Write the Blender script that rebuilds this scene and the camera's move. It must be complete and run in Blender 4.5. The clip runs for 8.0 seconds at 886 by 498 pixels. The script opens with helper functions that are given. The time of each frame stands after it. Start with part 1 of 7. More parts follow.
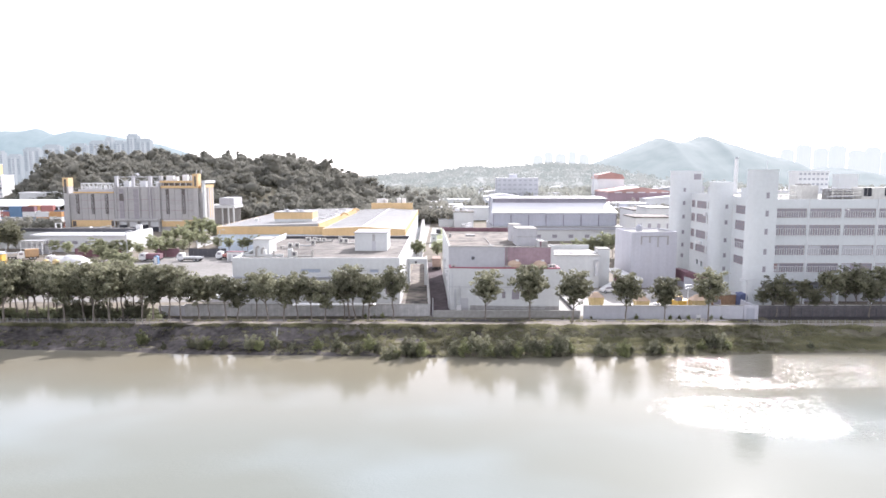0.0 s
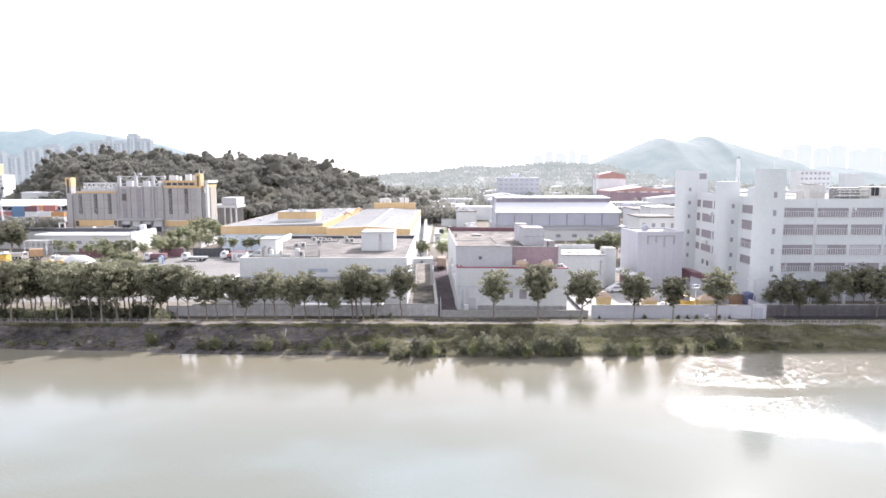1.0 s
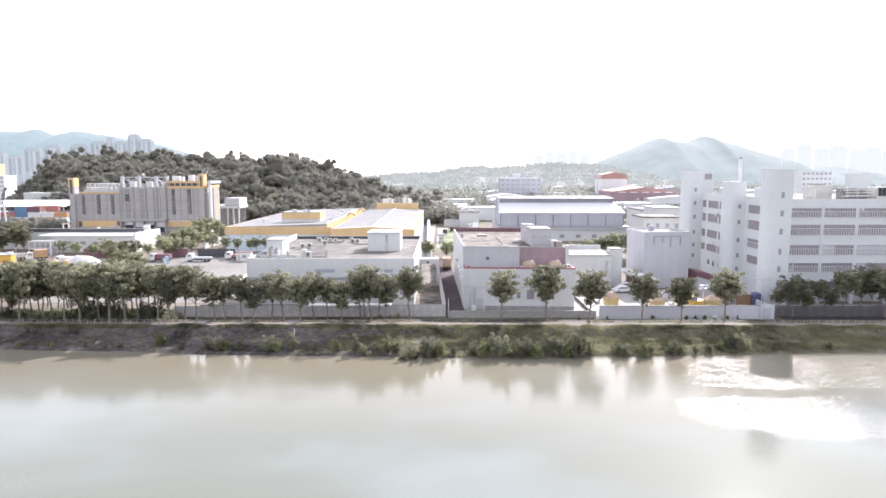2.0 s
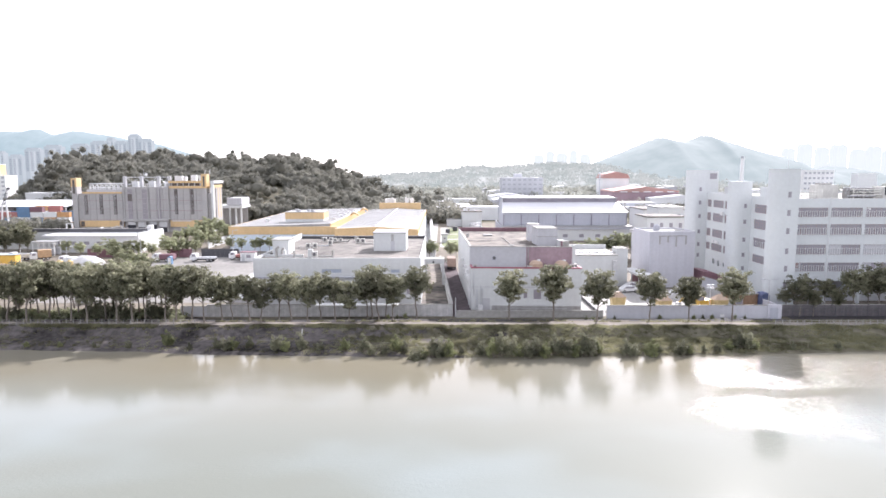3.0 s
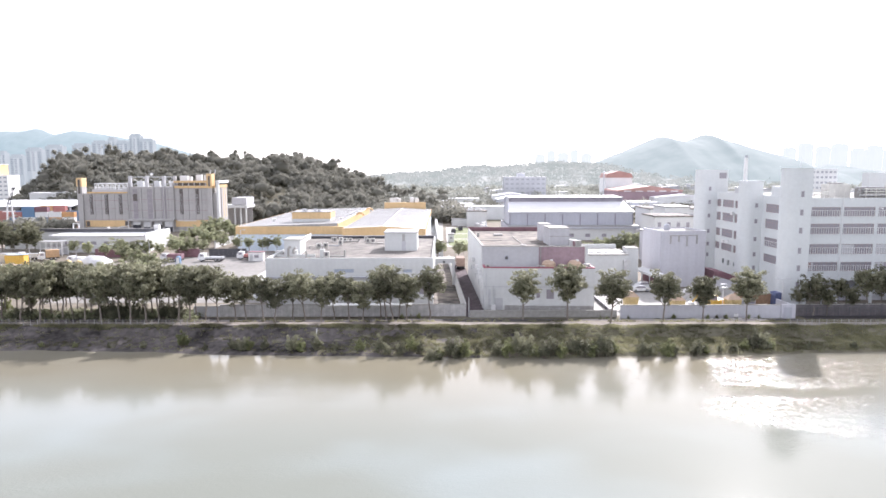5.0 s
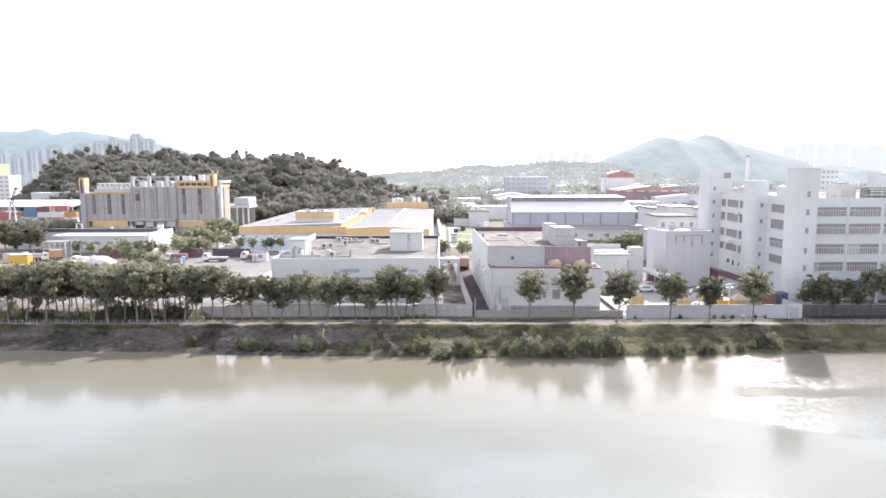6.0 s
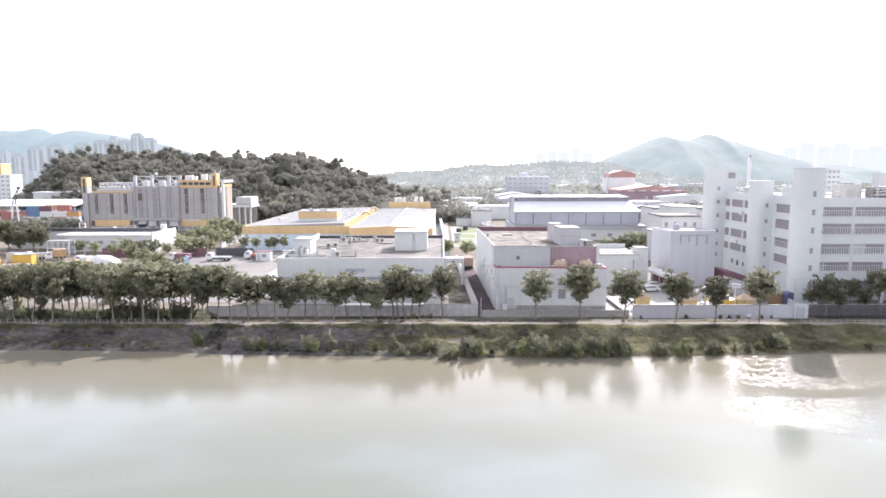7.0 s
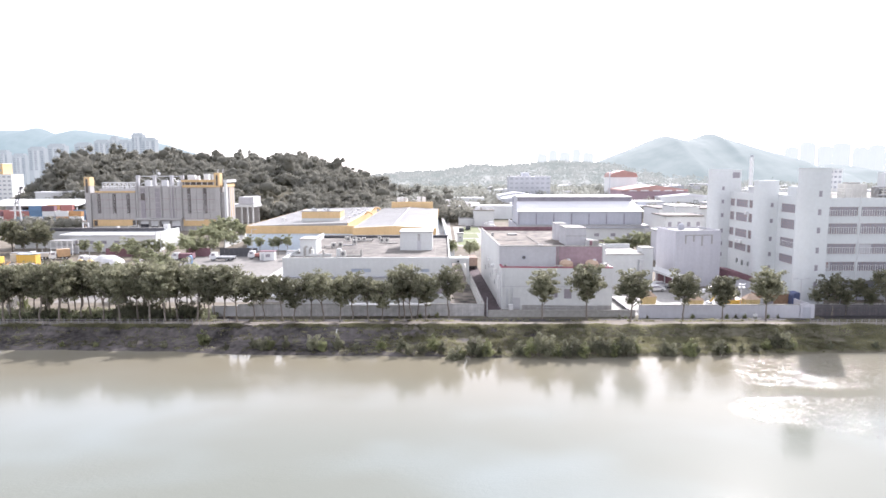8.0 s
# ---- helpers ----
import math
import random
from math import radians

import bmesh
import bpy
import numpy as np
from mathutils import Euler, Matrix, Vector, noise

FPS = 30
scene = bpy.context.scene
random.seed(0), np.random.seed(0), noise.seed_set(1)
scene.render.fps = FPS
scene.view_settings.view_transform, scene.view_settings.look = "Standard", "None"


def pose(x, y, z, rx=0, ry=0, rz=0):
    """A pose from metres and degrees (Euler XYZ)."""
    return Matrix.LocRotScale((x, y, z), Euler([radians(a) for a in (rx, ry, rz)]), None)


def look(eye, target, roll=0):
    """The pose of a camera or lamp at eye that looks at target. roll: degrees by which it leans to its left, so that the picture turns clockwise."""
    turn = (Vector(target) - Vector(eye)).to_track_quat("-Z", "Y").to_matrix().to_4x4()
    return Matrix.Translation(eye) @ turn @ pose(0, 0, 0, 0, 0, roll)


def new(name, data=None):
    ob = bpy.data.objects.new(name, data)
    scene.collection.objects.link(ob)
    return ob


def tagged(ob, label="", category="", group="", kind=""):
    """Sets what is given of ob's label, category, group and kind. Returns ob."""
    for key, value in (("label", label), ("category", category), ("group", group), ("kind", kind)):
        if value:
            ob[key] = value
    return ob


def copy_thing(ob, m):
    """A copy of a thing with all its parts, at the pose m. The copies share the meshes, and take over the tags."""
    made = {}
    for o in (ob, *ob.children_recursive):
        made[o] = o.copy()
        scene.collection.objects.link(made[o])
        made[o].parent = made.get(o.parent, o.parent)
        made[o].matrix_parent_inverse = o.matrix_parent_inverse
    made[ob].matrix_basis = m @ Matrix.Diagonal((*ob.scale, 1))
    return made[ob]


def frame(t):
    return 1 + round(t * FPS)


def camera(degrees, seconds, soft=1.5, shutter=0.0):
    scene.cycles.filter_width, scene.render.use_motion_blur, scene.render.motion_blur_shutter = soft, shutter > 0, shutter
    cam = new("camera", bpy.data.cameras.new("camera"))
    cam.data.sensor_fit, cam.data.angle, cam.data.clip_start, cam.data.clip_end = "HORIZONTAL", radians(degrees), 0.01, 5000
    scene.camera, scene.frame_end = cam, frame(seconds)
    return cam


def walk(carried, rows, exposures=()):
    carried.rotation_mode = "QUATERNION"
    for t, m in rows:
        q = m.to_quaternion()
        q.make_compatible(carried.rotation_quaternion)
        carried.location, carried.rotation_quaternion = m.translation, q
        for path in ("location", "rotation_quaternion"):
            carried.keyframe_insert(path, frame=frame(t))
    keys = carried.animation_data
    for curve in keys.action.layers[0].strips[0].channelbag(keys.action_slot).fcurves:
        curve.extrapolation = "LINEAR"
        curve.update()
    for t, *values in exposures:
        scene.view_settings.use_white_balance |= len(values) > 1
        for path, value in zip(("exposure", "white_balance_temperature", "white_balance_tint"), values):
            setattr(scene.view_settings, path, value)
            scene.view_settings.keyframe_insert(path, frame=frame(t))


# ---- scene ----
# camera: a drone that slides sideways along the river
cam = camera(68.0, 8.0, soft=1.6)
METRES, EYE, TILT, LEAN, TURN = 10.2, 27.0, -6.67, 0.0, 0.0
ROWS = [
    (0.0, 0.0, 0.0, 0.0, -0.0, 0.0, 0.0),
    (0.5, -0.0756, 0.0032, 0.0015, -0.0, -0.02, -0.02),
    (1.0, -0.1502, 0.0074, 0.0013, -0.03, -0.03, 0.03),
    (1.5, -0.2227, 0.0115, 0.0025, -0.03, 0.01, 0.04),
    (3.0, -0.4252, 0.022, 0.0069, -0.05, -0.03, 0.1),
    (3.5, -0.4871, 0.0248, 0.0094, -0.05, -0.04, 0.12),
    (4.0, -0.5484, 0.0279, 0.0119, -0.05, -0.08, 0.13),
    (4.5, -0.6086, 0.0302, 0.0129, -0.05, -0.08, 0.14),
    (6.0, -0.7837, 0.0373, 0.019, -0.05, -0.09, 0.16),
    (6.5, -0.8346, 0.0393, 0.0183, -0.04, -0.11, 0.14),
    (7.0, -0.89, 0.0417, 0.0224, -0.04, -0.13, 0.12),
    (7.5, -0.9434, 0.0428, 0.0216, -0.03, -0.14, 0.13),
    (8.0, -0.9985, 0.0434, 0.021, -0.02, -0.14, 0.12),
]
walk(cam, [(t, pose(0, 0, EYE, TILT, LEAN, TURN) @ pose(METRES * x, METRES * y, METRES * z, 90 + pitch, roll, yaw)) for t, x, y, z, yaw, pitch, roll in ROWS],
     exposures=[(0.0, 1.82, 6280, 18), (8.0, 1.82, 6280, 18)])

# world and sun
SUN_EL, SUN_AZ = 33.0, 26.0
world = bpy.data.worlds.new("sky")
scene.world = world
world.use_nodes = True
wn = world.node_tree.nodes
sky = wn.new("ShaderNodeTexSky")
sky.sky_type = "NISHITA"
sky.sun_disc = False
sky.sun_elevation, sky.sun_rotation = radians(SUN_EL), radians(SUN_AZ)
sky.air_density, sky.dust_density, sky.ozone_density = 1.0, 1.0, 1.0
veil = wn.new("ShaderNodeHueSaturation")
veil.inputs["Saturation"].default_value = 0.3
world.node_tree.links.new(sky.outputs[0], veil.inputs["Color"])
soften = wn.new("ShaderNodeGamma")  # thin cloud evens the sky out
soften.inputs["Gamma"].default_value = 0.6
world.node_tree.links.new(veil.outputs[0], soften.inputs["Color"])
world.node_tree.links.new(soften.outputs[0], wn["Background"].inputs[0])
wn["Background"].inputs[1].default_value = 0.2
sun = new("sun", bpy.data.lights.new("sun", "SUN"))
sun.data.energy, sun.data.angle, sun.data.color = 2.4, radians(0.6), (1.0, 0.965, 0.92)
a, e = radians(SUN_AZ), radians(SUN_EL)
sun.matrix_world = look((300 * math.sin(a) * math.cos(e), 300 * math.cos(a) * math.cos(e), 300 * math.sin(e)), (0, 0, 0))


# materials
def mat(name, col, rough=0.85, metal=0.0, var=0.18, scale=1.5, big=0.12, bump=0.15, streak=0.0, rand=0.0, trans=0.0, spec=0.5):
    """A procedural surface: colour varied at two scales, fine relief, rain streaks where asked."""
    m = bpy.data.materials.new(name)
    m.use_nodes = True
    n, l = m.node_tree.nodes, m.node_tree.links
    b = n["Principled BSDF"]
    b.inputs["Roughness"].default_value, b.inputs["Metallic"].default_value = rough, metal
    b.inputs["Specular IOR Level"].default_value = spec
    co = n.new("ShaderNodeTexCoord")
    fine = n.new("ShaderNodeTexNoise")
    fine.inputs["Scale"].default_value, fine.inputs["Detail"].default_value = scale, 6
    large = n.new("ShaderNodeTexNoise")
    large.inputs["Scale"].default_value, large.inputs["Detail"].default_value = big, 3
    l.new(co.outputs["Object"], fine.inputs["Vector"])
    l.new(co.outputs["Object"], large.inputs["Vector"])
    add = n.new("ShaderNodeMath")
    add.operation = "ADD"
    l.new(fine.outputs["Fac"], add.inputs[0])
    l.new(large.outputs["Fac"], add.inputs[1])
    last = add
    if streak:
        mp = n.new("ShaderNodeMapping")
        mp.inputs["Scale"].default_value = (1.6, 1.6, 0.07)
        st = n.new("ShaderNodeTexNoise")
        st.inputs["Scale"].default_value, st.inputs["Detail"].default_value = 1.0, 5
        l.new(co.outputs["Object"], mp.inputs["Vector"])
        l.new(mp.outputs[0], st.inputs["Vector"])
        mul = n.new("ShaderNodeMath")
        mul.operation = "MULTIPLY_ADD"
        mul.inputs[1].default_value = streak * 4
        l.new(st.outputs["Fac"], mul.inputs[0])
        l.new(add.outputs[0], mul.inputs[2])
        last = n.new("ShaderNodeMath")
        last.operation = "ADD"
        last.inputs[1].default_value = -streak * 2
        l.new(mul.outputs[0], last.inputs[0])
    if rand:
        info = n.new("ShaderNodeObjectInfo")
        rm = n.new("ShaderNodeMath")
        rm.operation = "MULTIPLY_ADD"
        rm.inputs[1].default_value = rand
        l.new(info.outputs["Random"], rm.inputs[0])
        l.new(last.outputs[0], rm.inputs[2])
        r2 = n.new("ShaderNodeMath")
        r2.operation = "ADD"
        r2.inputs[1].default_value = -rand / 2
        l.new(rm.outputs[0], r2.inputs[0])
        last = r2
    ramp = n.new("ShaderNodeMapRange")
    ramp.inputs["From Min"].default_value, ramp.inputs["From Max"].default_value = 0.6, 1.4
    ramp.inputs["To Min"].default_value, ramp.inputs["To Max"].default_value = 1 - var * 1.6, 1 + var
    l.new(last.outputs[0], ramp.inputs["Value"])
    mix = n.new("ShaderNodeVectorMath")
    mix.operation = "SCALE"
    mix.inputs[0].default_value = col
    l.new(ramp.outputs[0], mix.inputs["Scale"])
    l.new(mix.outputs[0], b.inputs["Base Color"])
    if bump:
        bp = n.new("ShaderNodeBump")
        bp.inputs["Strength"].default_value, bp.inputs["Distance"].default_value = bump, 0.05
        l.new(fine.outputs["Fac"], bp.inputs["Height"])
        l.new(bp.outputs[0], b.inputs["Normal"])
    if trans:
        b.inputs["Specular IOR Level"].default_value = 0.12
        tr = n.new("ShaderNodeBsdfTranslucent")
        l.new(mix.outputs[0], tr.inputs["Color"])
        mx = n.new("ShaderNodeMixShader")
        mx.inputs[0].default_value = trans
        l.new(b.outputs[0], mx.inputs[1])
        l.new(tr.outputs[0], mx.inputs[2])
        l.new(mx.outputs[0], n["Material Output"].inputs["Surface"])
    return m


WHITE = mat("white_render", (0.61, 0.62, 0.615), var=0.06, streak=0.11)
WHITE_FACTORY = mat("white_factory_paint", (0.63, 0.655, 0.66), var=0.05, streak=0.09)
# wall in the factory's shade: the shade is in its dark colour
DARK_WALL = mat("dark_weathered_wall", (0.13, 0.12, 0.125), var=0.25, streak=0.3)
STAINED_WALL = mat("stained_concrete_wall", (0.49, 0.48, 0.475), var=0.2, streak=0.35, big=0.25)
GREY_WALL = mat("grey_render", (0.5, 0.5, 0.52), var=0.08, streak=0.12)
BLUEGREY = mat("blue_grey_cladding", (0.42, 0.43, 0.48), rough=0.6, var=0.08, streak=0.2)
PALEBLUE = mat("pale_blue_wall", (0.62, 0.7, 0.78), var=0.06, streak=0.15)
YELLOW = mat("ochre_yellow_paint", (0.64, 0.45, 0.235), rough=0.6, var=0.1, streak=0.2)
TAN_YELLOW = mat("faded_tan_yellow_paint", (0.58, 0.45, 0.22), rough=0.6, var=0.2)
DULL_ORANGE = mat("dull_orange_paint", (0.5, 0.33, 0.19), rough=0.6, var=0.2)
PALE_BLUE_SHEET = mat("pale_blue_plastic_sheet", (0.45, 0.56, 0.66), rough=0.4, var=0.15, bump=0.4)
YELLOW_BRIGHT = mat("machine_yellow_paint", (0.72, 0.47, 0.1), rough=0.45, var=0.12)
RED_STRIPE = mat("red_paint", (0.34, 0.11, 0.14), rough=0.6, var=0.12)
MAROON_WALL = mat("dull_rose_wall", (0.36, 0.26, 0.29), var=0.15, streak=0.2)
MAROON = mat("maroon_wall", (0.22, 0.12, 0.14), var=0.15, streak=0.2)
ROOF_BROWN = mat("weathered_roof_screed", (0.17, 0.146, 0.122), var=0.7, scale=0.5, big=0.13)
ROOF_GREY = mat("grey_roof_screed", (0.178, 0.163, 0.146), var=0.5, scale=0.45, big=0.12)
ROOF_JOINT = mat("roof_joint_sealant", (0.23, 0.215, 0.195), var=0.4, scale=2.0)
ROOF_METAL = mat("pale_metal_roof", (0.31, 0.31, 0.31), rough=0.55, var=0.1, big=0.03)
ROOF_WHITE = mat("white_metal_roof", (0.74, 0.74, 0.76), rough=0.5, var=0.06, big=0.03)
ROOF_RED = mat("red_roof_sheet", (0.42, 0.25, 0.22), rough=0.6, var=0.12)
CONCRETE = mat("concrete", (0.38, 0.37, 0.36), var=0.2, streak=0.15)
BOULDER = mat("pale_rounded_stone", (0.5, 0.48, 0.45), var=0.25, scale=3)
CONCRETE_LIGHT = mat("pale_concrete", (0.36, 0.35, 0.33), var=0.18)
PATH = mat("worn_path_concrete", (0.24, 0.215, 0.19), spec=0.1, var=0.3, scale=0.8)
LANE = mat("worn_red_brown_asphalt", (0.1, 0.08, 0.085), spec=0.1, var=0.35, scale=0.9, big=0.15)
ASPHALT = mat("asphalt", (0.07, 0.066, 0.068), spec=0.15, var=0.25, scale=3)
DARK = mat("dark_opening", (0.05, 0.05, 0.06), var=0.2)
STEEL = mat("galvanised_steel", (0.55, 0.56, 0.58), rough=0.4, metal=0.6, var=0.1)
WHITE_METAL = mat("white_painted_metal", (0.75, 0.75, 0.75), rough=0.5, var=0.1)
AGED_CASE = mat("aged_cream_metal", (0.52, 0.51, 0.48), rough=0.55, var=0.15)
BARK = mat("bark", (0.25, 0.215, 0.185), var=0.35, scale=6, bump=0.6)
LEAF = mat("tree_leaves", (0.29, 0.29, 0.2), rough=0.6, var=0.3, scale=0.7, big=0.25, bump=0, rand=0.5, trans=0.42)
LEAF_LIGHT = mat("light_green_leaves", (0.42, 0.44, 0.285), rough=0.55, var=0.35, scale=0.8, big=0.3, bump=0, rand=0.4, trans=0.5)
BUSH_LEAF = mat("dark_bush_leaves", (0.27, 0.272, 0.19), rough=0.6, var=0.35, scale=0.8, big=0.3, bump=0, rand=0.4, trans=0.45)
BUSH_LIGHT = mat("green_bush_leaves", (0.31, 0.33, 0.18), rough=0.6, var=0.35, scale=0.8, big=0.3, bump=0, rand=0.4, trans=0.5)
LEAF_FAR = mat("woodland_leaves", (0.268, 0.265, 0.228), rough=0.9, var=0.1, scale=0.12, big=0.03, bump=0, trans=0.54)
BANK_LEAF = mat("bank_weeds", (0.29, 0.283, 0.175), rough=0.6, var=0.5, scale=0.35, big=0.08, bump=0, trans=0.5)
GRASS = mat("bank_grass", (0.16, 0.15, 0.11), spec=0.05, var=0.4, scale=0.5, big=0.08, bump=0.8)
# bare bank earth, darkened further for the shade under the trees
MUD = mat("dark_damp_bank_earth", (0.108, 0.098, 0.094), spec=0.1, var=0.6, scale=1.1, big=0.16, bump=1.0)
YARD_CONCRETE = mat("dusty_yard_concrete", (0.27, 0.26, 0.245), spec=0.15, var=0.2, scale=0.7, big=0.05)
EARTH = mat("yard_earth", (0.22, 0.195, 0.16), spec=0.1, var=0.3, scale=0.3, big=0.02, bump=0.4)
BLUE = mat("container_blue", (0.14, 0.25, 0.4), rough=0.5, var=0.12)
RED = mat("container_red", (0.4, 0.17, 0.15), rough=0.5, var=0.15)
ORANGE = mat("container_orange", (0.6, 0.34, 0.15), rough=0.5, var=0.15)
TARP = mat("white_tarpaulin", (0.55, 0.55, 0.55), rough=0.5, var=0.15, scale=0.8, bump=0.5)
FAN_GREY = mat("grey_fan_grille", (0.16, 0.155, 0.16), var=0.3, scale=6)
DARK_BAND = mat("dark_grey_metal", (0.08, 0.08, 0.09), rough=0.6, var=0.15)
BEIGE = mat("beige_plant_cladding", (0.68, 0.67, 0.63), var=0.12, streak=0.2)
BROWN_FRAME = mat("brown_window_frame", (0.33, 0.24, 0.23), rough=0.5, var=0.1)
TYRE = mat("tyre_rubber", (0.03, 0.03, 0.03))


def make_glass():
    m = bpy.data.materials.new("window_glass")
    m.use_nodes = True
    b = m.node_tree.nodes["Principled BSDF"]
    b.inputs["Base Color"].default_value = (0.3, 0.283, 0.312, 1)
    b.inputs["Roughness"].default_value = 0.2
    b.inputs["IOR"].default_value = 1.5
    return m


GLASS = make_glass()
GREY_LILAC = mat("pale_lilac_cloth", (0.34, 0.31, 0.34), var=0.12, bump=0.3)
SKY_PANE = mat("pale_blue_obscured_glass", (0.42, 0.47, 0.56), rough=0.25, var=0.1, bump=0)


def make_water():
    m = bpy.data.materials.new("river_water")
    m.use_nodes = True
    n, l = m.node_tree.nodes, m.node_tree.links
    b = n["Principled BSDF"]
    b.inputs["Roughness"].default_value = 0.078
    b.inputs["IOR"].default_value = 1.33
    co = n.new("ShaderNodeTexCoord")

    def tex(scale, detail, sx=1.0, sy=1.0):
        mp = n.new("ShaderNodeMapping")
        mp.inputs["Scale"].default_value = (sx, sy, 1.0)
        l.new(co.outputs["Object"], mp.inputs["Vector"])
        t = n.new("ShaderNodeTexNoise")
        t.inputs["Scale"].default_value, t.inputs["Detail"].default_value = scale, detail
        l.new(mp.outputs[0], t.inputs["Vector"])
        return t.outputs["Fac"]

    def math_node(op, x, y):
        m_ = n.new("ShaderNodeMath")
        m_.operation = op
        for k, s in enumerate((x, y)):
            if isinstance(s, (int, float)):
                m_.inputs[k].default_value = s
            else:
                l.new(s, m_.inputs[k])
        return m_.outputs[0]

    def span(x, a0, a1, b0, b1):
        r = n.new("ShaderNodeMapRange")
        r.interpolation_type = "SMOOTHSTEP"
        r.inputs["From Min"].default_value, r.inputs["From Max"].default_value = a0, a1
        r.inputs["To Min"].default_value, r.inputs["To Max"].default_value = b0, b1
        l.new(x, r.inputs["Value"])
        return r.outputs[0]

    # murky water, with the reflected clouds painted in as paler reaches
    cloud_tint = n.new("ShaderNodeMix")
    cloud_tint.data_type = "RGBA"
    cloud_tint.inputs["A"].default_value, cloud_tint.inputs["B"].default_value = (0.158, 0.17, 0.14, 1), (0.2, 0.231, 0.22, 1)
    l.new(span(tex(0.022, 3, 1.0, 1.4), 0.42, 0.66, 0, 1), cloud_tint.inputs["Factor"])
    warm = n.new("ShaderNodeMix")
    warm.data_type = "RGBA"
    warm.inputs["B"].default_value = (0.235, 0.203, 0.145, 1)
    shelf = n.new("ShaderNodeSeparateXYZ")
    l.new(co.outputs["Object"], shelf.inputs[0])
    l.new(span(shelf.outputs["Y"], 64, 98, 0, 0.68), warm.inputs["Factor"])
    l.new(cloud_tint.outputs["Result"], warm.inputs["A"])
    l.new(warm.outputs["Result"], b.inputs["Base Color"])
    # wind-ruffled reaches: bands along the river with ragged edges
    sep = n.new("ShaderNodeSeparateXYZ")
    l.new(co.outputs["Object"], sep.inputs[0])
    ragged = tex(0.09, 4)
    y = math_node("ADD", sep.outputs["Y"], math_node("MULTIPLY", math_node("SUBTRACT", ragged, 0.5), 9.0))
    x = math_node("ADD", sep.outputs["X"], math_node("MULTIPLY", math_node("SUBTRACT", tex(0.06, 3), 0.5), 13.0))
    off = math_node("SUBTRACT", 78.3, y)
    bow = math_node("SUBTRACT", x, math_node("MULTIPLY", math_node("MULTIPLY", off, off), 0.137))
    near = math_node("MULTIPLY", math_node("MULTIPLY", math_node("MULTIPLY", span(y, 66.5, 68.5, 0, 1), span(y, 81.5, 82.8, 1, 0)), span(x, 46, 54, 1, 0)), span(bow, 22.5, 26.5, 0, 1))
    bank = math_node("MULTIPLY", math_node("MULTIPLY", span(y, 84.6, 86.0, 0, 1), span(y, 99.0, 101.0, 1, 0)), span(x, 28, 36, 0, 1))
    edge = math_node("MULTIPLY", math_node("MULTIPLY", span(y, 98.2, 99.6, 0, 0.9), span(y, 101.5, 103, 1, 0)), math_node("ADD", math_node("MULTIPLY", span(x, 17, 23, 0, 1), span(x, 44, 52, 1, 0)), math_node("MULTIPLY", span(x, -5, -2, 0, 0.6), span(x, 4, 7, 1, 0))))
    glints = math_node("MULTIPLY", math_node("MULTIPLY", span(tex(1.6, 3, 1.0, 1.3), 0.6, 0.68, 0, 1), math_node("MULTIPLY", span(x, 12, 22, 0, 1), span(x, 34, 40, 1, 0))), math_node("MULTIPLY", span(y, 82, 88, 0, 1), span(y, 99, 101, 1, 0)))
    far = math_node("MULTIPLY", math_node("ADD", near, bank), span(x, 90, 130, 1, 0.3))
    gusts = span(tex(0.035, 4, 1.0, 1.8), 0.45, 0.7, 0.0, 0.17)
    amount = math_node("ADD", math_node("MULTIPLY", math_node("MULTIPLY", math_node("ADD", math_node("ADD", far, edge), glints), span(tex(1.7, 4, 1.0, 1.5), 0.41, 0.61, 0.06, 1.0)), 0.72), math_node("MULTIPLY", math_node("ADD", gusts, 0.05), span(sep.outputs["Y"], 94, 99, 1.0, 0.3)))
    ripple = math_node("ADD", tex(4.2, 2, 1.0, 1.2), math_node("MULTIPLY", tex(1.2, 3, 1.0, 1.6), 1.4))
    bp = n.new("ShaderNodeBump")
    bp.inputs["Distance"].default_value = 0.09
    l.new(ripple, bp.inputs["Height"])
    l.new(amount, bp.inputs["Strength"])
    l.new(bp.outputs[0], b.inputs["Normal"])
    return m


WATER = make_water()


# mesh helpers
def bx(bm, x0, x1, y0, y1, z0, z1):
    """Adds a box."""
    v = [bm.verts.new(p) for p in ((x0, y0, z0), (x1, y0, z0), (x1, y1, z0), (x0, y1, z0), (x0, y0, z1), (x1, y0, z1), (x1, y1, z1), (x0, y1, z1))]
    for q in ((3, 2, 1, 0), (4, 5, 6, 7), (0, 1, 5, 4), (1, 2, 6, 5), (2, 3, 7, 6), (3, 0, 4, 7)):
        bm.faces.new([v[i] for i in q])
    return bm


def prism(bm, pts, z0, z1):
    """Adds an upright prism on the outline pts (counter-clockwise)."""
    lo = [bm.verts.new((x, y, z0)) for x, y in pts]
    hi = [bm.verts.new((x, y, z1)) for x, y in pts]
    bm.faces.new(lo[::-1])
    bm.faces.new(hi)
    for i in range(len(pts)):
        j = (i + 1) % len(pts)
        bm.faces.new((lo[i], lo[j], hi[j], hi[i]))
    return bm


def along(bm, pts, y0, y1):
    """Adds a prism along y on the outline pts in x and z (counter-clockwise seen from -y)."""
    lo = [bm.verts.new((x, y0, z)) for x, z in pts]
    hi = [bm.verts.new((x, y1, z)) for x, z in pts]
    bm.faces.new(lo)
    bm.faces.new(hi[::-1])
    for i in range(len(pts)):
        j = (i + 1) % len(pts)
        bm.faces.new((lo[j], lo[i], hi[i], hi[j]))
    return bm


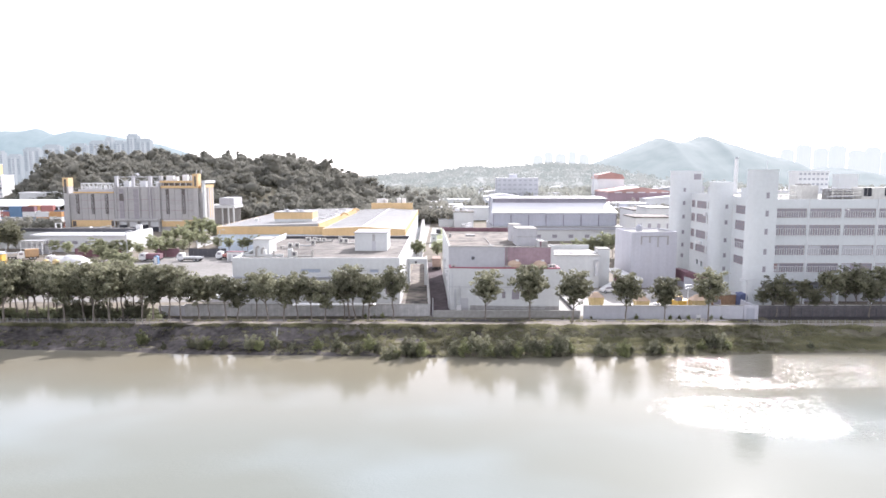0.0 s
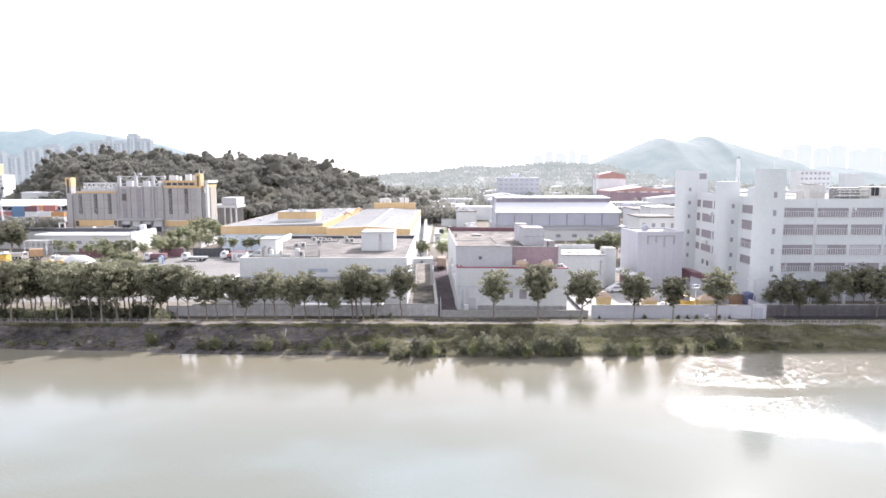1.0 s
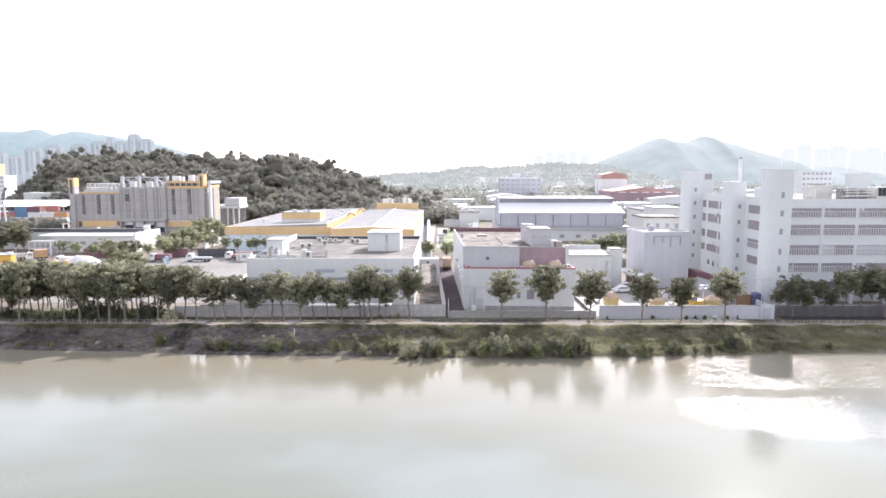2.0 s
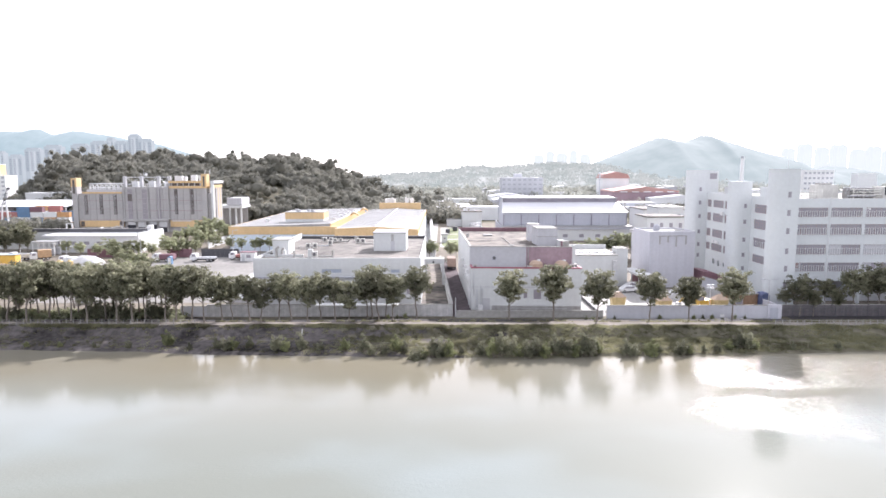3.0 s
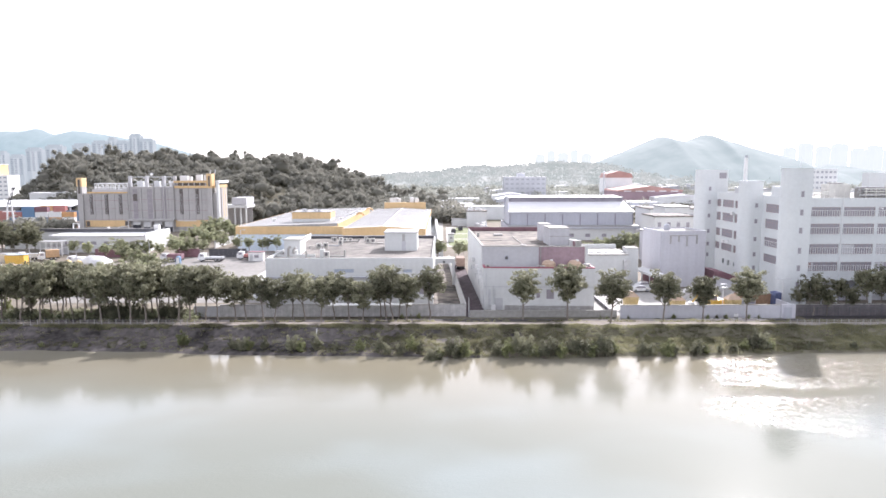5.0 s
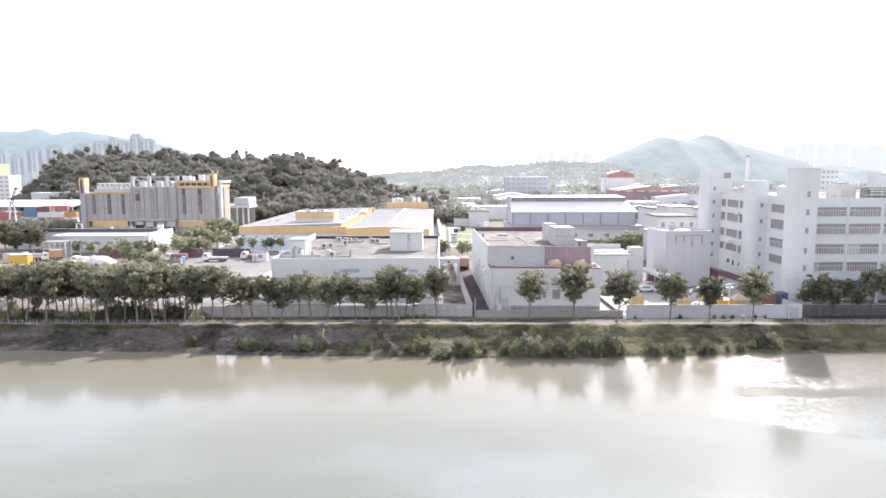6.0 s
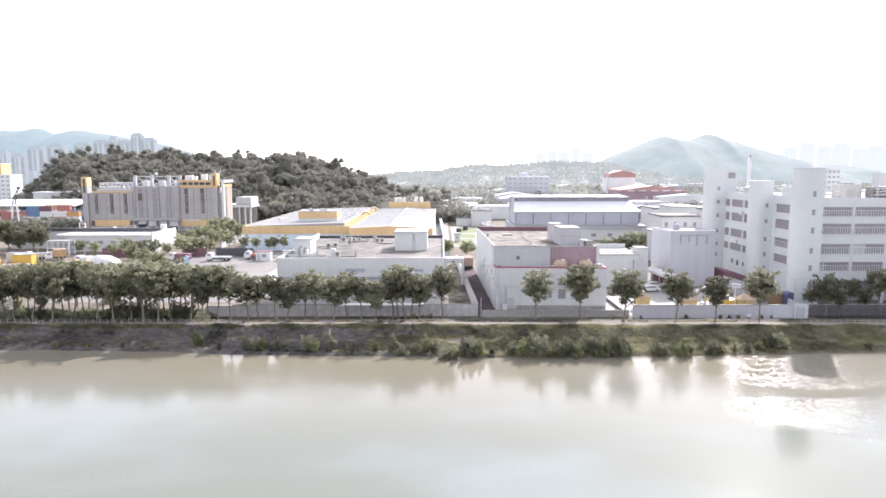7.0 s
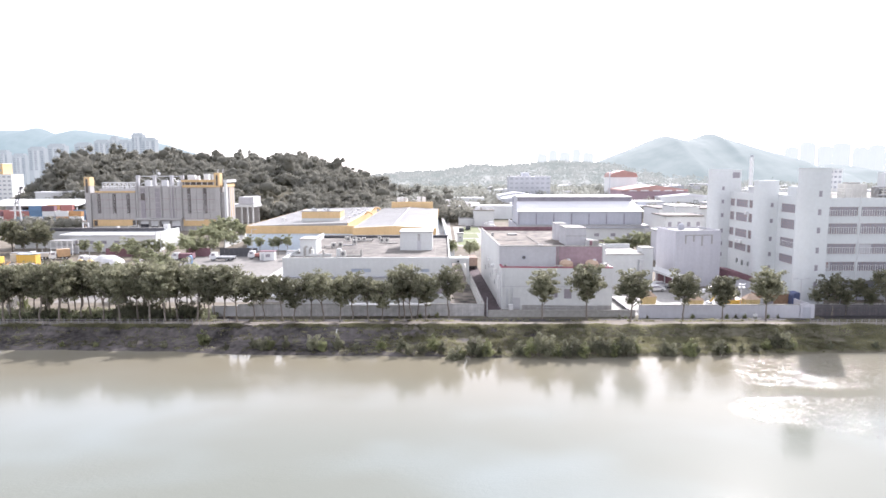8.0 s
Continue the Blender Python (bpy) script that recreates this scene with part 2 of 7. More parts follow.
def tube(bm, a, b, r0, r1, seg=6):
    """Adds a tapered round bar from a to b."""
    a, b = Vector(a), Vector(b)
    turn = (b - a).to_track_quat("Z", "Y").to_matrix()
    ring = lambda c, r: [bm.verts.new(c + turn @ Vector((r * math.cos(6.2832 * i / seg), r * math.sin(6.2832 * i / seg), 0))) for i in range(seg)]
    p, q = ring(a, r0), ring(b, r1)
    for i in range(seg):
        bm.faces.new((p[i], p[(i + 1) % seg], q[(i + 1) % seg], q[i]))
    bm.faces.new(p[::-1])
    bm.faces.new(q)
    return bm


def bend(bm, pts, r, seg=10):
    """Adds one curved round duct through pts, which lie in a plane of constant y."""
    rings = []
    for k, p in enumerate(pts):
        d = (Vector(pts[min(k + 1, len(pts) - 1)]) - Vector(pts[max(k - 1, 0)])).normalized()
        n = Vector((d.z, 0, -d.x))
        rings.append([bm.verts.new(Vector(p) + n * r * math.cos(6.2832 * i / seg) + Vector((0, r * math.sin(6.2832 * i / seg), 0))) for i in range(seg)])
    for a, b in zip(rings, rings[1:]):
        for i in range(seg):
            bm.faces.new((a[i], a[(i + 1) % seg], b[(i + 1) % seg], b[i]))
    bm.faces.new(rings[0][::-1])
    bm.faces.new(rings[-1])
    return bm


def pierced(bm, axis, at, thick, s0, s1, z0, z1, holes):
    """Adds a wall with openings (s0, s1, z0, z1) through it; axis x: along x at y = at; axis y: along y at x = at."""
    ss = sorted({s0, s1, *[h[0] for h in holes], *[h[1] for h in holes]})
    zs = sorted({z0, z1, *[h[2] for h in holes], *[h[3] for h in holes]})
    full = {}
    for i in range(len(ss) - 1):
        for j in range(len(zs) - 1):
            s, z = (ss[i] + ss[i + 1]) / 2, (zs[j] + zs[j + 1]) / 2
            full[i, j] = not any(h[0] < s < h[1] and h[2] < z < h[3] for h in holes)
    corner = {}

    def vert(i, j, k):
        if (i, j, k) not in corner:
            d = at + thick * k
            corner[i, j, k] = bm.verts.new((ss[i], d, zs[j]) if axis == "x" else (d, ss[i], zs[j]))
        return corner[i, j, k]

    for (i, j), on in full.items():
        if not on:
            continue
        bm.faces.new((vert(i, j, 0), vert(i + 1, j, 0), vert(i + 1, j + 1, 0), vert(i, j + 1, 0)))
        bm.faces.new((vert(i, j, 1), vert(i, j + 1, 1), vert(i + 1, j + 1, 1), vert(i + 1, j, 1)))
        for di, dj, p, q in ((-1, 0, (0, 1), (0, 0)), (1, 0, (1, 0), (1, 1)), (0, -1, (0, 0), (1, 0)), (0, 1, (1, 1), (0, 1))):
            if not full.get((i + di, j + dj), False):
                bm.faces.new((vert(i + p[0], j + p[1], 0), vert(i + p[0], j + p[1], 1), vert(i + q[0], j + q[1], 1), vert(i + q[0], j + q[1], 0)))
    bmesh.ops.recalc_face_normals(bm, faces=bm.faces)
    return bm


def mesh_of(bm, name, material):
    me = bpy.data.meshes.new(name)
    bm.to_mesh(me)
    bm.free()
    me.materials.append(material)
    return me


def part(name, bm, material, parent, label=""):
    ob = new(name, mesh_of(bm, name, material) if isinstance(bm, bmesh.types.BMesh) else bm)
    ob.parent = parent
    return tagged(ob, label)


def thing(name, at, label, category, group="", kind="", rz=0):
    ob = new(name)
    ob.empty_display_size = 0.3
    ob.matrix_basis = pose(*at, 0, 0, rz)
    return tagged(ob, label, category, group, kind)


def solid(name, bm, material, label, category, group="", kind="", at=(0, 0, 0), rz=0):
    ob = new(name, mesh_of(bm, name, material))
    ob.matrix_basis = pose(*at, 0, 0, rz)
    return tagged(ob, label, category, group, kind)


def skew(parent, m):
    """Shears the plan of a finished thing by the 2 x 2 matrix m; alike pieces keep their shape and move only."""
    lin = Matrix(((m[0][0], m[0][1], 0), (m[1][0], m[1][1], 0), (0, 0, 1)))
    for ob in parent.children:
        ob.matrix_basis.translation = lin @ ob.matrix_basis.translation
        if ob.data and ob.data.users == 1:
            ob.data.transform(lin.to_4x4())
        skew(ob, m)


def one(x0, x1, y0, y1, z0, z1):
    return bx(bmesh.new(), x0, x1, y0, y1, z0, z1)


def leaves(name, centres, radii, count, size, material, rng, flat=0.75, tidy=0.9, up=0.0, domed=False):
    """A mesh of small leaf clumps scattered in the balls round the centres."""
    c = np.repeat(np.asarray(centres, float), count, axis=0)
    r = np.repeat(np.asarray(radii, float), count)
    n = len(c)
    d = rng.normal(size=(n, 3))
    d /= np.linalg.norm(d, axis=1)[:, None]
    p = c + d * (r * rng.uniform(0.35, 1.0, n) ** 0.6)[:, None] * np.array((1, 1, flat))
    nrm = d * tidy + rng.normal(size=(n, 3)) * 0.6 + np.array((0, 0, up))
    nrm /= np.linalg.norm(nrm, axis=1)[:, None]
    if domed:
        nrm *= np.where((nrm * d).sum(axis=1) < 0, -1.0, 1.0)[:, None]
    t = np.cross(nrm, rng.normal(size=(n, 3)))
    t /= np.linalg.norm(t, axis=1)[:, None]
    b = np.cross(nrm, t)
    s = (size * rng.uniform(0.6, 1.35, n))[:, None]
    v = np.empty((n, 4, 3))
    v[:, 0], v[:, 1], v[:, 2], v[:, 3] = p - t * s, p - b * s * 0.7, p + t * s, p + b * s * 0.7
    me = bpy.data.meshes.new(name)
    me.from_pydata(v.reshape(-1, 3).tolist(), [], np.arange(n * 4).reshape(-1, 4).tolist())
    me.materials.append(material)
    if domed:
        soft = d * 0.85 + nrm * 0.25
        me.normals_split_custom_set_from_vertices(np.repeat(soft / np.linalg.norm(soft, axis=1)[:, None], 4, axis=0).tolist())
    return me


# ground, river, bank
WATER_Z = -1.6


def shore(x):
    line = float(np.interp(x, (-160, -76, -54, -40, -13, 12, 24, 42, 62, 160), (106, 104.4, 103.2, 101.2, 100.1, 98.9, 100.2, 100.6, 102.2, 103)))
    return line + 0.5 * noise.noise((x * 0.16, 0, 0)) + 0.45 * noise.noise((x * 0.45, 3, 0))


def walk_y(x):
    return 113.6 - 0.012 * x


def hill_z(x, y):
    """The wooded hill behind the works."""
    ridge = np.interp(x, (-380, -353, -316, -283, -255, -210, -182, -159, -141, -122, -100, -81, -63, -44, -20, 10),
                      (12, 25, 32, 36, 38, 34, 31, 32, 36, 33, 26, 19, 11, 3, 0, 0))
    k = np.interp(y, (350, 380, 450, 540, 620, 760), (0, 0.18, 0.68, 1.0, 0.85, 0))
    edge = min(1.0, max(0.0, (x + 0.66 * y - 2) / 30))
    return float(ridge * k * edge)


def ground_z(x, y):
    s, w = shore(x), walk_y(x)
    if y < s:
        return WATER_Z - min(2.5, (s - y) * 0.5)
    if y < w - 2:
        k = (y - s) / (w - 2 - s)
        rise = float(np.interp(k, (0, 0.06, 0.55, 0.77, 0.93, 1), (0, 0.14, 0.28, 0.36, 0.97, 1)))
        return WATER_Z + (0.5 - WATER_Z) * rise + 0.2 * noise.noise((x * 0.4, y * 0.5, 0)) * math.sin(math.pi * k)
    if y < 118:
        return 0.5 - 0.5 * max(0, min(1, (y - w - 3.5) / 1.5))
    return hill_z(x, y)


def build_ground():
    xs = [-4000, -2500, -1500, -900, -700, -550] + list(range(-500, -160, 20)) + list(np.arange(-160, 160, 1.5)) + list(range(160, 520, 20)) + [700, 1000, 1600, 2600, 4000]
    ys = [90, 96] + list(np.arange(97, 119, 0.75)) + [119, 121, 130, 160, 200, 260, 320, 350, 365, 380, 400, 425, 450, 480, 510, 540, 580, 620, 680, 760, 900, 1200, 1800, 2800, 4900]
    v = [(float(x), float(y), ground_z(x, y)) for y in ys for x in xs]
    w = len(xs)
    f = [(j * w + i, j * w + i + 1, (j + 1) * w + i + 1, (j + 1) * w + i) for j in range(len(ys) - 1) for i in range(w - 1)]
    me = bpy.data.meshes.new("ground")
    me.from_pydata(v, [], f)
    me.materials.append(EARTH)
    me.materials.append(GRASS)
    me.materials.append(MUD)
    me.materials.append(ASPHALT)
    for k, q in enumerate(me.polygons):
        j = k // (w - 1)
        q.material_index = 1 if ys[j] < 120 or ys[j] >= 340 else 0
        if ys[j] < 116 and q.center.x + 38 * noise.noise((q.center.x * 0.3, q.center.y * 0.7, 2)) < -10:
            q.material_index = 2
        # asphalt strip along the wall, dark to stand in for the wall's shade
        if 115 < q.center.y < 118.6 and -49 < q.center.x < 58 and q.center.y > walk_y(q.center.x) + 1.4:
            q.material_index = 3
        if 114.6 < q.center.y < 124 and q.center.x < -49:
            q.material_index = 2
        # bare sandy patches; their pale tone also paints sunlight on the ground
        bare = q.center.x + 5 * noise.noise((q.center.x * 0.4, q.center.y * 0.5, 6))
        if 110.5 < q.center.y < 118.6 and q.center.y < 115.4 and (13 < bare < 27 or -16 < bare < -7):
            q.material_index = 0
        q.use_smooth = True
    return tagged(new("ground", me), "grassy river bank and pale dusty industrial ground", "ground", kind="structure")


build_ground()
solid("water", one(-3000, 3000, -2500, 112, -1.62, WATER_Z), WATER, "murky grey-green river with sunlit ripples", "river", kind="structure")

bm = bmesh.new()
xs = list(range(-160, 161, 4))
for x0, x1 in zip(xs, xs[1:]):
    prism(bm, [(x0, walk_y(x0) - 1.6), (x1, walk_y(x1) - 1.6), (x1, walk_y(x1) + 0.9), (x0, walk_y(x0) + 0.9)], 0.3, 0.54)
bmesh.ops.remove_doubles(bm, verts=bm.verts, dist=0.001)
solid("pavement", bm, PATH, "pale concrete riverside footpath", "path", kind="structure")


# trees
def make_tree(seed, h, crown, material, leaf=0.165, per=34, bare=0.36, clumps=132, name="tree", label="", category="tree", group=""):
    rng = np.random.default_rng(seed)
    t = thing(name, (0, 0, 0), label, category, group)
    bm = bmesh.new()
    p, r = Vector((0, 0, -0.3)), 0.019 * h
    top = h * 0.86
    pts = []
    lean = Vector((rng.normal() * 0.04, rng.normal() * 0.04, 0))
    for k in range(6):
        q = Vector((rng.normal() * 0.008 * h, rng.normal() * 0.008 * h, -0.3 + (top + 0.3) * (k + 1) / 6)) + lean * top * (k + 1) / 6
        tube(bm, p, q, r, r * 0.8, 7)
        p, r = q, r * 0.8
        pts.append(q.copy())
    centres, radii = [], []
    for k in range(14):
        z = h * (bare * 0.9 + (0.8 - bare * 0.9) * (k + rng.random()) / 14)
        base = Vector((0, 0, z))
        base.xy = pts[min(5, int(z / top * 6))].xy
        ang, out = k * 2.4 + rng.normal() * 0.3, crown * rng.uniform(0.55, 0.95) * (1.05 - 0.5 * max(0, z / h - 0.5))
        tip = base + Vector((math.cos(ang) * out, math.sin(ang) * out, h * rng.uniform(0.12, 0.24) + (0.14 * h * (7 - k) / 7 if k < 7 else 0)))
        mid = base.lerp(tip, 0.5) + Vector((0, 0, -0.02 * h))
        tube(bm, base, mid, 0.008 * h, 0.005 * h, 5)
        tube(bm, mid, tip, 0.005 * h, 0.002 * h, 5)
        centres += [tip, mid.lerp(tip, 0.5) + Vector((0, 0, 0.04 * h))]
        radii += [crown * rng.uniform(0.18, 0.3), crown * rng.uniform(0.15, 0.26)]
    part("trunk", bm, BARK, t)
    while len(centres) < clumps:
        d = Vector(rng.normal(size=3)).normalized()
        k = rng.uniform(0.3, 1.0)
        z = h * (bare + (1 - bare) * 0.5) + d.z * h * (1 - bare) * 0.46 * k
        w = crown * (1.0 - 0.3 * abs(d.z)) * k
        centres.append(Vector((d.x * w, d.y * w, z)) + lean * z)
        radii.append(crown * rng.uniform(0.14, 0.3))
    part("crown", leaves("crown", centres, radii, per, leaf, material, rng, 0.6, 0.5, 0.35, True), material, t)
    return t


BANK_TREE = "riverside tree with slim bare trunk and dark green crown"
KINDS = [make_tree(s, 9.0, c, LEAF, bare=b, label=BANK_TREE, group="riverside trees") for s, c, b in ((1, 2.7, 0.36), (2, 3.1, 0.3), (3, 2.4, 0.4), (4, 2.9, 0.33), (5, 2.6, 0.3), (6, 3.2, 0.36))]
ROUND = [make_tree(s, 8.3, 2.7, LEAF, bare=0.3, per=38, clumps=150, label="riverside tree with one trunk and a rounded crown", group="riverside trees") for s in (11, 12, 13)]
YARD = [make_tree(s, 6.0, 2.4, LEAF_LIGHT, leaf=0.15, per=44, bare=0.25, clumps=80, label="light green leafy tree in the yard", group="yard trees") for s in (21, 22, 23)]


def ux(u, y):
    """World x of a sight line at the middle of the flight."""
    return -5.6 + (u - 784) / 1162.3 * y / 0.98


used = set()


def plant(kind, x, y, z, k, turn):
    m = pose(x, y, z, 0, 0, turn) @ Matrix.Scale(k, 4)
    if kind.name not in used:
        used.add(kind.name)
        kind.matrix_basis = m
        return kind
    c = copy_thing(kind, m)
    c.scale = (k, k, k)
    return c


LEFT = ((-34, 10.6), (-4, 10.2), (28, 10.8), (62, 11.2), (104, 10.8), (140, 10.2), (168, 10.9), (203, 10.2), (224, 11), (250, 10.6), (272, 11), (305, 10.4), (326, 10.2), (355, 10.4), (377, 9.8), (408, 8.8), (425, 8),
        (458, 8.8), (477, 8.4), (508, 8.6), (530, 9), (558, 8.7), (581, 8.9), (609, 8.4), (633, 8), (672, 10.2), (683, 9.8), (708, 8.6), (750, 9.8))
rt = random.Random(5)
for i, (u, h) in enumerate(LEFT):
    y = walk_y(0) + 2.0 + rt.uniform(-0.8, 0.9) + (2.8 if i % 3 == 1 else 0)
    plant(KINDS[(i * 5 + 1) % 6], ux(u, y), y, 0.3, h / 9.0, rt.uniform(0, 360))
for i, (u, y, h) in enumerate(((-20, 120, 9.5), (44, 121, 10), (84, 122, 9.6), (122, 120.5, 10), (154, 122.5, 9.2), (186, 121, 9.8), (214, 122, 9.4), (238, 120.8, 9.8), (262, 122.5, 9.2), (290, 121, 9.6), (338, 120.5, 8.6), (664, 119.5, 9), (694, 119, 8.4))):
    plant(KINDS[(i * 4 + 2) % 6], ux(u, y), y, 0.1, h / 9.0, rt.uniform(0, 360))
for i, (u, y, h) in enumerate(((-30, 126, 8.6), (6, 125, 9.2), (26, 128, 9.4), (52, 124.5, 9.0), (70, 129, 9.4), (96, 125.5, 9.2), (110, 131, 9.6), (132, 126, 9.2), (148, 130, 9.6), (166, 125, 9.0), (196, 127, 9.4), (222, 126, 9.2), (246, 128, 9.4), (276, 126, 9.0), (300, 128, 8.8), (322, 125.5, 8.4))):
    plant(YARD[i % 3] if i % 4 else KINDS[i % 6], ux(u, y), y, 0.0, h / (6.0 if i % 4 else 9.0), rt.uniform(0, 360))
for i, (u, y, h) in enumerate(((913, 116.5, 8.4), (993, 116.5, 9.6), (1068, 114.2, 8.9), (1162, 116, 8.3), (1232, 115.6, 7.6), (1308, 115.6, 8.4))):
    plant(ROUND[i % 3], ux(u, y), y, 0.4, h / 7.5, rt.uniform(0, 360))
for i, (u, y, h) in enumerate(((1425, 121, 8.0), (1520, 122, 8.8), (1568, 122, 9.2), (1610, 122, 9.6), (1660, 121, 9), (1465, 124, 6.5), (1490, 121.5, 5.5), (1545, 124, 8), (1400, 123, 5), (1450, 120.8, 5), (1590, 120.5, 7))):
    plant(KINDS[(i * 5 + 1) % 6], ux(u, y), y, 0.2, h / 9.0, rt.uniform(0, 360))


# woodland on the hill
def build_woods():
    """Rounded crowns, each a dome of foliage with smaller lobes on it."""
    rng = np.random.default_rng(7)
    c, r = [], []
    for k in range(2700):
        x, y = rng.uniform(-480, 5), 350 + 250 * rng.random() ** 1.05
        z = hill_z(x, y)
        if x < ux(40, y) or (z < 0.3 and rng.random() > 0.5):
            continue
        w = rng.uniform(3.0, 5.6)
        up = rng.uniform(0.2, 1.9)
        if rng.random() < 0.06:
            w, up = w * 1.35, up + 3.6
        c.append((x, y, z + w * 0.45 + up))
        r.append(w)
        for j in range(2):
            ang, q = rng.uniform(0, 6.28), w * rng.uniform(0.4, 0.95)
            c.append((x + math.cos(ang) * q, y + math.sin(ang) * q, z + w * rng.uniform(0.3, 1.15) + up))
            r.append(w * rng.uniform(0.35, 0.6))
    woods = tagged(new("woodland", leaves("woodland", c, r, 46, 0.62, LEAF_FAR, rng, 0.85, 1.6, 0.0, True)), "dense dark green woodland covering a low hill", "woods", kind="stuff")
    # the closed canopy inside each crown, lumpy and uneven
    ball = bmesh.new()
    bmesh.ops.create_icosphere(ball, subdivisions=1, radius=1.0)
    unit = np.array([p.co for p in ball.verts])
    faces = np.array([[p.index for p in q.verts] for q in ball.faces])
    ball.free()
    c, r = np.asarray(c), np.asarray(r)
    k = rng.uniform(0.45, 0.78, (len(c), len(unit)))
    v = c[:, None, :] + unit[None] * (k * r[:, None])[:, :, None] * np.array((1, 1, 0.85))
    f = faces[None] + (np.arange(len(c)) * len(unit))[:, None, None]
    me = bpy.data.meshes.new("canopy")
    me.from_pydata(v.reshape(-1, 3).tolist(), [], f.reshape(-1, 3).tolist())
    me.materials.append(LEAF_FAR)
    for q in me.polygons:
        q.use_smooth = True
    canopy = new("canopy", me)
    canopy.parent = woods
    return woods


build_woods()


# shared pieces
MESH = {}


def shared(key, build, material):
    """One mesh for all alike pieces."""
    if key not in MESH:
        MESH[key] = mesh_of(build(), key.split("|")[0], material)
    return MESH[key]


def put(name, me, parent, x, y, z, rz=0, label=""):
    ob = new(name, me)
    ob.parent = parent
    ob.matrix_basis = pose(x, y, z, 0, 0, rz)
    return tagged(ob, label)


def ring_frame(w, h, t, d):
    """A window frame in the xz plane, w by h, bars t wide and d deep, in one piece."""
    bm = bmesh.new()
    rings = []
    for y in (0, d):
        for k in (0, t):
            rings.append([bm.verts.new(p) for p in ((k, y, k), (w - k, y, k), (w - k, y, h - k), (k, y, h - k))])
    fo, fi, bo, bi = rings
    for i in range(4):
        j = (i + 1) % 4
        bm.faces.new((fo[i], fo[j], fi[j], fi[i]))
        bm.faces.new((bo[j], bo[i], bi[i], bi[j]))
        bm.faces.new((fo[j], fo[i], bo[i], bo[j]))
        bm.faces.new((fi[i], fi[j], bi[j], bi[i]))
    return bm


def small_window(parent, x, y, z, w, h, rz=0, material=None, pane=None):
    """A framed window that stands 4 cm proud of a solid wall."""
    k = "%.2f|%.2f" % (w, h)
    f = put("window", shared("window|" + k, lambda: ring_frame(w, h, 0.08, 0.1), material or STEEL), parent, x, y, z, rz)
    put("pane", shared("pane|" + k + (pane or GLASS).name, lambda: one(0.08, w - 0.08, 0.02, 0.05, 0.08, h - 0.08), pane or GLASS), f, 0, 0, 0)
    return f


def wide_window(parent, x, y, z, w, h, rz=0, bars=13, blind=0.0):
    """A wide factory window: frame with mullions, panes, a grille of white bars and at times a blind."""
    k = "%.2f|%.2f" % (w, h)

    f = put("window", shared("wide_window|" + k, lambda: ring_frame(w, h, 0.07, 0.1), BROWN_FRAME), parent, x, y, z, rz)
    put("pane", shared("wide_pane|" + k, lambda: one(0.07, w - 0.07, 0.03, 0.05, 0.07, h - 0.07), GLASS), f, 0, 0, 0)
    post = shared("mullion|%.2f" % h, lambda: one(-0.03, 0.03, 0, 0.08, 0.07, h - 0.07), BROWN_FRAME)
    for i in range(1, 6):
        put("mullion", post, f, w * i / 6, 0, 0)
    put("transom", shared("transom|%.2f" % w, lambda: one(0.07, w - 0.07, -0.012, -0.002, -0.03, 0.03), BROWN_FRAME), f, 0, 0, h * 0.64)
    if bars:
        bar = shared("grille_bar|%.2f" % h, lambda: one(-0.04, 0.04, -0.16, -0.1, 0.02, h * 0.62), WHITE_METAL)
        for i in range(bars):
            put("grille_bar", bar, f, w * (i + 0.5) / bars, 0, 0)
        put("grille_rail", shared("grille_rail|%.2f" % w, lambda: one(0, w, -0.18, -0.1, 0, 0.07), WHITE_METAL), f, 0, 0, h * 0.62)
    if blind:
        put("blind", shared("blind|%.2f|" % blind + k, lambda: one(0.1, 0.1 + (w - 0.2) * blind, -0.04, -0.01, 0.1, h - 0.1), GREY_WALL), f, 0, 0, 0, 0, "pale grey blind")
    return f


def rounded(x0, x1, y0, y1, r, right=False):
    """The outline of a stair tower with rounded corners on its -x side."""
    pts = []
    for cx, cy, a0 in ((x0 + r, y0 + r, 180),):
        pts += [(cx + r * math.cos(radians(a0 + 9 * k)), cy + r * math.sin(radians(a0 + 9 * k))) for k in range(11)]
    pts += [(x1, y0), (x1, y1)]
    pts += [(x0 + r + r * math.cos(radians(90 + 9 * k)), y1 - r + r * math.sin(radians(90 + 9 * k))) for k in range(11)]
    return pts


def cylinder_wall(cx, cy, r, x1, y1):
    """The outline of a round stair tower that runs into the wall on its +x side."""
    pts = [(cx + r * math.cos(radians(90 + 10 * k)), cy + r * math.sin(radians(90 + 10 * k))) for k in range(19)]
    return pts + [(x1, cy - r), (x1, cy + r)]


def parapet(t, w, d, z0, z1, th, material, name="parapet", label=""):
    """Four walls round a flat roof."""
    for b in ((0, w, 0, th), (0, w, d - th, d), (0, th, th, d - th), (w - th, w, th, d - th)):
        part(name, one(b[0], b[1], b[2], b[3], z0, z1), material, t, label)


# the white factory at the river
ROWS_Z = ((17.85, 19.7), (14.25, 16.35), (10.2, 12.2), (6.7, 8.5))


rf_pane = random.Random(12)


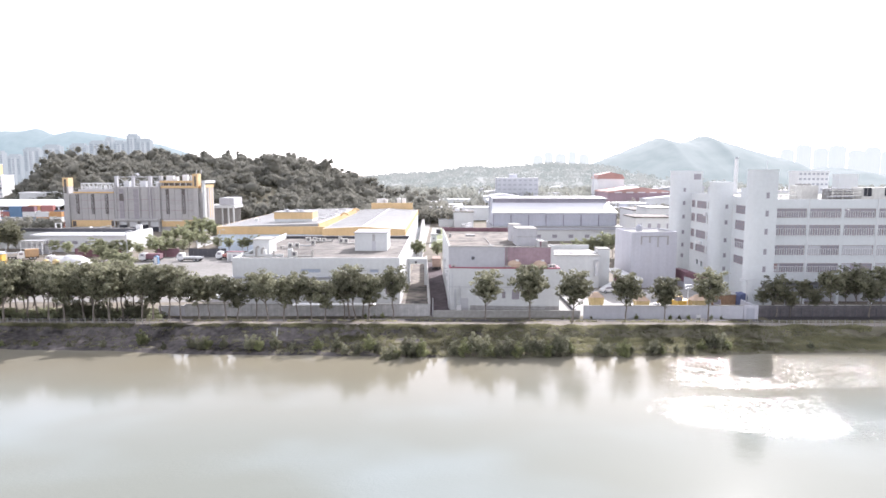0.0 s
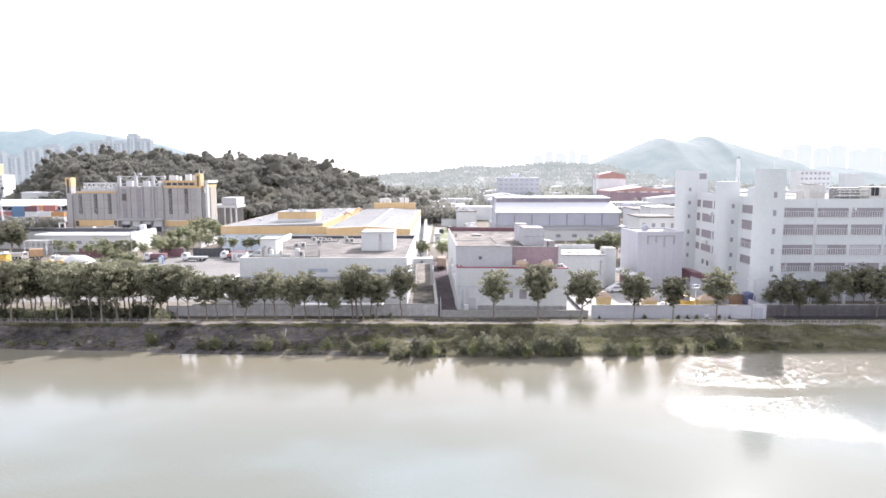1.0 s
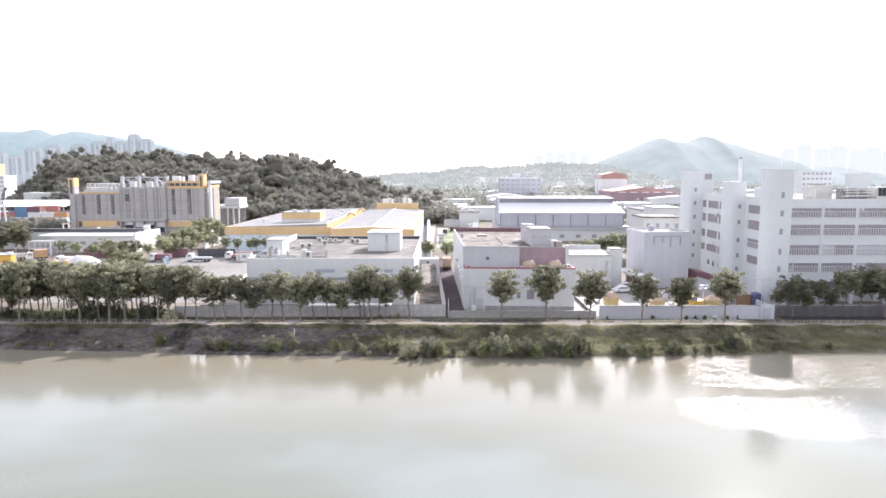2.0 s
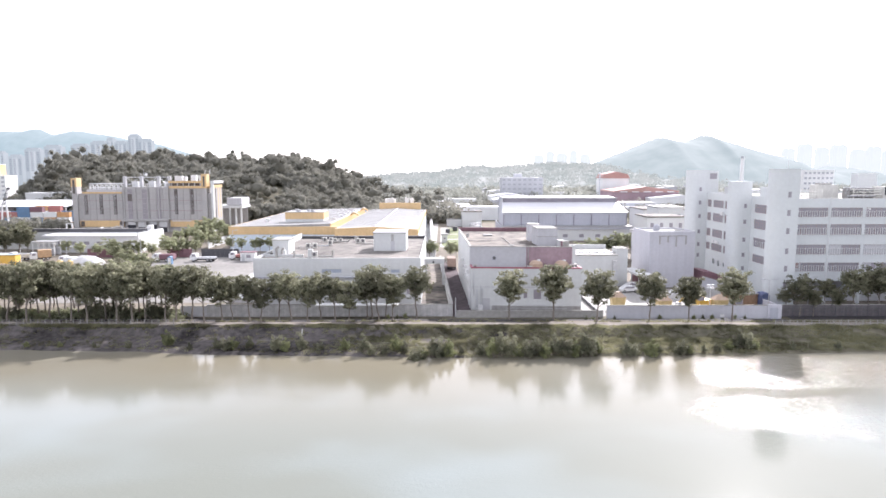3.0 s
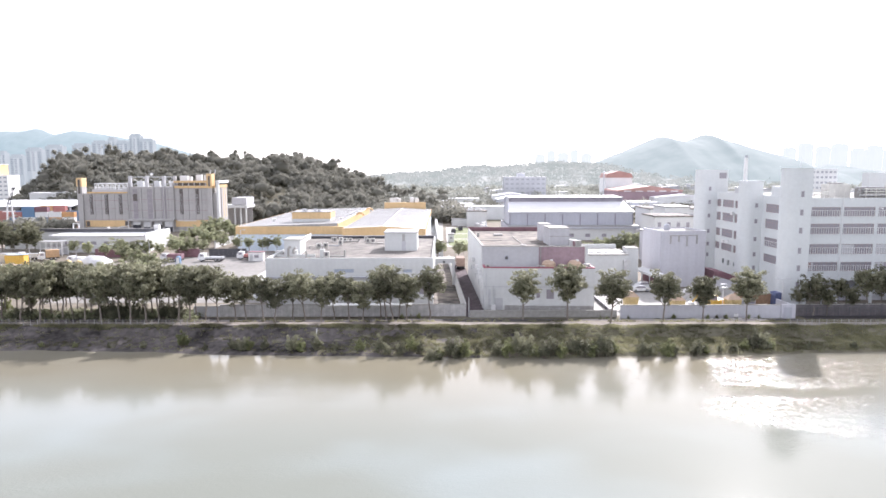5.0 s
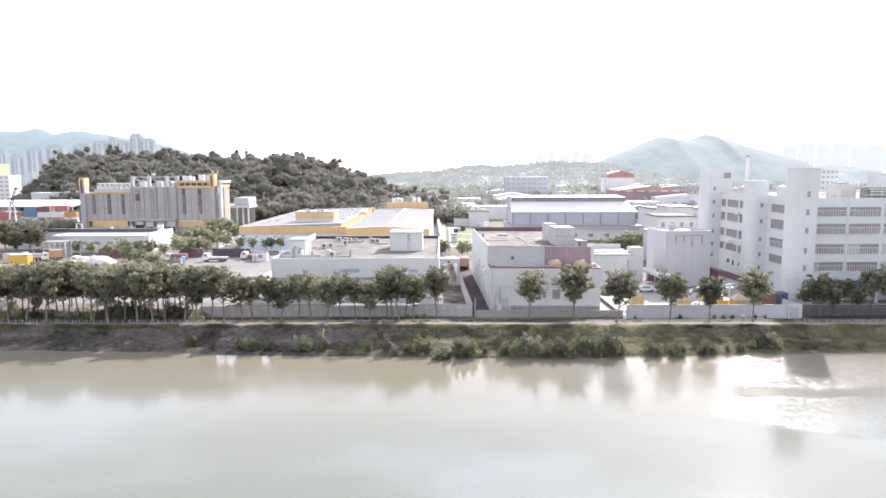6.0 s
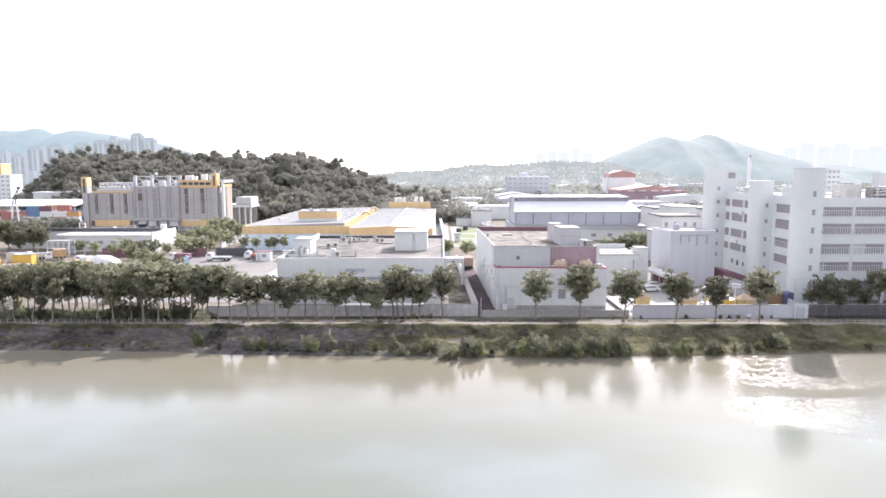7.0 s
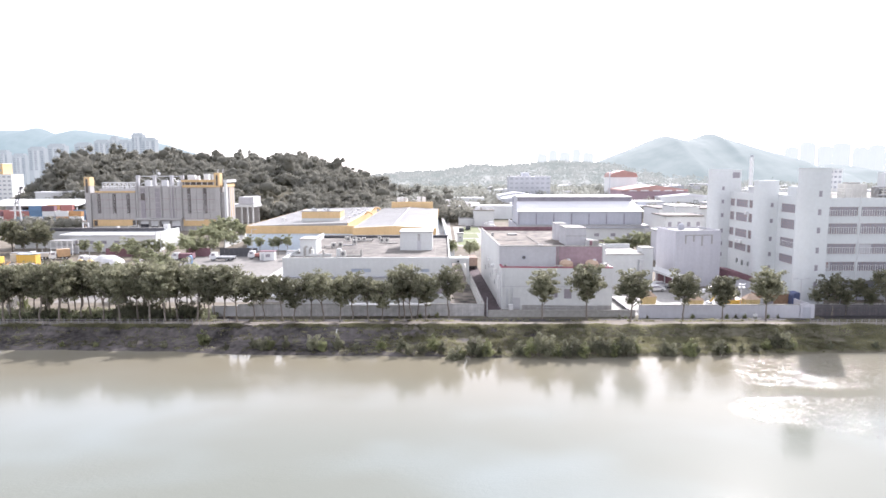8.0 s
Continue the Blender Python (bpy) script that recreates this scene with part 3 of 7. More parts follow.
def build_factory():
    t = thing("factory_building", (66.9, 133, 0), "white five-storey factory with long grilled window bands and rounded stair towers", "factory")
    holes = [(0.5 + 7 * i, 6.85 + 7 * i, a, b) for i in range(7) for a, b in ROWS_Z]
    part("front_wall", pierced(bmesh.new(), "x", 0, 0.4, -1.0, 50, 4.7, 21.55, holes), WHITE_FACTORY, t)
    bands = ((9.4, 15.2), (29.0, 30.8), (31.6, 38.0), (39.0, 41.6))
    holes = [(s0, s1, a, b) for s0, s1 in bands for a, b in ROWS_Z] + [(29.5, 30.4, 3.3, 4.3), (32.6, 33.8, 3.1, 4.4), (35.5, 36.8, 3.3, 4.5)]
    part("side_wall", pierced(bmesh.new(), "y", -0.9, 0.4, 4.0, 48, 0, 21.55, holes), WHITE_FACTORY, t)
    part("back_wall", one(-0.5, 50, 47.6, 48, 0, 21.55), WHITE_FACTORY, t)
    part("end_wall", one(49.6, 50, 0.4, 47.6, 0, 21.55), WHITE_FACTORY, t)
    part("roof", one(-0.5, 49.6, 0.4, 47.6, 20.9, 21.15), ROOF_GREY, t)
    part("inner_wall", one(8, 8.2, 8.2, 47.6, 0.1, 20.9), CONCRETE, t)
    part("inner_wall", one(-0.5, 49.6, 8, 8.2, 0.1, 20.9), CONCRETE, t)
    for z in (4.7, 9.2, 13.0, 17.1):
        part("floor_slab", one(-0.5, 49.6, 0.4, 47.6, z, z + 0.25), CONCRETE, t)
    part("shop_front", one(-0.5, 49.6, 3.0, 3.2, 0, 4.7), GREY_WALL, t)
    for i in range(8):
        part("column", one(6.9 + 7 * i - 7, 7.45 + 7 * i - 7, 0.05, 0.6, 0, 4.7), WHITE_FACTORY, t)
    for i in range(7):
        part("shutter", one(1.2 + 7 * i, 6.2 + 7 * i, 2.9, 2.99, 0, 3.4), BLUEGREY if i % 2 else STEEL, t)
        for r, (a, b) in enumerate(ROWS_Z):
            bl = {(1, 2): 0.4, (2, 2): 0.97, (3, 2): 0.97, (2, 3): 0.6, (3, 3): 0.97, (0, 3): 0.22}.get((i, r), 0)
            wide_window(t, 0.5 + 7 * i, 0.15, a, 6.35, b - a, blind=bl, bars=0 if (i, r) == (2, 3) else 13)
            part("sill", one(0.4 + 7 * i, 6.95 + 7 * i, -0.12, 0.0, a - 0.14, a), WHITE_FACTORY, t)
            if r == 0:
                x0 = 0.62 + 7 * i + 0.7 * (i % 2)
                arc = [(x0 + 1.9 * (1 - (m / 8) ** 2), a + 0.3 + (b - a - 0.42) * m / 8) for m in range(9)]
                part("curtain", along(bmesh.new(), [(x0, a + 0.3)] + arc[:-1] + [(x0, b - 0.12)], 0.09, 0.12), GREY_LILAC, t, "pale gathered curtain")
            if rf_pane.random() < 0.4:
                x0 = 0.6 + 7 * i + 0.9 * rf_pane.randrange(5)
                part("pane_panel", one(x0, x0 + 0.9, 0.1, 0.13, a + (b - a) * 0.35, b - 0.1), rf_pane.choice((GREY_LILAC, BROWN_FRAME, WHITE_METAL)), t)
    for s0, s1 in bands:
        for r, (a, b) in enumerate(ROWS_Z):
            wide_window(t, -0.75, s1, a, s1 - s0, b - a, rz=-90, bars=7 if (r == 2 and s0 < 10) else 0)
            part("sill", one(-1.0, -0.9, s0 - 0.1, s1 + 0.1, a - 0.14, a), WHITE_FACTORY, t)
    # stair towers
    tower = part("stair_tower", prism(bmesh.new(), cylinder_wall(-3.5, -1.0, 2.4, -1.0, 1.4), 0, 27.4), WHITE_FACTORY, t)
    for z in (21.5, 17.9, 14.3, 10.3, 6.8, 3.4):
        small_window(tower, -3.3, -3.44, z + 0.35, 0.75, 1.25)
    part("coping", prism(bmesh.new(), cylinder_wall(-3.5, -1.0, 2.5, -0.95, 1.5), 27.4, 27.55), WHITE_FACTORY, tower)
    tower = part("stair_tower", prism(bmesh.new(), cylinder_wall(-3.0, 19.0, 2.3, -0.9, 21.3), 0, 24.65), WHITE_FACTORY, t)
    for z in (18.7, 15.1, 11.0, 7.5, 4.4):
        small_window(tower, -2.65, 16.64, z, 0.75, 1.05)
    part("coping", prism(bmesh.new(), cylinder_wall(-3.0, 19.0, 2.4, -0.8, 21.4), 24.65, 24.78), WHITE_FACTORY, tower)
    tower = part("stair_tower", prism(bmesh.new(), rounded(-5.6, -0.9, 41.8, 47, 2.2), 0, 27.4), WHITE_FACTORY, t)
    for z in (21.8, 18.3, 14.7, 10.6, 7.2, 4.3):
        small_window(tower, -3.2, 41.76, z, 0.75, 1.1)
    head = part("lift_room", one(-0.85, 2.0, 42.2, 47.5, 21.15, 27.3), WHITE_FACTORY, t)
    small_window(head, -0.4, 42.16, 25.0, 2.0, 1.6)
    # roof rooms and pipes
    part("roof_room", one(8.3, 12.8, 7, 10, 21.15, 24.2), BEIGE, t, "beige clad plant room")
    part("roof_cap", one(9.2, 11.6, 7.6, 9.6, 24.2, 24.5), CONCRETE_LIGHT, t)
    part("water_tank", one(22.4, 26.8, 16, 18.5, 21.15, 26.6), WHITE_FACTORY, t)
    rm = part("roof_room", one(19.2, 30, 2.4, 6, 21.15, 23.9), BEIGE, t)
    for x in (19.5, 20.4, 23.9):
        lv = part("louvre", one(x, x + 0.75, 2.3, 2.39, 22.1, 23.8), DARK, rm, "dark louvred vent")
    for z in (22.2, 22.75, 23.3):
        bm = tube(bmesh.new(), (0.2, 2.2, z), (6.8, 2.2, z), 0.07, 0.07)
        part("pipe", bm, BEIGE, t)
        part("pipe", tube(bmesh.new(), (12.9, 2.6, z), (19.1, 2.6, z), 0.1, 0.1), BEIGE, t)
    for i in range(9):
        x = 0.3 + 2.1 * i if i < 4 else 4.6 + 2.1 * i
        part("rail_post", one(x, x + 0.1, 2.1, 2.2, 21.15, 23.5), BEIGE, t)
    for i in range(7):
        x = 13.4 + 0.85 * i
        part("rack_frame", one(x, x + 0.12, 4.2, 6.6, 21.15, 23.6), CONCRETE, t)
    for z, y in ((21.9, 4.4), (22.5, 5.2), (23.1, 4.8), (23.5, 6.0)):
        part("duct", tube(bmesh.new(), (13.2, y, z), (19.0, y, z), 0.22, 0.22), STEEL, t)
    part("mast", tube(bmesh.new(), (-1.3, 1.0, 27.4), (-1.3, 1.0, 29.4), 0.08, 0.05), STEEL, t)
    part("roof_room", one(-0.4, 3.4, 10, 14, 21.15, 23.6), WHITE_FACTORY, t)
    part("vent_hood", one(0.2, 2.6, 26, 34, 21.15, 23.1), STEEL, t)
    for y, z in ((33.6, 9.2), (35.4, 9.1), (31.0, 16.6)):
        part("condenser", one(-1.5, -0.92, y, y + 1.0, z - 0.5, z + 0.3), WHITE_METAL, t)
    # drain pipes on the front
    for i in (1, 3, 5):
        part("drain_pipe", tube(bmesh.new(), (7 * i + 0.2, -0.1, 4.8), (7 * i + 0.2, -0.1, 21.9), 0.07, 0.07), WHITE_METAL, t)
    return t


build_factory()


def ac_unit(x, y, z, k=1.0, rz=0):
    t = thing("air_conditioner", (x, y, z), "white air-conditioning condenser unit on the roof", "air conditioner", "roof condensers", rz=rz)
    part("case", shared("ac_case", lambda: one(-0.9, 0.9, -0.5, 0.5, 0.15, 1.6), AGED_CASE), AGED_CASE, t)
    part("fan", shared("ac_fan", lambda: tube(bmesh.new(), (0, -0.53, 0.9), (0, -0.5, 0.9), 0.5, 0.5, 14), FAN_GREY), FAN_GREY, t, "dark round fan grille")
    part("stand", shared("ac_stand", lambda: bx(one(-0.85, -0.7, -0.45, 0.45, 0, 0.15), 0.7, 0.85, -0.45, 0.45, 0, 0.15), STEEL), STEEL, t)
    t.scale = (k * 0.45, k * 0.45, k * 0.58)
    return t


# the white warehouse with the red stripe
WH_X, WH_Y, WH_PLAN = 1.3, 127.4, ((0.964, -0.03), (-0.054, 0.945))  # the plan is not quite square


def on_warehouse(x, y):
    return WH_X + WH_PLAN[0][0] * x + WH_PLAN[0][1] * y, WH_Y + WH_PLAN[1][0] * x + WH_PLAN[1][1] * y


def build_warehouse():
    t = thing("warehouse", (WH_X, WH_Y, 0), "white two-level warehouse with a dark red stripe and brown flat roof", "warehouse")
    holes = [(10.6, 11.4, 2.4, 3.8), (12.6, 14.2, 2.2, 4.2), (17.8, 18.6, 5.2, 6.6), (2.2, 3.8, 0, 2.4)]
    part("front_wall", pierced(bmesh.new(), "x", 0, 0.3, 0, 22.2, 0, 8.3, holes), WHITE, t)
    part("skirting", one(4.2, 22.1, -0.05, 0, 0, 0.95), CONCRETE, t, "grey strip along the foot of the front wall")
    part("side_wall", one(0, 0.3, 0.3, 47.5, 0, 8.3), WHITE, t)
    part("side_wall", one(21.9, 22.2, 0.3, 47.5, 0, 8.3), WHITE, t)
    part("back_wall", one(0.3, 20.7, 47.2, 47.5, 0, 12.2), WHITE, t)
    part("terrace_floor", one(0.3, 21.9, 0.3, 3.7, 7.6, 7.8), ROOF_GREY, t)
    part("terrace_floor", one(20.7, 21.9, 3.7, 47.2, 7.6, 7.8), ROOF_GREY, t)
    for b in ((-0.06, 22.26, -0.06, 0.36), (-0.06, 0.36, 0.36, 3.7), (21.84, 22.26, 0.36, 47.5)):
        part("stripe", one(b[0], b[1], b[2], b[3], 8.3, 8.54), RED_STRIPE, t, "dark red painted coping")
    part("upper_wall", one(0, 11.6, 3.7, 4.0, 7.8, 12.1), GREY_WALL, t)
    part("upper_wall", one(11.6, 21, 3.7, 4.0, 7.8, 12.1), MAROON_WALL, t, "dull rose-grey wall panel")
    part("upper_wall", one(0, 0.3, 4.0, 47.2, 8.3, 12.1), WHITE, t)
    part("upper_wall", one(20.7, 21, 4.0, 47.2, 7.8, 12.1), WHITE, t)
    part("roof", one(0.3, 20.7, 4.0, 47.2, 11.3, 11.6), ROOF_BROWN, t, "stained brown roof screed")
    for b in ((-0.05, 21.05, 3.65, 4.05), (-0.05, 0.35, 4.05, 47.1), (20.65, 21.05, 4.05, 47.1)):
        part("coping", one(b[0], b[1], b[2], b[3], 12.1, 12.25), CONCRETE_LIGHT, t)
    part("coping", one(-0.05, 21.05, 47.1, 47.55, 12.2, 12.55), MAROON, t)
    part("lining", one(0.3, 20.7, 47.0, 47.19, 11.6, 12.2), MAROON, t)
    room = part("roof_room", one(15.1, 19.4, 11, 18, 11.6, 15.2), GREY_WALL, t)
    part("room_roof", one(15.0, 19.5, 10.9, 18.1, 15.2, 15.32), CONCRETE_LIGHT, room)
    room = part("roof_room", one(14.9, 17.3, 21, 25, 11.6, 15.3), GREY_WALL, t)
    part("room_roof", one(14.8, 17.4, 20.9, 25.1, 15.3, 15.42), CONCRETE_LIGHT, room)
    part("room_band", one(15.05, 19.45, 10.94, 11.0, 13.5, 13.62), CONCRETE, t)
    part("vent", tube(bmesh.new(), (5.0, 3.55, 9.9), (5.0, 3.7, 9.9), 0.34, 0.34, 16), FAN_GREY, t, "grey round wall fan")
    part("vent_frame", tube(bmesh.new(), (5.0, 3.62, 9.9), (5.0, 3.7, 9.9), 0.5, 0.5, 16), BLUEGREY, t)
    part("wall_pipe", tube(bmesh.new(), (12.0, 3.6, 7.8), (12.0, 3.6, 12.1), 0.09, 0.09), CONCRETE, t)
    part("roof_wall", one(19.6, 19.9, 6.0, 16.0, 11.6, 12.9), MAROON, t, "dark red upstand on the roof edge")
    for x, y, w, h in ((19.4, 4.4, 1.1, 1.7), (10.2, 4.4, 0.8, 0.5), (1.0, 30, 0.6, 0.9), (5.5, 33, 2.2, 0.35)):
        part("roof_curb", one(x, x + w, y, y + w, 11.6, 11.6 + h), CONCRETE_LIGHT if h > 1 else CONCRETE, t)
    for x0, y0, x1, y1 in ((2.2, 9.0, 9.5, 9.4), (9.5, 9.4, 9.6, 30), (0.6, 20, 6.0, 20.2)):
        part("roof_pipe", tube(bmesh.new(), (x0, y0, 11.75), (x1, y1, 11.75), 0.07, 0.07), CONCRETE, t)
    for x, z0, z1 in ((0.5, 3.0, 7.4), (1.9, 0.2, 5.0), (2.2, 0.2, 4.4)):
        part("wall_pipe", tube(bmesh.new(), (x, -0.1, z0), (x, -0.1, z1), 0.06, 0.06), STEEL, t)
    part("string_course", one(-0.03, 22.23, -0.04, 0, 4.55, 4.68), GREY_WALL, t)
    for x, z in ((1.4, 1.1),):
        part("condenser", one(x, x + 0.9, -0.7, -0.15, 0, z), WHITE_METAL, t)
    for y, z in ((3.0, 5.6), (8.0, 6.2), (14.0, 6.4), (24, 6.6)):
        part("condenser", one(-0.6, -0.05, y, y + 0.9, z, z + 0.65), WHITE_METAL, t)
    part("stair_head", one(19.2, 20.5, 8.5, 10.5, 11.6, 13.0), WHITE, t)
    part("flue", one(21.0, 21.5, 3.0, 3.6, 7.0, 12.6), WHITE, t, "white square flue")
    part("curb", one(8.6, 9.8, 8, 9.2, 11.6, 12.0), CONCRETE, t)
    for x0, x1, z0, z1 in holes[:3]:
        small_window(t, x0, 0.12, z0, x1 - x0, z1 - z0, pane=GREY_LILAC)
    part("door", one(2.2, 3.8, 0.12, 0.2, 0, 2.4), GREY_WALL, t)
    part("duct", one(0.9, 1.3, -0.35, -0.02, 0.6, 4.2), STEEL, t)
    for y, z in ((6, 3.0), (9, 4.5), (12, 3.0), (16, 4.5), (21, 3.0), (26, 4.5), (33, 3.2)):
        small_window(t, -0.04, y + 1, z, 1.0, 1.2, rz=-90)
    part("drain_pipe", tube(bmesh.new(), (-0.12, 2.2, 0), (-0.12, 2.2, 8.3), 0.08, 0.08), WHITE_METAL, t)
    part("drain_pipe", tube(bmesh.new(), (-0.12, 5.4, 0), (-0.12, 5.4, 12), 0.08, 0.08), WHITE_METAL, t)
    for i in range(7):
        part("rail_post", one(7 + 2 * i, 7.06 + 2 * i, -0.9, -0.84, 0, 1.1), STEEL, t)
    for z in (0.6, 1.05):
        part("rail", one(7, 19.1, -0.9, -0.84, z, z + 0.05), STEEL, t)
    skew(t, WH_PLAN)
    return t


build_warehouse()


TAN = mat("tan_fibreglass", (0.5, 0.37, 0.27), rough=0.5, var=0.15)


def tan_tank(x, y, z, r):
    t = thing("water_tank", (x, y, z), "round tan fibreglass water tank with a pale lid", "tank", "terrace tanks")
    bm = tube(bmesh.new(), (0, 0, 0.25), (0, 0, 1.25), r, r, 20)
    tube(bm, (0, 0, 1.25), (0, 0, 1.7), r, r * 0.72, 20)
    tube(bm, (0, 0, 1.7), (0, 0, 1.9), r * 0.72, r * 0.3, 20)
    part("body", bm, TAN, t)
    part("lid", tube(bmesh.new(), (r * 0.35, -r * 0.2, 1.78), (r * 0.35, -r * 0.2, 2.05), 0.32, 0.3, 12), WHITE_METAL, t)
    part("plinth", one(-r, r, -r, r, 0, 0.25), CONCRETE, t)


for x in (13.4, 18.6):
    tan_tank(*on_warehouse(x, 2.2), 7.8, 1.35)
for x, y, k in ((0.9, 1.6, 1.1), (11.4, 2.0, 0.9), (12.0, 1.0, 1.0), (16.0, 2.2, 0.9), (20.6, 1.6, 1.3), (21.2, 2.4, 1.3)):
    ac_unit(*on_warehouse(x, y), 7.8, k)


# the flat-roofed white building
def build_flat():
    t = thing("flat_roofed_building", (-42.1, 130, 0), "long white flat-roofed building with stained grey roof", "building")
    holes = [(13.6, 17.6, 7.0, 7.8), (27.4, 29.2, 7.0, 7.7)] + [(2.5 + 4 * i, 4.9 + 4 * i, 2.6, 4.8) for i in range(8)]
    part("front_wall", pierced(bmesh.new(), "x", 0, 0.3, 0, 33.4, 0, 10, holes), WHITE, t)
    part("side_wall", one(0, 0.3, 0.3, 43.7, 0, 10), WHITE, t)
    part("side_wall", one(33.1, 33.4, 0.3, 43.7, 0, 10), WHITE, t)
    part("back_wall", one(0, 33.4, 43.7, 44, 0, 10.1), WHITE, t)
    part("roof", one(0.3, 33.1, 0.3, 43.7, 9.2, 9.5), ROOF_GREY, t, "weathered grey roof with brown stains")
    for x in (6.5, 12.4, 18.6, 24.8, 30.2):
        part("roof_joint", one(x, x + 0.1, 6.3, 43.6, 9.494, 9.512), ROOF_JOINT, t, "pale sealed joint in the roof")
    for y in (11.8, 18.6, 25.6, 34.0):
        part("roof_joint", one(0.6, 33.0, y, y + 0.14, 9.494, 9.508), ROOF_JOINT, t, "pale sealed joint in the roof")
    # parapet shade, put on as a thin dark sheet
    part("back_parapet", one(0.56, 33.0, 43.58, 43.696, 9.5, 10.08), DARK_BAND, t, "dark shade painted on the inner face of the parapet")
    part("inner_wall", one(0.3, 33.1, 6, 6.2, 0.1, 9.2), CONCRETE, t)
    part("coping", one(-0.05, 33.45, 43.6, 44.05, 10.1, 10.25), CONCRETE, t)
    part("ledge", one(-0.1, 33.5, -0.4, 0, 6.0, 6.25), BLUEGREY, t)
    for h in holes:
        small_window(t, h[0], 0.12, h[2], h[1] - h[0], h[3] - h[2], pane=SKY_PANE if h[2] > 6 else None)
    room = part("roof_room", one(22.4, 29.6, 16, 25, 9.5, 13.5), WHITE, t)
    part("room_roof", one(22.2, 29.8, 15.8, 25.2, 13.5, 13.65), ROOF_METAL, room)
    part("room_door", one(26.2, 27.1, 15.93, 15.99, 9.5, 11.7), GREY_WALL, room)
    part("room_stain", one(26.3, 26.9, 15.975, 15.995, 11.7, 13.2), CONCRETE, room, "grey damp streak on the wall")
    room = part("roof_room", one(1.4, 4.8, 10, 16, 9.5, 12.6), WHITE, t)
    part("room_roof", one(1.2, 5.0, 9.8, 16.2, 12.6, 12.75), CONCRETE_LIGHT, room)
    part("roof_wall", one(0.3, 0.55, 16, 43.6, 9.5, 10.9), WHITE, t)
    part("roof_wall", one(0.8, 8.8, 6.0, 6.25, 9.5, 10.0), WHITE, t)
    for x, y, w, h in ((10.0, 4.8, 0.9, 1.7), (3.6, 7.4, 1.1, 1.2)):
        part("plinth", one(x, x + w, y, y + 1.0, 9.5, 9.5 + h), WHITE, t)
    for x0, y0, x1, y1 in ((6, 24, 11, 24),):
        part("roof_pipe", tube(bmesh.new(), (x0, y0, 9.8), (x1, y1, 9.8), 0.14, 0.14), STEEL, t)
    return t


build_flat()
for x, y, k in ((-35.3, 151.0, 1.3), (-33.9, 151.8, 1.3), (-33.9, 164.8, 1.3), (-32.4, 165.2, 1.2), (-31.4, 157.8, 1.3), (-31.2, 163.9, 1.2), (-29.9, 164.4, 1.1), (-25.2, 161.8, 1.3), (-24.0, 161.8, 1.3), (-30.7, 134.6, 1.4), (-26.4, 168, 1.1), (-34.9, 168, 1.0)):
    ac_unit(x, y, 9.5, k)


def roof_duct(pts, r, label="bare steel duct lying on the roof"):
    """A bent duct run on low feet."""
    t = thing("duct_run", pts[0], label, "duct", "roof ducts")
    o = Vector(pts[0])
    for a, b in zip(pts, pts[1:]):
        part("duct", tube(bmesh.new(), Vector(a) - o, Vector(b) - o, r, r, 8), CONCRETE_LIGHT, t)
    part("foot", one(-0.1, 0.1, -0.1, 0.1, 9.5 - o.z, 0), CONCRETE, t)


roof_duct([(-32.0, 162.6, 9.9), (-27.7, 162.4, 9.9), (-27.4, 162.4, 10.5)], 0.22)
roof_duct([(-29.9, 134.2, 9.8), (-26.9, 134.1, 9.8), (-26.9, 134.1, 11.1)], 0.2)
roof_duct([(-37.0, 133.2, 9.8), (-34.4, 132.4, 9.8), (-34.4, 132.4, 11.2)], 0.2)
roof_duct([(-38.7, 135.2, 9.7), (-38.7, 135.2, 11.4), (-38.2, 135.4, 11.7)], 0.28)
roof_duct([(-37.9, 136.6, 9.7), (-37.9, 136.6, 11.0), (-37.4, 136.6, 11.3)], 0.25)
t = thing("bench", (-37.6, 150.6, 9.5), "low pale bench on the flat roof", "bench")
part("seat", one(0, 2.2, 0, 0.6, 0.4, 0.5), CONCRETE_LIGHT, t)
for x in (0.15, 1.85):
    part("leg", one(x, x + 0.2, 0.1, 0.5, 0, 0.4), CONCRETE, t)
t = thing("roof_slab", (-24.0, 159.8, 9.5), "flat pale slab lying on the roof", "slab")
part("slab", one(0, 2.8, 0, 1.2, 0.1, 0.25), CONCRETE_LIGHT, t)
part("bearer", one(0.3, 2.5, 0.2, 1.0, 0, 0.1), CONCRETE, t)


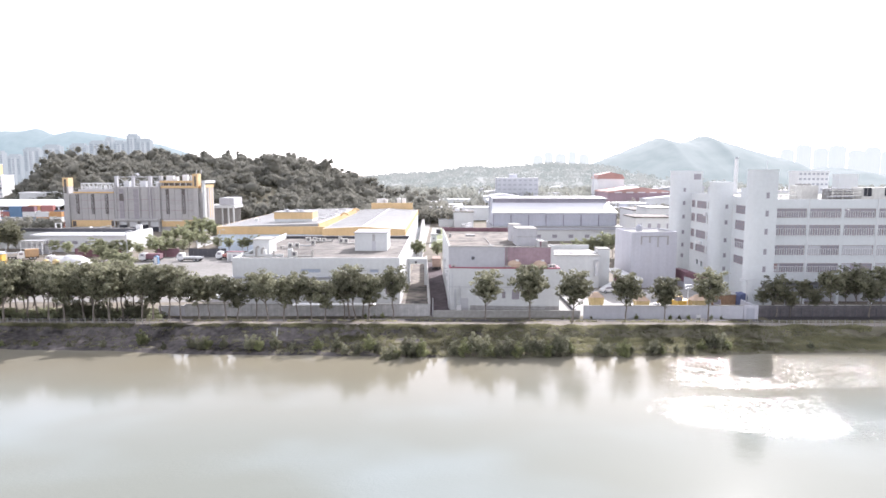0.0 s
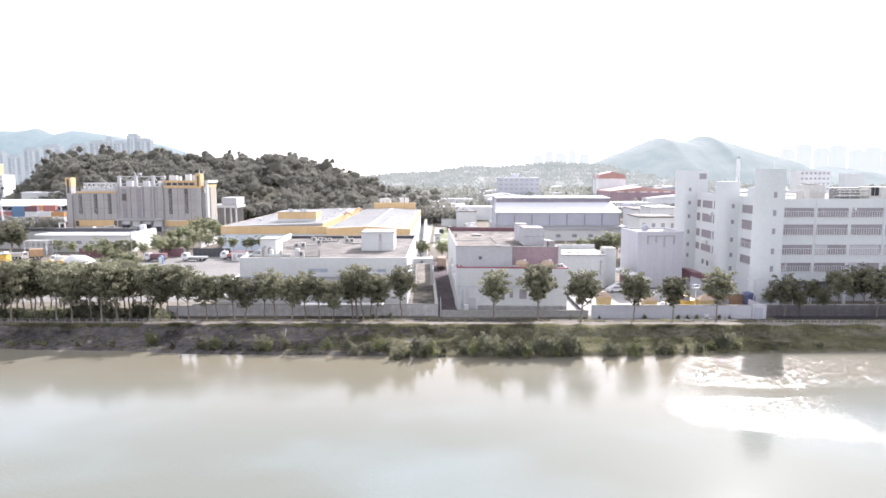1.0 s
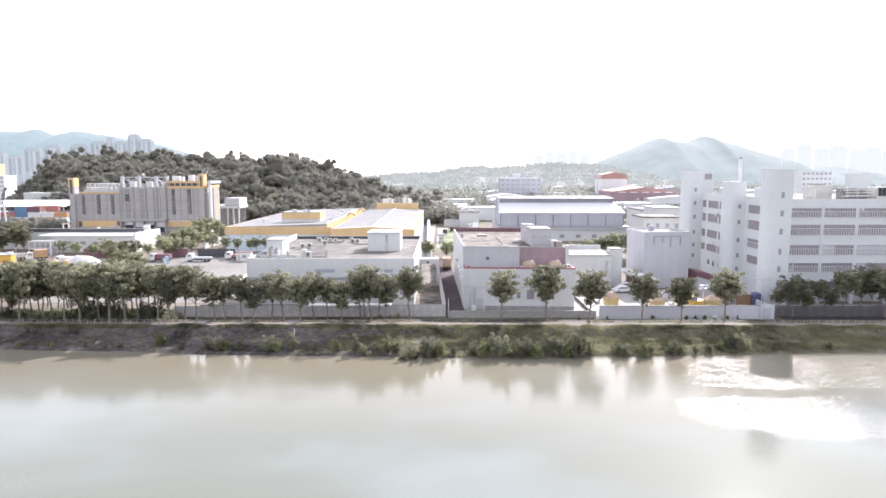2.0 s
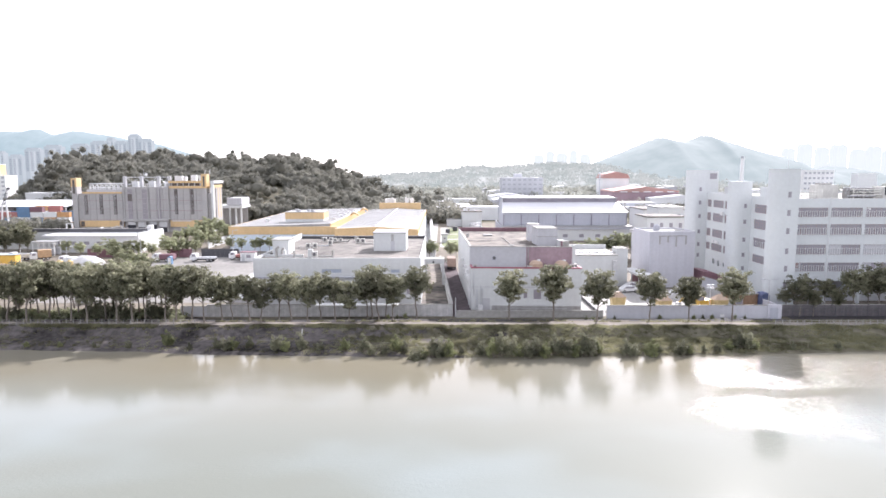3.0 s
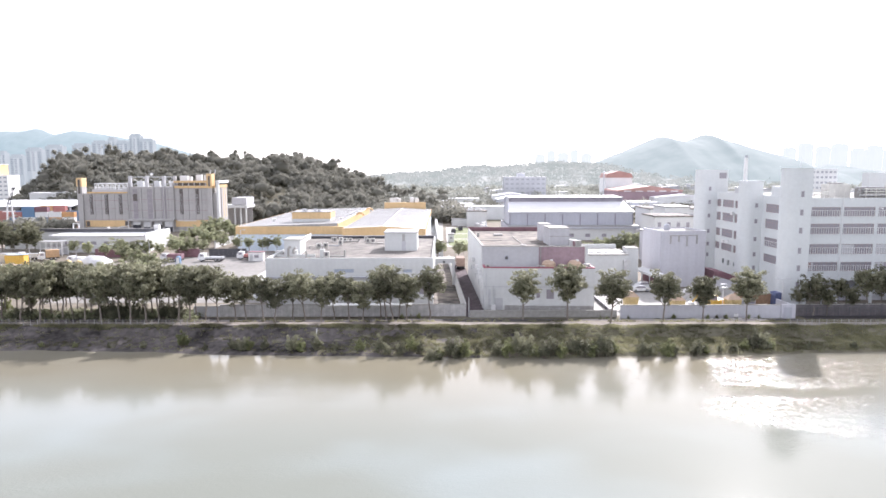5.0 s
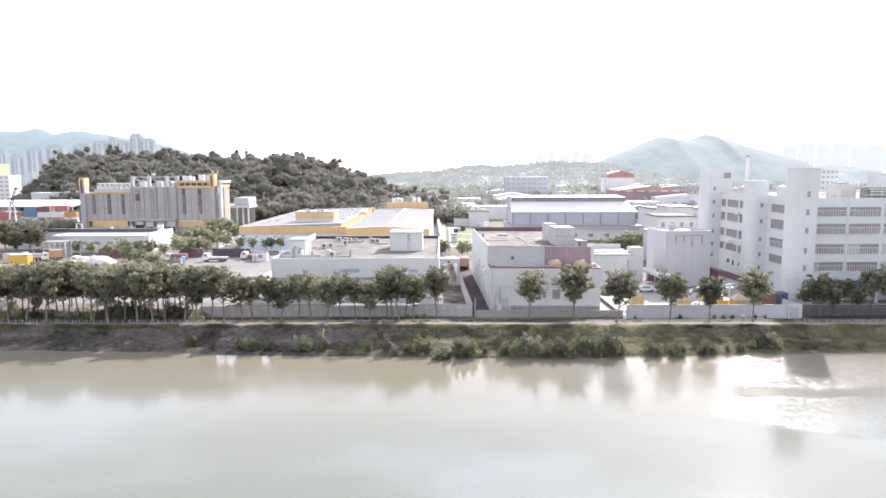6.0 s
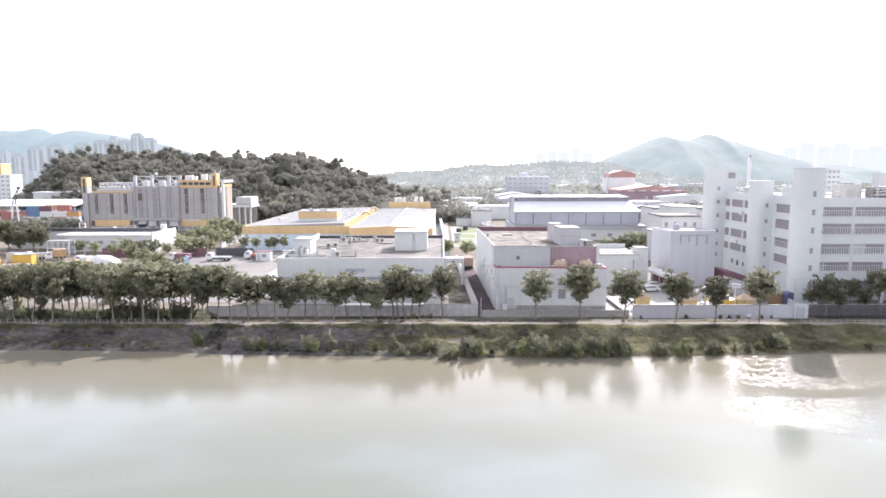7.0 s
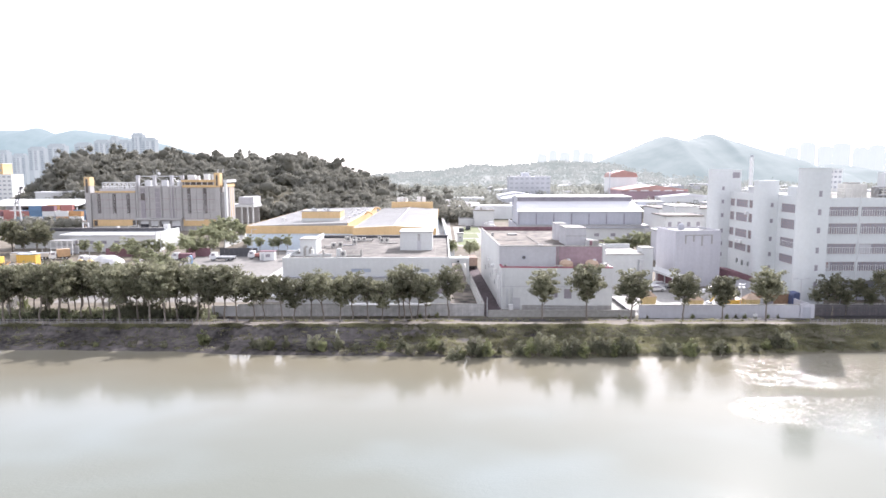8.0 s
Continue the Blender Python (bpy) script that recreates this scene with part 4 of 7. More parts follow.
# white box building beside the factory
def build_box():
    t = thing("plain_block", (43.9, 152, 0), "plain pale grey windowless block with a flat roof", "building", rz=6)
    part("wall", one(0, 11.0, 0, 10.5, 0, 12.8), GREY_LIGHT, t)
    part("roof", one(0.3, 10.7, 0.3, 10.2, 12.8, 12.85), CONCRETE_LIGHT, t)
    for b in ((0, 11, 0, 0.3), (0, 11, 10.2, 10.5), (0, 0.3, 0.3, 10.2), (10.7, 11, 0.3, 10.2)):
        part("parapet", one(b[0], b[1], b[2], b[3], 12.8, 13.2), GREY_LIGHT, t)
    # raised grey bars stand in for staple-shaped marks on the wall
    for i, (x, h) in enumerate(((2.2, 2.0), (4.2, 1.6), (6.2, 2.6), (8.6, 2.1))):
        part("fin", one(x, x + 0.35, -0.12, 0, 12.2 - h, 12.0), CONCRETE, t)
    part("band", one(2.2, 8.95, -0.1, 0, 12.0, 12.22), CONCRETE, t)
    part("tank", tube(bmesh.new(), (4.6, 7, 12.85), (4.6, 7, 14.0), 0.75, 0.7, 14), BLUEGREY, t, "pale blue round water tank")
    part("dome", tube(bmesh.new(), (4.6, 7, 14.0), (4.6, 7, 14.4), 0.7, 0.2, 14), BLUEGREY, t)
    t2 = thing("annex_building", (36.5, 150, 0), "low white annex with a stair and flat roof", "building")
    part("wall", one(0.2, 2.9, 4, 8, 0, 8.9), WHITE, t2)
    for i in range(6):
        part("skylight", one(-10 + 1.8 * i, -9.2 + 1.8 * i, 5, 6.2, 7.85, 8.1), WHITE_METAL, t2)
    part("wall", one(-11, 0, 2, 14, 0, 7.6), WHITE, t2)
    part("roof", one(-11.2, 0.1, 1.8, 14.2, 7.6, 7.85), CONCRETE_LIGHT, t2)
    part("parapet", one(-11.2, 0.1, 13.8, 14.2, 7.85, 8.9), WHITE, t2)
    part("roof", one(0.1, 3.0, 3.9, 8.1, 8.9, 9.05), CONCRETE_LIGHT, t2)
    cp = thing("lean_to_canopy", (41.6, 141.5, 0), "white sloping canopy along the side of the plain block", "canopy", rz=6)
    bm = along(bmesh.new(), [(0, 3.3), (2.2, 3.7), (2.2, 3.95), (0, 3.55)], 0, 17)
    part("roof", bm, WHITE, cp)
    part("fascia", one(-0.08, 0, 0, 17, 3.1, 3.6), WHITE_METAL, cp)
    part("back_panel", one(1.95, 2.1, 6, 16.8, 0, 3.6), MAROON, cp, "dark red sheeted wall under the canopy")
    for i in range(5):
        part("post", one(0.1, 0.25, 0.3 + 4.0 * i, 0.45 + 4.0 * i, 0, 3.3), STEEL, cp)
    part("duct", one(-1.2, -0.2, 1.2, 1.9, 3, 6.5), STEEL, t2)
    return t


GREY_LIGHT = mat("pale_lilac_grey_render", (0.53, 0.53, 0.57), var=0.07, streak=0.2)
build_box()


def build_ramp():
    """The arched dark red roof and sloping side wall between block and factory."""
    t = thing("arched_shed", (56.3, 151, 0), "small shed with a curved dark maroon roof beside the factory", "shed")
    arc = [(6.4 * k / 10, 1.2 + 2.7 * math.cos(radians(7.2 * k))) for k in range(11)]
    part("roof", along(bmesh.new(), [(0, 1.5), (6.4, 1.5)] + arc[::-1], 0, 7), MAROON, t)
    part("body", one(0.15, 6.25, 0.15, 6.85, 0, 1.5), GREY_LIGHT, t)
    part("ramp_wall", along(bmesh.new(), [(-0.4, 0), (8.6, 0), (8.6, 0.3), (-0.4, 2.9)], -0.7, -0.4), GREY_LIGHT, t)
    part("ramp_coping", along(bmesh.new(), [(-0.4, 2.91), (8.6, 0.31), (8.6, 0.43), (-0.4, 3.03)], -0.74, -0.36), CONCRETE_LIGHT, t)


build_ramp()


CLERESTORY = mat("mauve_grey_louvres", (0.26, 0.245, 0.28), var=0.15, streak=0.2)


# the hangar with the stepped blue-grey roof
def build_hangar():
    t = thing("hangar", (19.9, 258, 0), "wide pale blue-grey hangar with stepped white metal roof", "hangar")
    w = 49.4
    part("lower_wall", pierced(bmesh.new(), "x", 0, 0.3, 0, w, 0, 4.6, [(4 + 6.4 * i, 6 + 6.4 * i, 1.2, 2.6) for i in range(7)]), WHITE, t)
    for i in range(7):
        small_window(t, 4 + 6.4 * i, 0.1, 1.2, 2.0, 1.4)
    part("canopy", one(-0.4, w + 1.5, -0.7, 6, 5.2, 5.7), ROOF_METAL, t)
    part("fascia", one(-0.4, w + 1.5, -0.72, -0.6, 4.5, 5.2), BLUEGREY, t)
    part("side_wall", one(0, 0.3, 0.3, 42, 0, 5.2), BLUEGREY, t)
    part("side_wall", one(w - 0.3, w, 0.3, 42, 0, 5.2), BLUEGREY, t)
    part("upper_wall", one(0, w, 4, 4.3, 5.7, 11), BLUEGREY, t)
    for i in range(8):
        part("pilaster", one(0.1 + 7 * i, 0.4 + 7 * i, 3.7, 4, 5.7, 10.0), CLERESTORY, t)
    bm = bmesh.new()
    for y0, y1, z0, z1 in ((3.4, 12, 11.0, 14.6),):
        v = [bm.verts.new(p) for p in ((-0.5, y0, z0), (w + 0.5, y0, z0), (w - 1.8, y1, z1), (0.3, y1, z1), (-0.5, y0, z0 - 0.25), (w + 0.5, y0, z0 - 0.25), (w - 1.8, y1, z1 - 0.25), (0.3, y1, z1 - 0.25))]
        for q in ((0, 1, 2, 3), (7, 6, 5, 4), (4, 5, 1, 0), (5, 6, 2, 1), (6, 7, 3, 2), (7, 4, 0, 3)):
            bm.faces.new([v[i] for i in q])
    part("roof", bm, ROOF_WHITE, t)
    part("clerestory", one(0.7, w - 2.3, 12.0, 12.3, 14.3, 16.2), CLERESTORY, t, "grey louvred clerestory band")
    bm = bmesh.new()
    v = [bm.verts.new(p) for p in ((0.4, 11.5, 16.35), (w - 2.0, 11.5, 16.35), (w - 2.0, 27, 16.8), (0.4, 27, 16.8), (0.4, 11.5, 16.2), (w - 2.0, 11.5, 16.2), (w - 2.0, 27, 16.65), (0.4, 27, 16.65))]
    for q in ((0, 1, 2, 3), (7, 6, 5, 4), (4, 5, 1, 0), (5, 6, 2, 1), (6, 7, 3, 2), (7, 4, 0, 3)):
        bm.faces.new([v[i] for i in q])
    part("roof", bm, ROOF_METAL, t)
    for x in (0, w - 0.3):
        bm = bmesh.new()
        v0 = [(4.3, 5.7), (27, 5.7), (27, 16.6), (12, 16.1), (12, 14.3), (4.3, 10.7)]
        skew = lambda z: (0.8 if x == 0 else -2.4) * max(0, z - 10.7) / 4
        lo = [bm.verts.new((x + skew(min(z, 14.5)), y, z)) for y, z in v0]
        hi = [bm.verts.new((x + 0.3 + skew(min(z, 14.5)), y, z)) for y, z in v0]
        bm.faces.new(lo[::-1])
        bm.faces.new(hi)
        for i in range(6):
            bm.faces.new((lo[i], lo[(i + 1) % 6], hi[(i + 1) % 6], hi[i]))
        part("gable_wall", bm, BLUEGREY, t)
    part("back_wall", one(0, w, 27, 27.3, 0, 16.0), BLUEGREY, t)
    return t


build_hangar()


# the yellow and white low warehouse
def build_yellow():
    t = thing("low_warehouse", (-77.5, 215, 0), "wide low warehouse with ochre fascia, pale blue walls and metal roof", "warehouse")
    # west hall
    part("wall", one(0, 28.9, 10, 10.4, 0, 5.8), PALEBLUE, t)
    part("wall", one(0, 0.4, 10.4, 110, 0, 6.5), PALEBLUE, t)
    part("fascia", one(-0.2, 29.0, 9.7, 10.4, 5.8, 8.45), YELLOW, t)
    part("fascia", one(-0.2, 0.2, 10.4, 110, 6.5, 8.45), YELLOW, t)
    bm = bmesh.new()
    along(bm, [(0.2, 8.2), (34.6, 8.2), (34.6, 9.5), (19, 9.0), (0.2, 8.47)], 10.4, 110)
    part("roof", bm, ROOF_METAL, t)
    # link
    bm = prism(bmesh.new(), [(28.9, 9.7), (37.6, 7.6), (37.8, 8.2), (37.8, 10.4), (28.9, 10.4)], 5.8, 8.5)
    part("fascia", bm, YELLOW, t)
    bm = prism(bmesh.new(), [(28.9, 10), (37.6, 8.0), (37.6, 10.3), (28.9, 10.3)], 0, 5.8)
    part("wall", bm, PALEBLUE, t)
    # east hall with a shallow gable
    part("wall", one(38.0, 65, 0.3, 0.6, 0, 5.8), PALEBLUE, t)
    part("wall", one(64.7, 65, 0.6, 112, 0, 6.3), PALEBLUE, t)
    bm = along(bmesh.new(), [(37.8, 5.8), (65.1, 5.8), (65.1, 8.35), (51.2, 9.2), (37.8, 8.6)], 0, 0.5)
    part("fascia", bm, YELLOW, t)
    part("fascia", one(64.9, 65.15, 0.5, 112, 6.3, 8.35), YELLOW, t)
    part("fascia", one(37.8, 38.1, 0.5, 100, 6.5, 8.58), YELLOW, t)
    bm = along(bmesh.new(), [(38.1, 8.2), (64.9, 8.1), (64.9, 8.36), (51.2, 9.22), (38.1, 8.62)], 0.5, 112)
    part("roof", bm, ROOF_METAL, t)
    part("ridge", tube(bmesh.new(), (51.2, 0.6, 9.22), (51.2, 111, 9.22), 0.2, 0.2), WHITE_METAL, t)
    part("wall", one(42, 62.4, 111, 113, 8.0, 11.8), YELLOW, t, "raised ochre end wall")
    part("wall", one(0.2, 65, 112, 112.4, 0, 8.2), PALEBLUE, t)
    for x, z in ((44.5, 13.8), (46.6, 14.0), (48, 13.6), (54.5, 14.2), (57, 14.0)):
        part("roof_vent", one(x, x + 1.8, 114, 116, 9, z), WHITE_METAL, t)
    for i in range(1, 24):
        y = 0.6 + 4.7 * i
        bm = tube(bmesh.new(), (38.2, y, 8.66), (51.2, y, 9.26), 0.07, 0.07, 4)
        tube(bm, (51.2, y, 9.26), (64.8, y, 8.4), 0.07, 0.07, 4)
        part("seam", bm, CONCRETE, t)
    for i in range(1, 20):
        y = 10.6 + 5.1 * i
        bm = tube(bmesh.new(), (0.4, y, 8.5), (19, y, 9.03), 0.07, 0.07, 4)
        tube(bm, (19, y, 9.03), (34.4, y, 9.53), 0.07, 0.07, 4)
        part("seam", bm, CONCRETE, t)
    # raised roof room
    part("roof_room", one(16.6, 30.3, 22, 32, 8.5, 10.2), WHITE, t)
    part("roof_room", one(16.5, 30.4, 21.9, 32, 10.2, 12.6), YELLOW, t)
    part("room_roof", one(16.3, 30.6, 21.7, 32.2, 12.6, 12.75), ROOF_METAL, t)
    for x, y in ((21, 24), (24, 27), (26, 24), (19.5, 28)):
        part("roof_vent", tube(bmesh.new(), (x, y, 12.7), (x, y, 13.5), 0.6, 0.7, 10), STEEL, t)
    for x, y in ((32.2, 34), (32.5, 50), (32.8, 70), (33, 88), (32.6, 60), (32.9, 79), (8, 30), (10, 60), (22, 70), (28, 90)):
        part("roof_vent", tube(bmesh.new(), (x, y, 8.6), (x, y, 9.8), 0.6, 0.8, 10), WHITE_METAL, t)
    # the sunken gutter between the halls, with its ochre wall and ducts
    part("gutter", one(34.9, 37.8, 10.4, 110, 6.6, 6.8), CONCRETE_LIGHT, t)
    part("gutter_wall", one(34.6, 34.9, 10.4, 110, 6.5, 9.45), YELLOW, t)
    part("gutter_coping", one(34.5, 35.0, 10.4, 110, 9.5, 9.62), WHITE_METAL, t)
    for y in (58, 92):
        bm = bmesh.new()
        pts = [(34.9 + 3.4 * k / 6, y, 8.4 + 1.7 * math.sin(math.pi * (0.15 + 0.7 * k / 6))) for k in range(7)]
        bend(bm, pts, 0.38)
        part("duct", bm, YELLOW, t, "curved ochre duct bridging the gutter")
    return t


build_yellow()


# the tall ochre and grey block
def build_block():
    t = thing("panelled_block", (-172.5, 300, 0), "large grey panelled block with ochre bands, towers and roof plant", "building")
    L = lambda X: X + 172.5
    grey = mat("grey_wall_panel", (0.4, 0.39, 0.385), var=0.1, streak=0.25, rand=0.25)
    strip = mat("grey_strip_window", (0.29, 0.27, 0.29), rough=0.35, var=0.15)
    slot = mat("brown_slot_window", (0.1, 0.085, 0.08), rough=0.4, var=0.2)
    part("core", one(L(-172.3), L(-109.2), 0.4, 12, 0, 17.5), grey, t)
    part("core", one(L(-150), L(-128.4), 0.4, 12, 17.5, 20.4), grey, t)
    part("core", one(L(-128.4), L(-113), 0.4, 12, 17.5, 19.8), grey, t)
    part("rear_block", one(L(-168), L(-120), 12, 36, 0, 17), grey, t)

    def panels(x0, x1, z0, z1, nx, nz):
        dx, dz = (x1 - x0) / nx, (z1 - z0) / nz
        me = shared("panel|%.2f|%.2f" % (dx, dz), lambda: one(0.06, dx - 0.06, 0, 0.3, 0.05, dz - 0.05), grey)
        for i in range(nx):
            for j in range(nz):
                put("panel", me, t, L(x0 + dx * i), 0.1, z0 + dz * j)

    panels(-168.0, -150.0, 4.9, 17.4, 6, 4)
    panels(-149.8, -128.6, 5.4, 20.2, 7, 4)
    panels(-128.2, -113.4, 4.7, 19.6, 5, 4)
    for x in (-167.4, -160.5, -154.1, -126.3, -119.0):
        part("slot_window", one(L(x), L(x) + 1.45, -0.05, 0.09, 8, 17.0 if x < -140 else 19.4), slot, t)
        for k in range(3):
            part("mullion", one(L(x) + 0.2 + 0.4 * k, L(x) + 0.26 + 0.4 * k, -0.1, -0.05, 8, 17), STEEL, t)
    for x in (-149.4, -144.2, -138.6, -133.6, -129.4):
        part("pilaster", one(L(x), L(x) + 0.5, -0.4, 0.08, 5.2, 22 if x not in (-144.2, -133.6) else 20.4), grey, t)
    for x0, x1, z0 in ((-147.5, -145.6, 6.0), (-141.0, -138.2, 6.0), (-134.2, -132.6, 6.0)):
        part("strip_window", one(L(x0), L(x1), -0.06, 0.09, z0, 19.4), strip, t)
        for k in range(1, 6):
            part("transom", one(L(x0), L(x1), -0.1, -0.06, z0 + 2.3 * k, z0 + 2.3 * k + 0.12), grey, t)
    part("vent_window", one(L(-147.5), L(-145.6), -0.12, -0.06, 14.0, 17.2), slot, t)
    part("band", one(L(-168.2), L(-150), -0.3, 0.3, 17.5, 18.2), YELLOW, t)
    part("band", one(L(-128.4), L(-113.6), -0.3, 0.3, 19.8, 20.9), YELLOW, t)
    part("band", one(L(-128.6), L(-113.6), -0.5, 0.6, 22.2, 23.2), YELLOW, t)
    # dark sheet standing in for the gap between the two ochre bands
    part("parapet", one(L(-128.2), L(-113.8), 0.6, 0.9, 20.9, 22.2), slot, t)
    for i in range(6):
        part("parapet_post", one(L(-127.6 + 2.6 * i), L(-127.2 + 2.6 * i), 0.2, 0.58, 20.9, 22.2), GREY_WALL, t)
    part("plinth", one(L(-169.6), L(-149.6), -0.4, 0.1, 2.3, 5.2), YELLOW, t)
    part("base", one(L(-170), L(-113), -0.3, 0.08, 0, 2.25), CONCRETE, t)
    for x in (-169.2, -151.6, -115.8):
        part("base_window", one(L(x), L(x) + 1.6, -0.46, -0.4, 2.5, 4.9), slot, t)
    for z0, x0, x1 in ((5.35, -168.2, -149.8), (5.35, -128.4, -113.4), (10.4, -168.0, -150), (14.2, -168.0, -150), (9.6, -149.8, -128.6), (14.6, -149.8, -128.6), (9.6, -128.4, -113.4), (14.2, -128.4, -113.4)):
        part("joint_strip", one(L(x0), L(x1), 0.02, 0.09, z0, z0 + 0.14), BROWN_FRAME, t)
    part("plinth", one(L(-128.4), L(-113.6), -0.6, 0.1, 2.3, 5.2), YELLOW, t)
    for i in range(9):
        part("sign_bar", one(L(-127.4 + 0.95 * i), L(-126.75 + 0.95 * i), -0.7, -0.6, 4.75, 5.4), WHITE, t, "white bar of an unreadable sign")
    for i in range(4):
        part("loading_door", one(L(-148 + 4.8 * i), L(-144.4 + 4.8 * i), -0.35, -0.31, 0, 4.6), DARK, t)
        part("dock_shutter", one(L(-148 + 4.8 * i), L(-144.4 + 4.8 * i), -0.4, -0.36, 3.2 - i % 2, 4.6), STEEL, t)
    part("canopy", one(L(-149.8), L(-128.6), -2.6, 0.3, 5.0, 5.9), grey, t)
    for x in (-149.4, -139.2, -129.2):
        part("canopy_post", one(L(x), L(x) + 0.5, -2.4, -1.9, 0, 5.0), grey, t)
    # end towers
    tw = part("tower", one(0, 2.3, -0.6, 3.4, 0, 20.6), grey, t)
    part("tower_head", one(-0.1, 2.4, -0.7, 3.5, 20.6, 24.5), YELLOW, tw)
    part("slot", one(0.6, 1.6, -0.76, -0.7, 17.5, 23.8), slot, tw)
    tw = part("tower", one(L(-113.4), L(-111.2), -1.0, 3, 0, 19.8), grey, t)
    part("tower_head", one(L(-113.5), L(-111.1), -1.1, 3.1, 19.8, 26.3), YELLOW, tw)
    part("slot", one(L(-112.7), L(-111.9), -1.16, -1.1, 20.6, 25.2), slot, tw)
    part("corner_column", one(L(-109.2), L(-108.2), -0.9, 0.35, 0, 22.0), WHITE, t)
    part("end_wall", one(L(-109.1), L(-108.6), 0.6, 12, 0, 20), grey, t)
    part("end_band", one(L(-109.2), L(-108.4), 0.6, 12.1, 20, 21.4), YELLOW, t)
    part("end_cap", one(L(-109.4), L(-107.8), -1.0, 12.4, 22.0, 23.2), WHITE, t)
    for y in (3, 6.2, 9.4):
        part("end_slot", one(L(-108.6), L(-108.5), y, y + 0.8, 6, 20.4), YELLOW if y > 5 else slot, t)
    # roof plant: pipe frames
    for i in range(9):
        x = -165.5 + 1.9 * i
        part("plant_frame", tube(bmesh.new(), (L(x), 1.6, 18), (L(x), 1.6, 21.9), 0.18, 0.18), STEEL, t)
        part("plant_frame", tube(bmesh.new(), (L(x), 5.0, 18), (L(x), 5.0, 21.9), 0.18, 0.18), STEEL, t)
    for y, z in ((1.6, 21.9), (5.0, 21.9), (1.6, 20.2)):
        part("plant_pipe", tube(bmesh.new(), (L(-165.5), y, z), (L(-150.2), y, z), 0.25, 0.25), WHITE_METAL, t)
    for i in range(5):
        part("plant_unit", one(L(-165 + 3 * i), L(-163.2 + 3 * i), 2.4, 4.4, 17.6, 19.6), STEEL, t)
    for i in range(7):  # inverted U pipes over the plant
        x = L(-164.8 + 2.2 * i)
        arc = [(x, 1.3, 18.2), (x, 1.3, 20.6)] + [(x + 0.7 - 0.7 * math.cos(math.pi * k / 6), 1.3, 20.6 + 0.7 * math.sin(math.pi * k / 6)) for k in range(1, 7)] + [(x + 1.4, 1.3, 18.6)]
        part("plant_pipe", bend(bmesh.new(), arc, 0.2, 8), WHITE_METAL, t)
    part("plant_screen", one(L(-166.4), L(-150.2), 0.7, 0.85, 18.2, 19.3), GREY_WALL, t)
    for a, b in ((-148.4, -142.2), (-140.8, -134.4), (-133.0, -129.4)):
        part("roof_brace", tube(bmesh.new(), (L(a), 1.2, 20.6), (L(b), 1.2, 24.6), 0.1, 0.1, 5), STEEL, t)
        part("roof_brace", tube(bmesh.new(), (L(a), 1.2, 24.6), (L(b), 1.2, 20.6), 0.1, 0.1, 5), STEEL, t)
        part("roof_rail", one(L(a), L(b), 1.1, 1.25, 21.6, 21.8), STEEL, t)
    part("aerial_dish", tube(bmesh.new(), (L(-139.4), 1.8, 26.0), (L(-139.2), 1.5, 26.1), 0.1, 0.7, 12), WHITE_METAL, t)
    part("aerial", tube(bmesh.new(), (L(-139.4), 2, 25), (L(-139.4), 1.9, 26.0), 0.08, 0.08), STEEL, t)
    for x in (-149.6, -142.0, -134.2, -129.2):
        part("roof_pier", one(L(x), L(x) + 1.2, 0.6, 2.0, 20.4, 25.3), GREY_WALL, t)
    for y in (0.9, 1.6):
        part("roof_rail", one(L(-149.6), L(-128), y, y + 0.15, 24.7, 25.0), STEEL, t)
    for x in (-146.4, -138.8, -131.6):
        part("plant_unit", one(L(x), L(x) + 2.6, 2.4, 4.4, 20.4, 23.0), STEEL, t)
    part("aerial", tube(bmesh.new(), (L(-140.6), 2, 25), (L(-140.6), 2, 28.4), 0.12, 0.06), STEEL, t)
    part("aerial", tube(bmesh.new(), (L(-141.6), 2, 25), (L(-142.4), 2, 27.2), 0.1, 0.05), STEEL, t)
    for x, w, z in ((-127, 3.4, 25.4), (-123, 1.2, 25), (-119.6, 2.4, 25.8), (-116, 2.6, 25.6)):
        part("plant_unit", one(L(x), L(x) + w, 3, 5, 20, z), WHITE_METAL, t)
    for x in (-112.6, -110.4):
        part("horn", tube(bmesh.new(), (L(x), 1.5, 26.3), (L(x) + 0.4, 1.5, 28.2), 0.25, 0.1), STEEL, t)
    return t


build_block()


def build_annex():
    t = thing("annex_building", (-116, 335, 0), "pale grey annex on columns beside the panelled block", "building")
    part("upper", one(2, 9.4, 0.2, 14, 10.4, 14.0), GREY_WALL, t)
    part("roof", one(-4, 9.8, -0.3, 14.2, 8.8, 10.2), WHITE, t)
    part("back_wall", one(-4, 9.6, 10, 10.3, 0, 8.8), CONCRETE, t)
    for x in (-2, 3.0, 6.0, 8.7):
        part("column", one(x, x + 0.7, 0, 0.7, 0, 8.8), WHITE, t)


build_annex()


